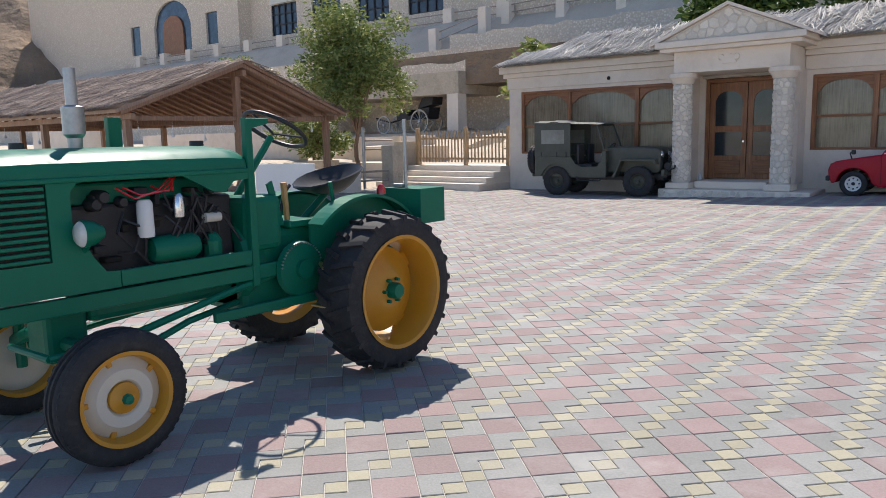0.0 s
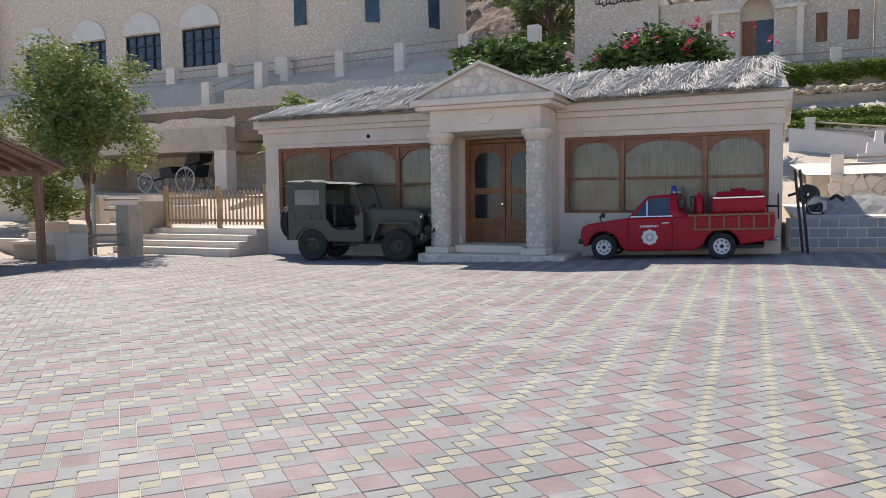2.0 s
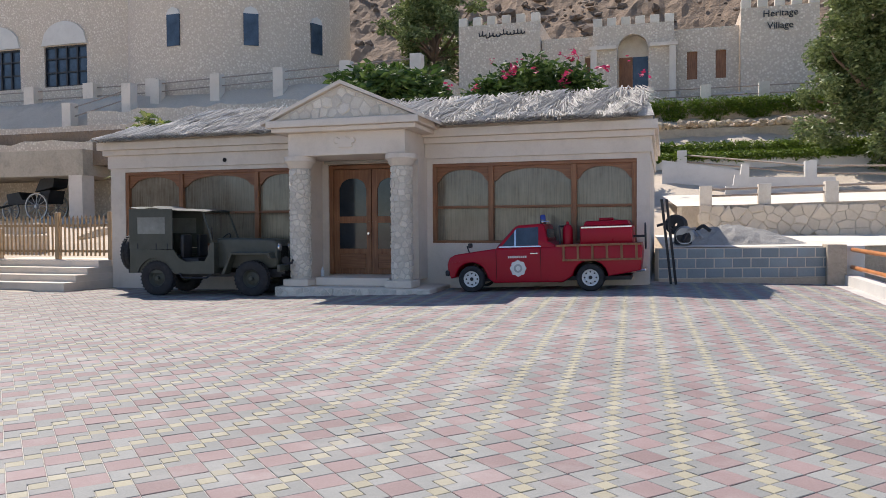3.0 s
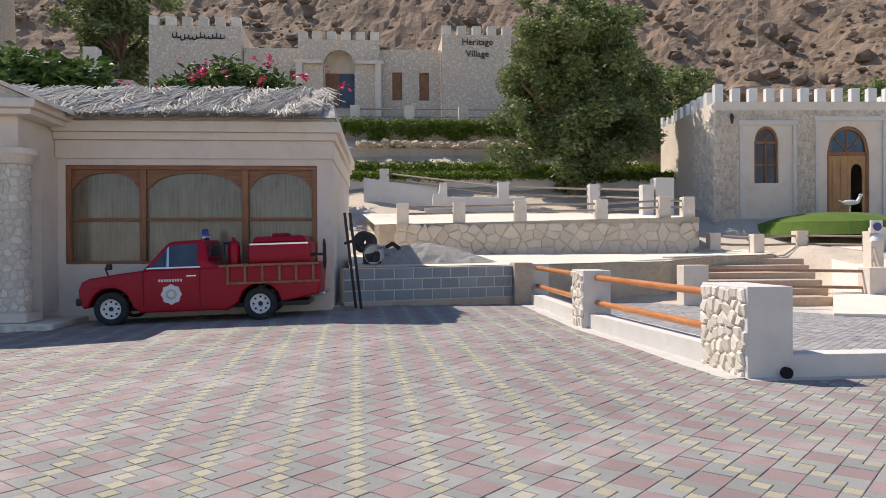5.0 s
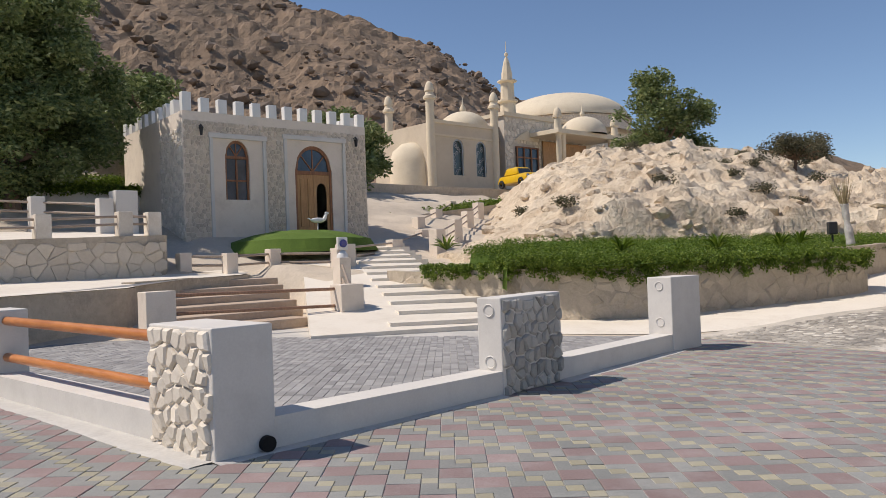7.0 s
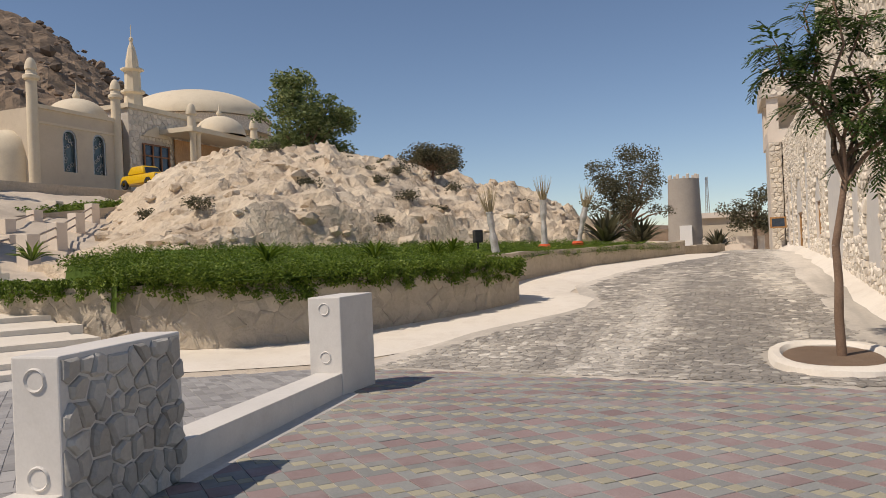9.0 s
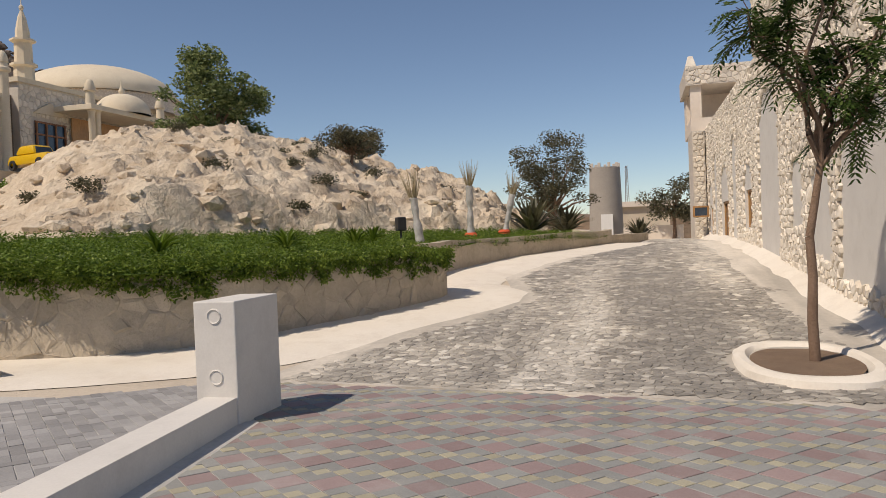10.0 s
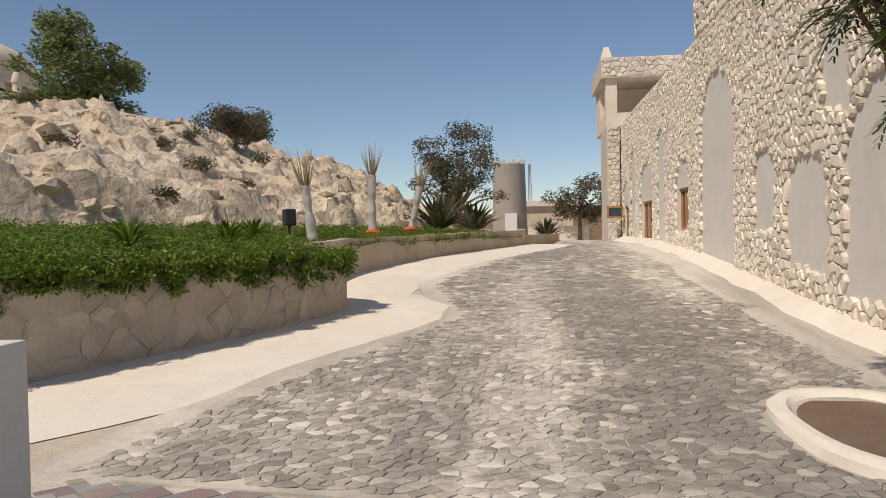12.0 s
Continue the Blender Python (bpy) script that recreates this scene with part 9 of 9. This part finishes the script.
# ---- red fire pickup ----
pk = holder("fire_pickup", pose(-0.81, 19.9, 0, 0, 0, 180), label="old red fire pickup with water tank, ladder and blue beacon", category="pickup truck")
pk.location.z = 0.165
pk.rotation_euler = (0, radians(1.6), radians(180))


def ppart(name, bm, material, label="", smooth=False, parent=None):
    ob = part(name, bm, material, None, label, None, smooth)
    ob.parent = parent or pk
    return ob


BODY = [(-1.0, 0.42), (-0.55, 0.34)] + arc(0.0, 0.28, 0.36, 175, 8, 12) + [(0.55, 0.2), (2.0, 0.2)] + arc(2.5, 0.28, 0.36, 175, 8, 12) + [(2.95, 0.3), (3.02, 0.42), (3.03, 0.62), (2.98, 0.75), (2.85, 0.81), (2.4, 0.87), (1.94, 0.92), (0.72, 0.93), (0.7, 0.96), (-1.02, 0.96), (-1.04, 0.8)]
bm = soft_prism(BODY, -0.74, 0.74, "Y", 0.05, 3)
for v in bm.verts:
    if v.co.z > 0.6:
        v.co.y *= 1 - 0.12 * (v.co.z - 0.6)
    if v.co.x > 2.4:
        v.co.y *= 1 - 0.1 * (v.co.x - 2.4)
ppart("body", bm, M_FIRE, "", True)
CAB = [(0.72, 0.9), (1.98, 0.9), (1.56, 1.36), (1.48, 1.4), (0.98, 1.42), (0.93, 1.38), (0.86, 1.05), (0.7, 0.97)]
bm = soft_prism(CAB, -0.69, 0.69, "Y", 0.04, 3)
for v in bm.verts:
    v.co.y *= 1 - 0.3 * max(0, v.co.z - 0.95)
ppart("cab", bm, M_FIRE, "", True)
for s in (-1, 1):
    def side(poly, out, t=0.012):
        bm = prism(bmesh.new(), poly, 0, t)
        for v in bm.verts:
            k = 0.69 * (1 - 0.3 * max(0, v.co.z - 0.95))
            v.co.y = s * (k + out - (0 if v.co.y > t / 2 else t))
        bmesh.ops.recalc_face_normals(bm, faces=bm.faces)
        return bm
    ppart("side_window", side([(1.05, 0.97), (1.82, 0.97), (1.5, 1.34), (1.05, 1.35)], 0.006), M_PANE, "dark side window")
    ppart("window_post", side([(1.52, 0.97), (1.56, 0.97), (1.56, 1.28), (1.52, 1.32)], 0.012), M_CHROME)
    ppart("window_trim", side([(1.0, 0.94), (1.9, 0.94), (1.88, 0.965), (1.0, 0.965)], 0.014), M_CHROME)
    yy = s * 0.742
    ppart("door_seam", mkbox(1.0, yy - 0.006, 0.26, 1.008, yy + 0.002, 0.93), M_DARK)
    ppart("door_seam", mkbox(1.94, yy - 0.006, 0.26, 1.948, yy + 0.002, 0.9), M_DARK)
    ppart("door_handle", mkbox(1.06, min(yy * 0.965, yy * 0.965 + s * 0.03), 0.79, 1.22, max(yy * 0.965, yy * 0.965 + s * 0.03), 0.82, 0.006), M_CHROME, "chrome handle")
    ppart("body_crease", mkbox(-1.0, yy * 0.975 - 0.008, 0.645, 2.9, yy * 0.975 + 0.008, 0.66, 0.003), M_FIRE)
    # round crest on the door: eight-lobed white badge with grey centre
    rad = [0.165 + 0.012 * math.cos(math.pi * i / 2) for i in range(32)]
    lobes = [(1.48 + rad[i] * math.cos(2 * math.pi * i / 32), 0.5 + rad[i] * math.sin(2 * math.pi * i / 32)) for i in range(32)]
    ppart("door_badge", prism(bmesh.new(), lobes, min(yy, yy + s * 0.004), max(yy, yy + s * 0.004)), M_WPAINT, "white eight-lobed badge")
    ppart("badge_ring", lathe(bmesh.new(), [(0.05, 0), (0.09, 0), (0.09, 0.004), (0.05, 0.004), (0.05, 0)], 24, "Y", (1.48, yy + (0.005 if s > 0 else -0.009), 0.5)), M_STEEL)
    for k in range(9):
        ppart("door_lettering", mkbox(1.3 + k * 0.045, min(yy * 0.968, yy * 0.968 + s * 0.012), 0.715, 1.33 + k * 0.045, max(yy * 0.968, yy * 0.968 + s * 0.012), 0.76), M_WPAINT, "illegible pale lettering")
    # ladder hung along the bed
    lad = ppart("ladder", mkbox(-1.03, yy - 0.02 if s > 0 else yy - 0.04, 0.93, 0.68, yy + 0.04 if s > 0 else yy + 0.02, 0.975, 0.006), M_WOOD, "dark red-brown wooden ladder")
    ppart("ladder_rail", mkbox(-1.03, yy - 0.02 if s > 0 else yy - 0.04, 0.63, 0.55, yy + 0.04 if s > 0 else yy + 0.02, 0.67, 0.006), M_WOOD, "", False, lad)
    for k in range(6):
        ppart("rung", mkbox(-0.95 + k * 0.29, yy - 0.015 if s > 0 else yy - 0.03, 0.67, -0.905 + k * 0.29, yy + 0.03 if s > 0 else yy + 0.015, 0.93, 0.004), M_WOOD, "", False, lad)
    ppart("fender_mirror", pipe(bmesh.new(), [(2.55, s * 0.62, 0.84), (2.58, s * 0.68, 0.98), (2.52, s * 0.72, 1.0)], 0.014), M_BLACK)
    ppart("mirror_head", box(bmesh.new(), 2.46, s * 0.72 - 0.06, 0.95, 2.54, s * 0.72 + 0.06, 1.05, 0.02), M_BLACK)
    ppart("headlight", lathe(bmesh.new(), [(0, 0.03), (0.07, 0.02), (0.085, -0.02)], 18, "X", (2.99, s * 0.5, 0.62)), M_CHROME, "", True)
ppart("windscreen", hexa(bm := bmesh.new(), [(1.945, -0.6, 0.96), (1.945, 0.6, 0.96), (1.93, 0.6, 0.95), (1.93, -0.6, 0.95), (1.6, -0.54, 1.335), (1.6, 0.54, 1.335), (1.585, 0.54, 1.33), (1.585, -0.54, 1.33)]) and bm, M_PANE)
ppart("rear_window", mkbox(0.875, -0.5, 1.08, 0.885, 0.5, 1.3), M_PANE)
ppart("front_bumper", box(bmesh.new(), 2.98, -0.72, 0.36, 3.08, 0.72, 0.48, 0.03), M_BLACK, "black front bumper", True)
ppart("grille", mkbox(3.02, -0.4, 0.54, 3.035, 0.4, 0.7), M_BLACK)
ppart("rear_bumper", pipe(bmesh.new(), [(-0.9, -0.6, 0.4), (-1.08, -0.6, 0.42), (-1.08, 0.6, 0.42), (-0.9, 0.6, 0.4)], 0.025), M_CHROME)
ppart("water_tank", box(bmesh.new(), -0.86, -0.6, 0.9, 0.2, 0.6, 1.34, 0.05), M_FIRE, "red water tank", True)
ppart("tank_lid", box(bmesh.new(), -0.8, -0.56, 1.34, 0.14, 0.56, 1.44, 0.03, 0.05, 0.05), M_FIRE, "", True)
ppart("tank_trim", mkbox(-0.84, 0.6, 1.29, 0.17, 0.615, 1.325, 0.004), M_CHROME)
ppart("tank_filler", box(bmesh.new(), -0.45, -0.1, 1.44, -0.15, 0.1, 1.5, 0.02), M_FIRE)
ppart("extinguisher", lathe(bmesh.new(), [(0, 0.94), (0.1, 0.94), (0.105, 0.97), (0.105, 1.3), (0.07, 1.37), (0.03, 1.39), (0.03, 1.44), (0, 1.45)], 20, at=(0.47, 0.4, 0)), M_FIRE, "red extinguisher cylinder", True)
ppart("roll_bar", pipe(bmesh.new(), [(0.62, 0.55, 0.94), (0.62, 0.55, 1.35), (0.62, -0.55, 1.35), (0.62, -0.55, 0.94)], 0.02), M_BLACK)
ppart("beacon_base", lathe(bmesh.new(), [(0, 1.4), (0.07, 1.4), (0.07, 1.45), (0, 1.45)], 16, at=(1.03, 0.1, 0)), M_BLACK)
ppart("beacon", lathe(bmesh.new(), [(0.06, 1.45), (0.06, 1.58), (0.045, 1.61), (0, 1.62)], 18, at=(1.03, 0.1, 0)), M_BLUELENS, "blue beacon", True)
ppart("horn", lathe(bmesh.new(), [(0.015, -0.06), (0.02, 0.04), (0.05, 0.09)], 12, "X", (0.93, 0.32, 1.46)), M_CHROME)
bm = bmesh.new()
for i in range(26):
    a, c = 2 * math.pi * i / 26, 2 * math.pi * (i + 1) / 26
    tube(bm, (-1.1, 0.4 + 0.22 * math.cos(a), 1.1 + 0.26 * math.sin(a)), (-1.1, 0.4 + 0.22 * math.cos(c), 1.1 + 0.26 * math.sin(c)), 0.016, 0.016, 6, False)
for a in (0.4, 2.0, 3.6, 5.1):
    tube(bm, (-1.1, 0.4, 1.1), (-1.1, 0.4 + 0.21 * math.cos(a), 1.1 + 0.25 * math.sin(a)), 0.01, 0.01, 6)
tube(bm, (-0.85, 0.4, 1.1), (-1.12, 0.4, 1.1), 0.025)
ppart("hose_reel", bm, M_BLACK, "black hose reel wheel")
for x in (0.0, 2.5):
    for s in (-1, 1):
        w = holder("wheel")
        child(w, pose(x, s * 0.64, 0.285, 0, 0, 90 if s > 0 else -90), pk)
        ppart("tyre", car_tyre(0.285, 0.16, 0.17), M_TYRE, "black rubber tyre", True, w)
        ppart("rim", lathe(bmesh.new(), [(0, 0.05), (0.05, 0.05), (0.06, 0.03), (0.1, 0.045), (0.135, 0.03), (0.15, 0.05), (0.172, 0.075)], 30, "X"), M_WPAINT, "silver-white steel rim", True, w)
        for k in range(8):
            a = math.pi / 4 * k
            ppart("rim_hole", tube(bmesh.new(), (0.03, 0.118 * math.cos(a), 0.118 * math.sin(a)), (0.046, 0.118 * math.cos(a), 0.118 * math.sin(a)), 0.018, 0.018, 10), M_DARK, "", False, w)
        ppart("hub_cap", lathe(bmesh.new(), [(0, 0.085), (0.03, 0.08), (0.04, 0.05)], 14, "X"), M_BLACK, "", True, w)
ppart("underbody", mkbox(-0.8, -0.5, 0.22, 2.8, 0.5, 0.3), M_BLACK)

# ---- paving: coloured setts laid on the diagonal ----
H = 0.11
TURN = radians(45 + 2.2)
CT, ST = math.cos(TURN), math.sin(TURN)


def paver_field(inside, origin, pattern, step_a, step_b, height, near, names, owner, zfun, count_a, count_b):
    """Lays a pattern of setts where inside(x, y) holds: the nearest are objects of their own, the rest one field a colour."""
    rg = random.Random(33)
    pools = {}
    for i in range(*count_a):
        for j in range(*count_b):
            ou, ov = i * step_a[0] + j * step_b[0], i * step_a[1] + j * step_b[1]
            cx, cy = origin[0] + (ou * CT - ov * ST) * H, origin[1] + (ou * ST + ov * CT) * H
            if not (-20.5 < cx < 15.5 and -4.5 < cy < 25):
                continue
            for key, outline in pattern:
                pts = [((ou + a) * H, (ov + b) * H) for a, b in outline]
                pts = [(origin[0] + a * CT - b * ST, origin[1] + a * ST + b * CT) for a, b in pts]
                x, y = sum(p[0] for p in pts) / len(pts), sum(p[1] for p in pts) / len(pts)
                if inside(x, y):
                    pools.setdefault(key, []).append((x, y, pts))
    for key, (name, material, cap) in names.items():
        pool = pools.get(key, [])
        pool.sort(key=lambda s: (s[0] - near[0]) ** 2 + (s[1] - near[1]) ** 2)
        allv, allf = [], []
        for i, (x, y, pts) in enumerate(pool):
            n = len(pts)
            dz = rg.uniform(-0.003, 0.002)
            tx, ty = rg.uniform(-0.009, 0.009), rg.uniform(-0.009, 0.009)
            vv = []
            for inset, z in ((0.002, -0.05), (0.0025, height - 0.003), (0.006, height)):
                for a in range(n):
                    p, q, r = Vector(pts[a - 1]), Vector(pts[a]), Vector(pts[(a + 1) % n])
                    e1, e2 = (q - p).normalized(), (r - q).normalized()
                    w = q + (Vector((-e1.y, e1.x)) + Vector((-e2.y, e2.x))) * inset
                    vv.append((w.x, w.y, zfun(w.x, w.y) + z + dz + (w.x - x) * tx + (w.y - y) * ty))
            ff = [(r * n + a, r * n + (a + 1) % n, (r + 1) * n + (a + 1) % n, (r + 1) * n + a) for r in (0, 1) for a in range(n)]
            ff.append(tuple(range(2 * n, 3 * n)))
            if i < cap:
                ob = new(name, mesh_of(name, vv, ff, material))
                ob.parent = owner
            else:
                o = len(allv)
                allv += vv
                allf += [tuple(t + o for t in fc) for fc in ff]
        if allv:
            ob = new(name + "_field", mesh_of(name + "_field", allv, allf, material))
            ob.parent = owner
            ob["kind"] = "stuff"


SQ = lambda a, b, s=1: [(a, b), (a + s, b), (a + s, b + s), (a, b + s)]
PATTERN = [("red", SQ(0, 0, 2)), ("grey", [(2, 0), (3, 0), (3, 1), (4, 1), (4, 2), (2, 2)]), ("grey", [(0, 2), (2, 2), (2, 4), (1, 4), (1, 3), (0, 3)]), ("yellow", SQ(2, -1)), ("yellow", SQ(3, 0))]


def road_edge(y):
    """The line where the setts stop and the road's stones begin."""
    return 13.8 + 0.14 * (y - 9)


def in_yard(x, y):
    if y < -3.5 or x < -19.5 or x > road_edge(y) - 0.06 or y > 22.6:
        return False
    if y > 20.3 and x < 0.3:
        return False
    if x > 5.0 and y > 13.5 + (x - 5) * 0.105:
        return x > 13.2 and y < 14.9
    if y > 18.7 and -17.5 < x < -13.5:
        return False
    if y > 18.8 and -7.9 < x < -4.1:
        return False
    if x > 0.3 and y > 20.95 + (x - 0.5) * 0.4:
        return False
    return not (x < -16 and y > 17.0) and not (x < -12 and y < 1)


def in_court(x, y):
    if not (4.98 < x < 14.3 and 13.75 + (x - 5) * 0.105 < y < 24):
        return False
    if y > 22.9 + (x - 4.5) * 0.3 and x < 8.5:
        return False
    return not (x > 8.4 and y > 22.9) and (y - 14.5) < 8.0 - (x - 9.5) * 1.35 if x > 9.5 else True


yard_floor = holder("yard_paving", label="yard paved with red, grey and yellow concrete setts laid diagonally", category="paving", kind="structure")
vs, fs = [], []
gx, gy = [-20 + 0.5 * i for i in range(70)], [-4 + 0.5 * i for i in range(57)]
for y in gy:
    for x in gx:
        vs.append((x, y, yard(x, y) - 0.008))
for j in range(len(gy) - 1):
    for i in range(len(gx) - 1):
        x, y = gx[i] + 0.25, gy[j] + 0.25
        if x < 13.4 and not (y > 18.7 and -17.5 < x < -13.5) and not (x < -17.5 and y > 17.5):
            a = j * len(gx) + i
            fs.append((a, a + 1, a + len(gx) + 1, a + len(gx)))
bed_ob = new("joint_bed", mesh_of("joint_bed", vs, fs, M_JOINT))
bed_ob.parent = yard_floor
paver_field(in_yard, (0.34 - 3 * H * 0.7071, 7.6), PATTERN, (2, 2), (3, -3), 0.0, (1.0, 5.5), {"red": ("red_sett", M_RED, 100), "grey": ("grey_sett", M_GREY, 110), "yellow": ("yellow_sett", M_YEL, 90)}, yard_floor, yard, (-60, 75), (-70, 60))
court_floor = holder("court_paving", label="lower court paved with worn grey concrete setts", category="paving", kind="structure")
COURT = [("a", [(0, 0), (2, 0), (2, 1), (0, 1)]), ("a", [(2, 0), (3, 0), (3, 2), (2, 2)]), ("a", [(0, 1), (2, 1), (2, 2), (0, 2)]), ("a", [(3, 0), (5, 0), (5, 1), (3, 1)]), ("a", [(3, 1), (5, 1), (5, 2), (3, 2)])]
paver_field(in_court, (0.39, 0.0), COURT, (5, 0), (2, 2), 0.0, (8.0, 15.5), {"a": ("court_sett", M_COURT, 240)}, court_floor, yard, (-45, 60), (-60, 160))

# ---- crazy paving of the road ----
road = holder("road", label="sloping road of crazy-paved grey stones set in mortar", category="road", kind="structure")


def road_north(x):
    return lerp_table(x, [(14.4, 15.2), (16, 15.0), (18, 14.3), (20, 13.5), (21.5, 12.9), (23, 13.3), (25, 13.8), (28, 13.1), (33, 11.6), (38, 10.6), (52, 9.8)])


vs, fs = [], []
xs2 = [13.4 + 0.5 * i for i in range(78)]
for x in xs2:
    n_ = road_north(x) + 0.3
    for j in range(15):
        y = 7.6 + (n_ - 7.6) * j / 14
        vs.append((x, y, yard(x, y) - 0.012 + 0.012 * noise.noise(Vector((x * 1.2, y * 1.2, 0)))))
for i in range(len(xs2) - 1):
    for j in range(14):
        a = i * 15 + j
        fs.append((a, a + 15, a + 16, a + 1))
rb = new("road_bed", mesh_of("road_bed", vs, fs, M_ROADBED))
rb.parent = road
rb.data.shade_smooth()
stone_facing(road, lambda u, v, o: (u, v, yard(u, v) + 0.14 * o - 0.005 + 0.012 * noise.noise(Vector((u * 1.2, v * 1.2, 0)))), 13.6, 24.0, 8.2, 15.2, 0.15, 0.1, 0.01, 0.06, M_ROAD, 101, "paving_stone", 300, (15.5, 11.5), keep=lambda u, v: u > road_edge(v) + 0.13 and v < road_north(u) - 0.1 and math.hypot((u - 16.0) / 1.45, (v - 9.1) / 0.85) > 1)
stone_facing(road, lambda u, v, o: (u, v, yard(u, v) + 0.12 * o - 0.005 + 0.012 * noise.noise(Vector((u * 1.2, v * 1.2, 0)))), 24.0, 46.0, 8.2, 14.2, 0.24, 0.17, 0.014, 0.06, M_ROAD, 102, "paving_stone", 0, None, keep=lambda u, v: v < road_north(u) - 0.1)
tagged(part("road_edge_kerb", prism(bmesh.new(), [(road_edge(7.6) - 0.05, 7.6), (road_edge(7.6) + 0.03, 7.6), (road_edge(14.6) + 0.03, 14.6), (road_edge(14.6) - 0.05, 14.6)], -0.3, yard(14.2, 11) + 0.004, "Z"), M_ROADBED), "thin cement edging between yard and road", "kerb", kind="structure")
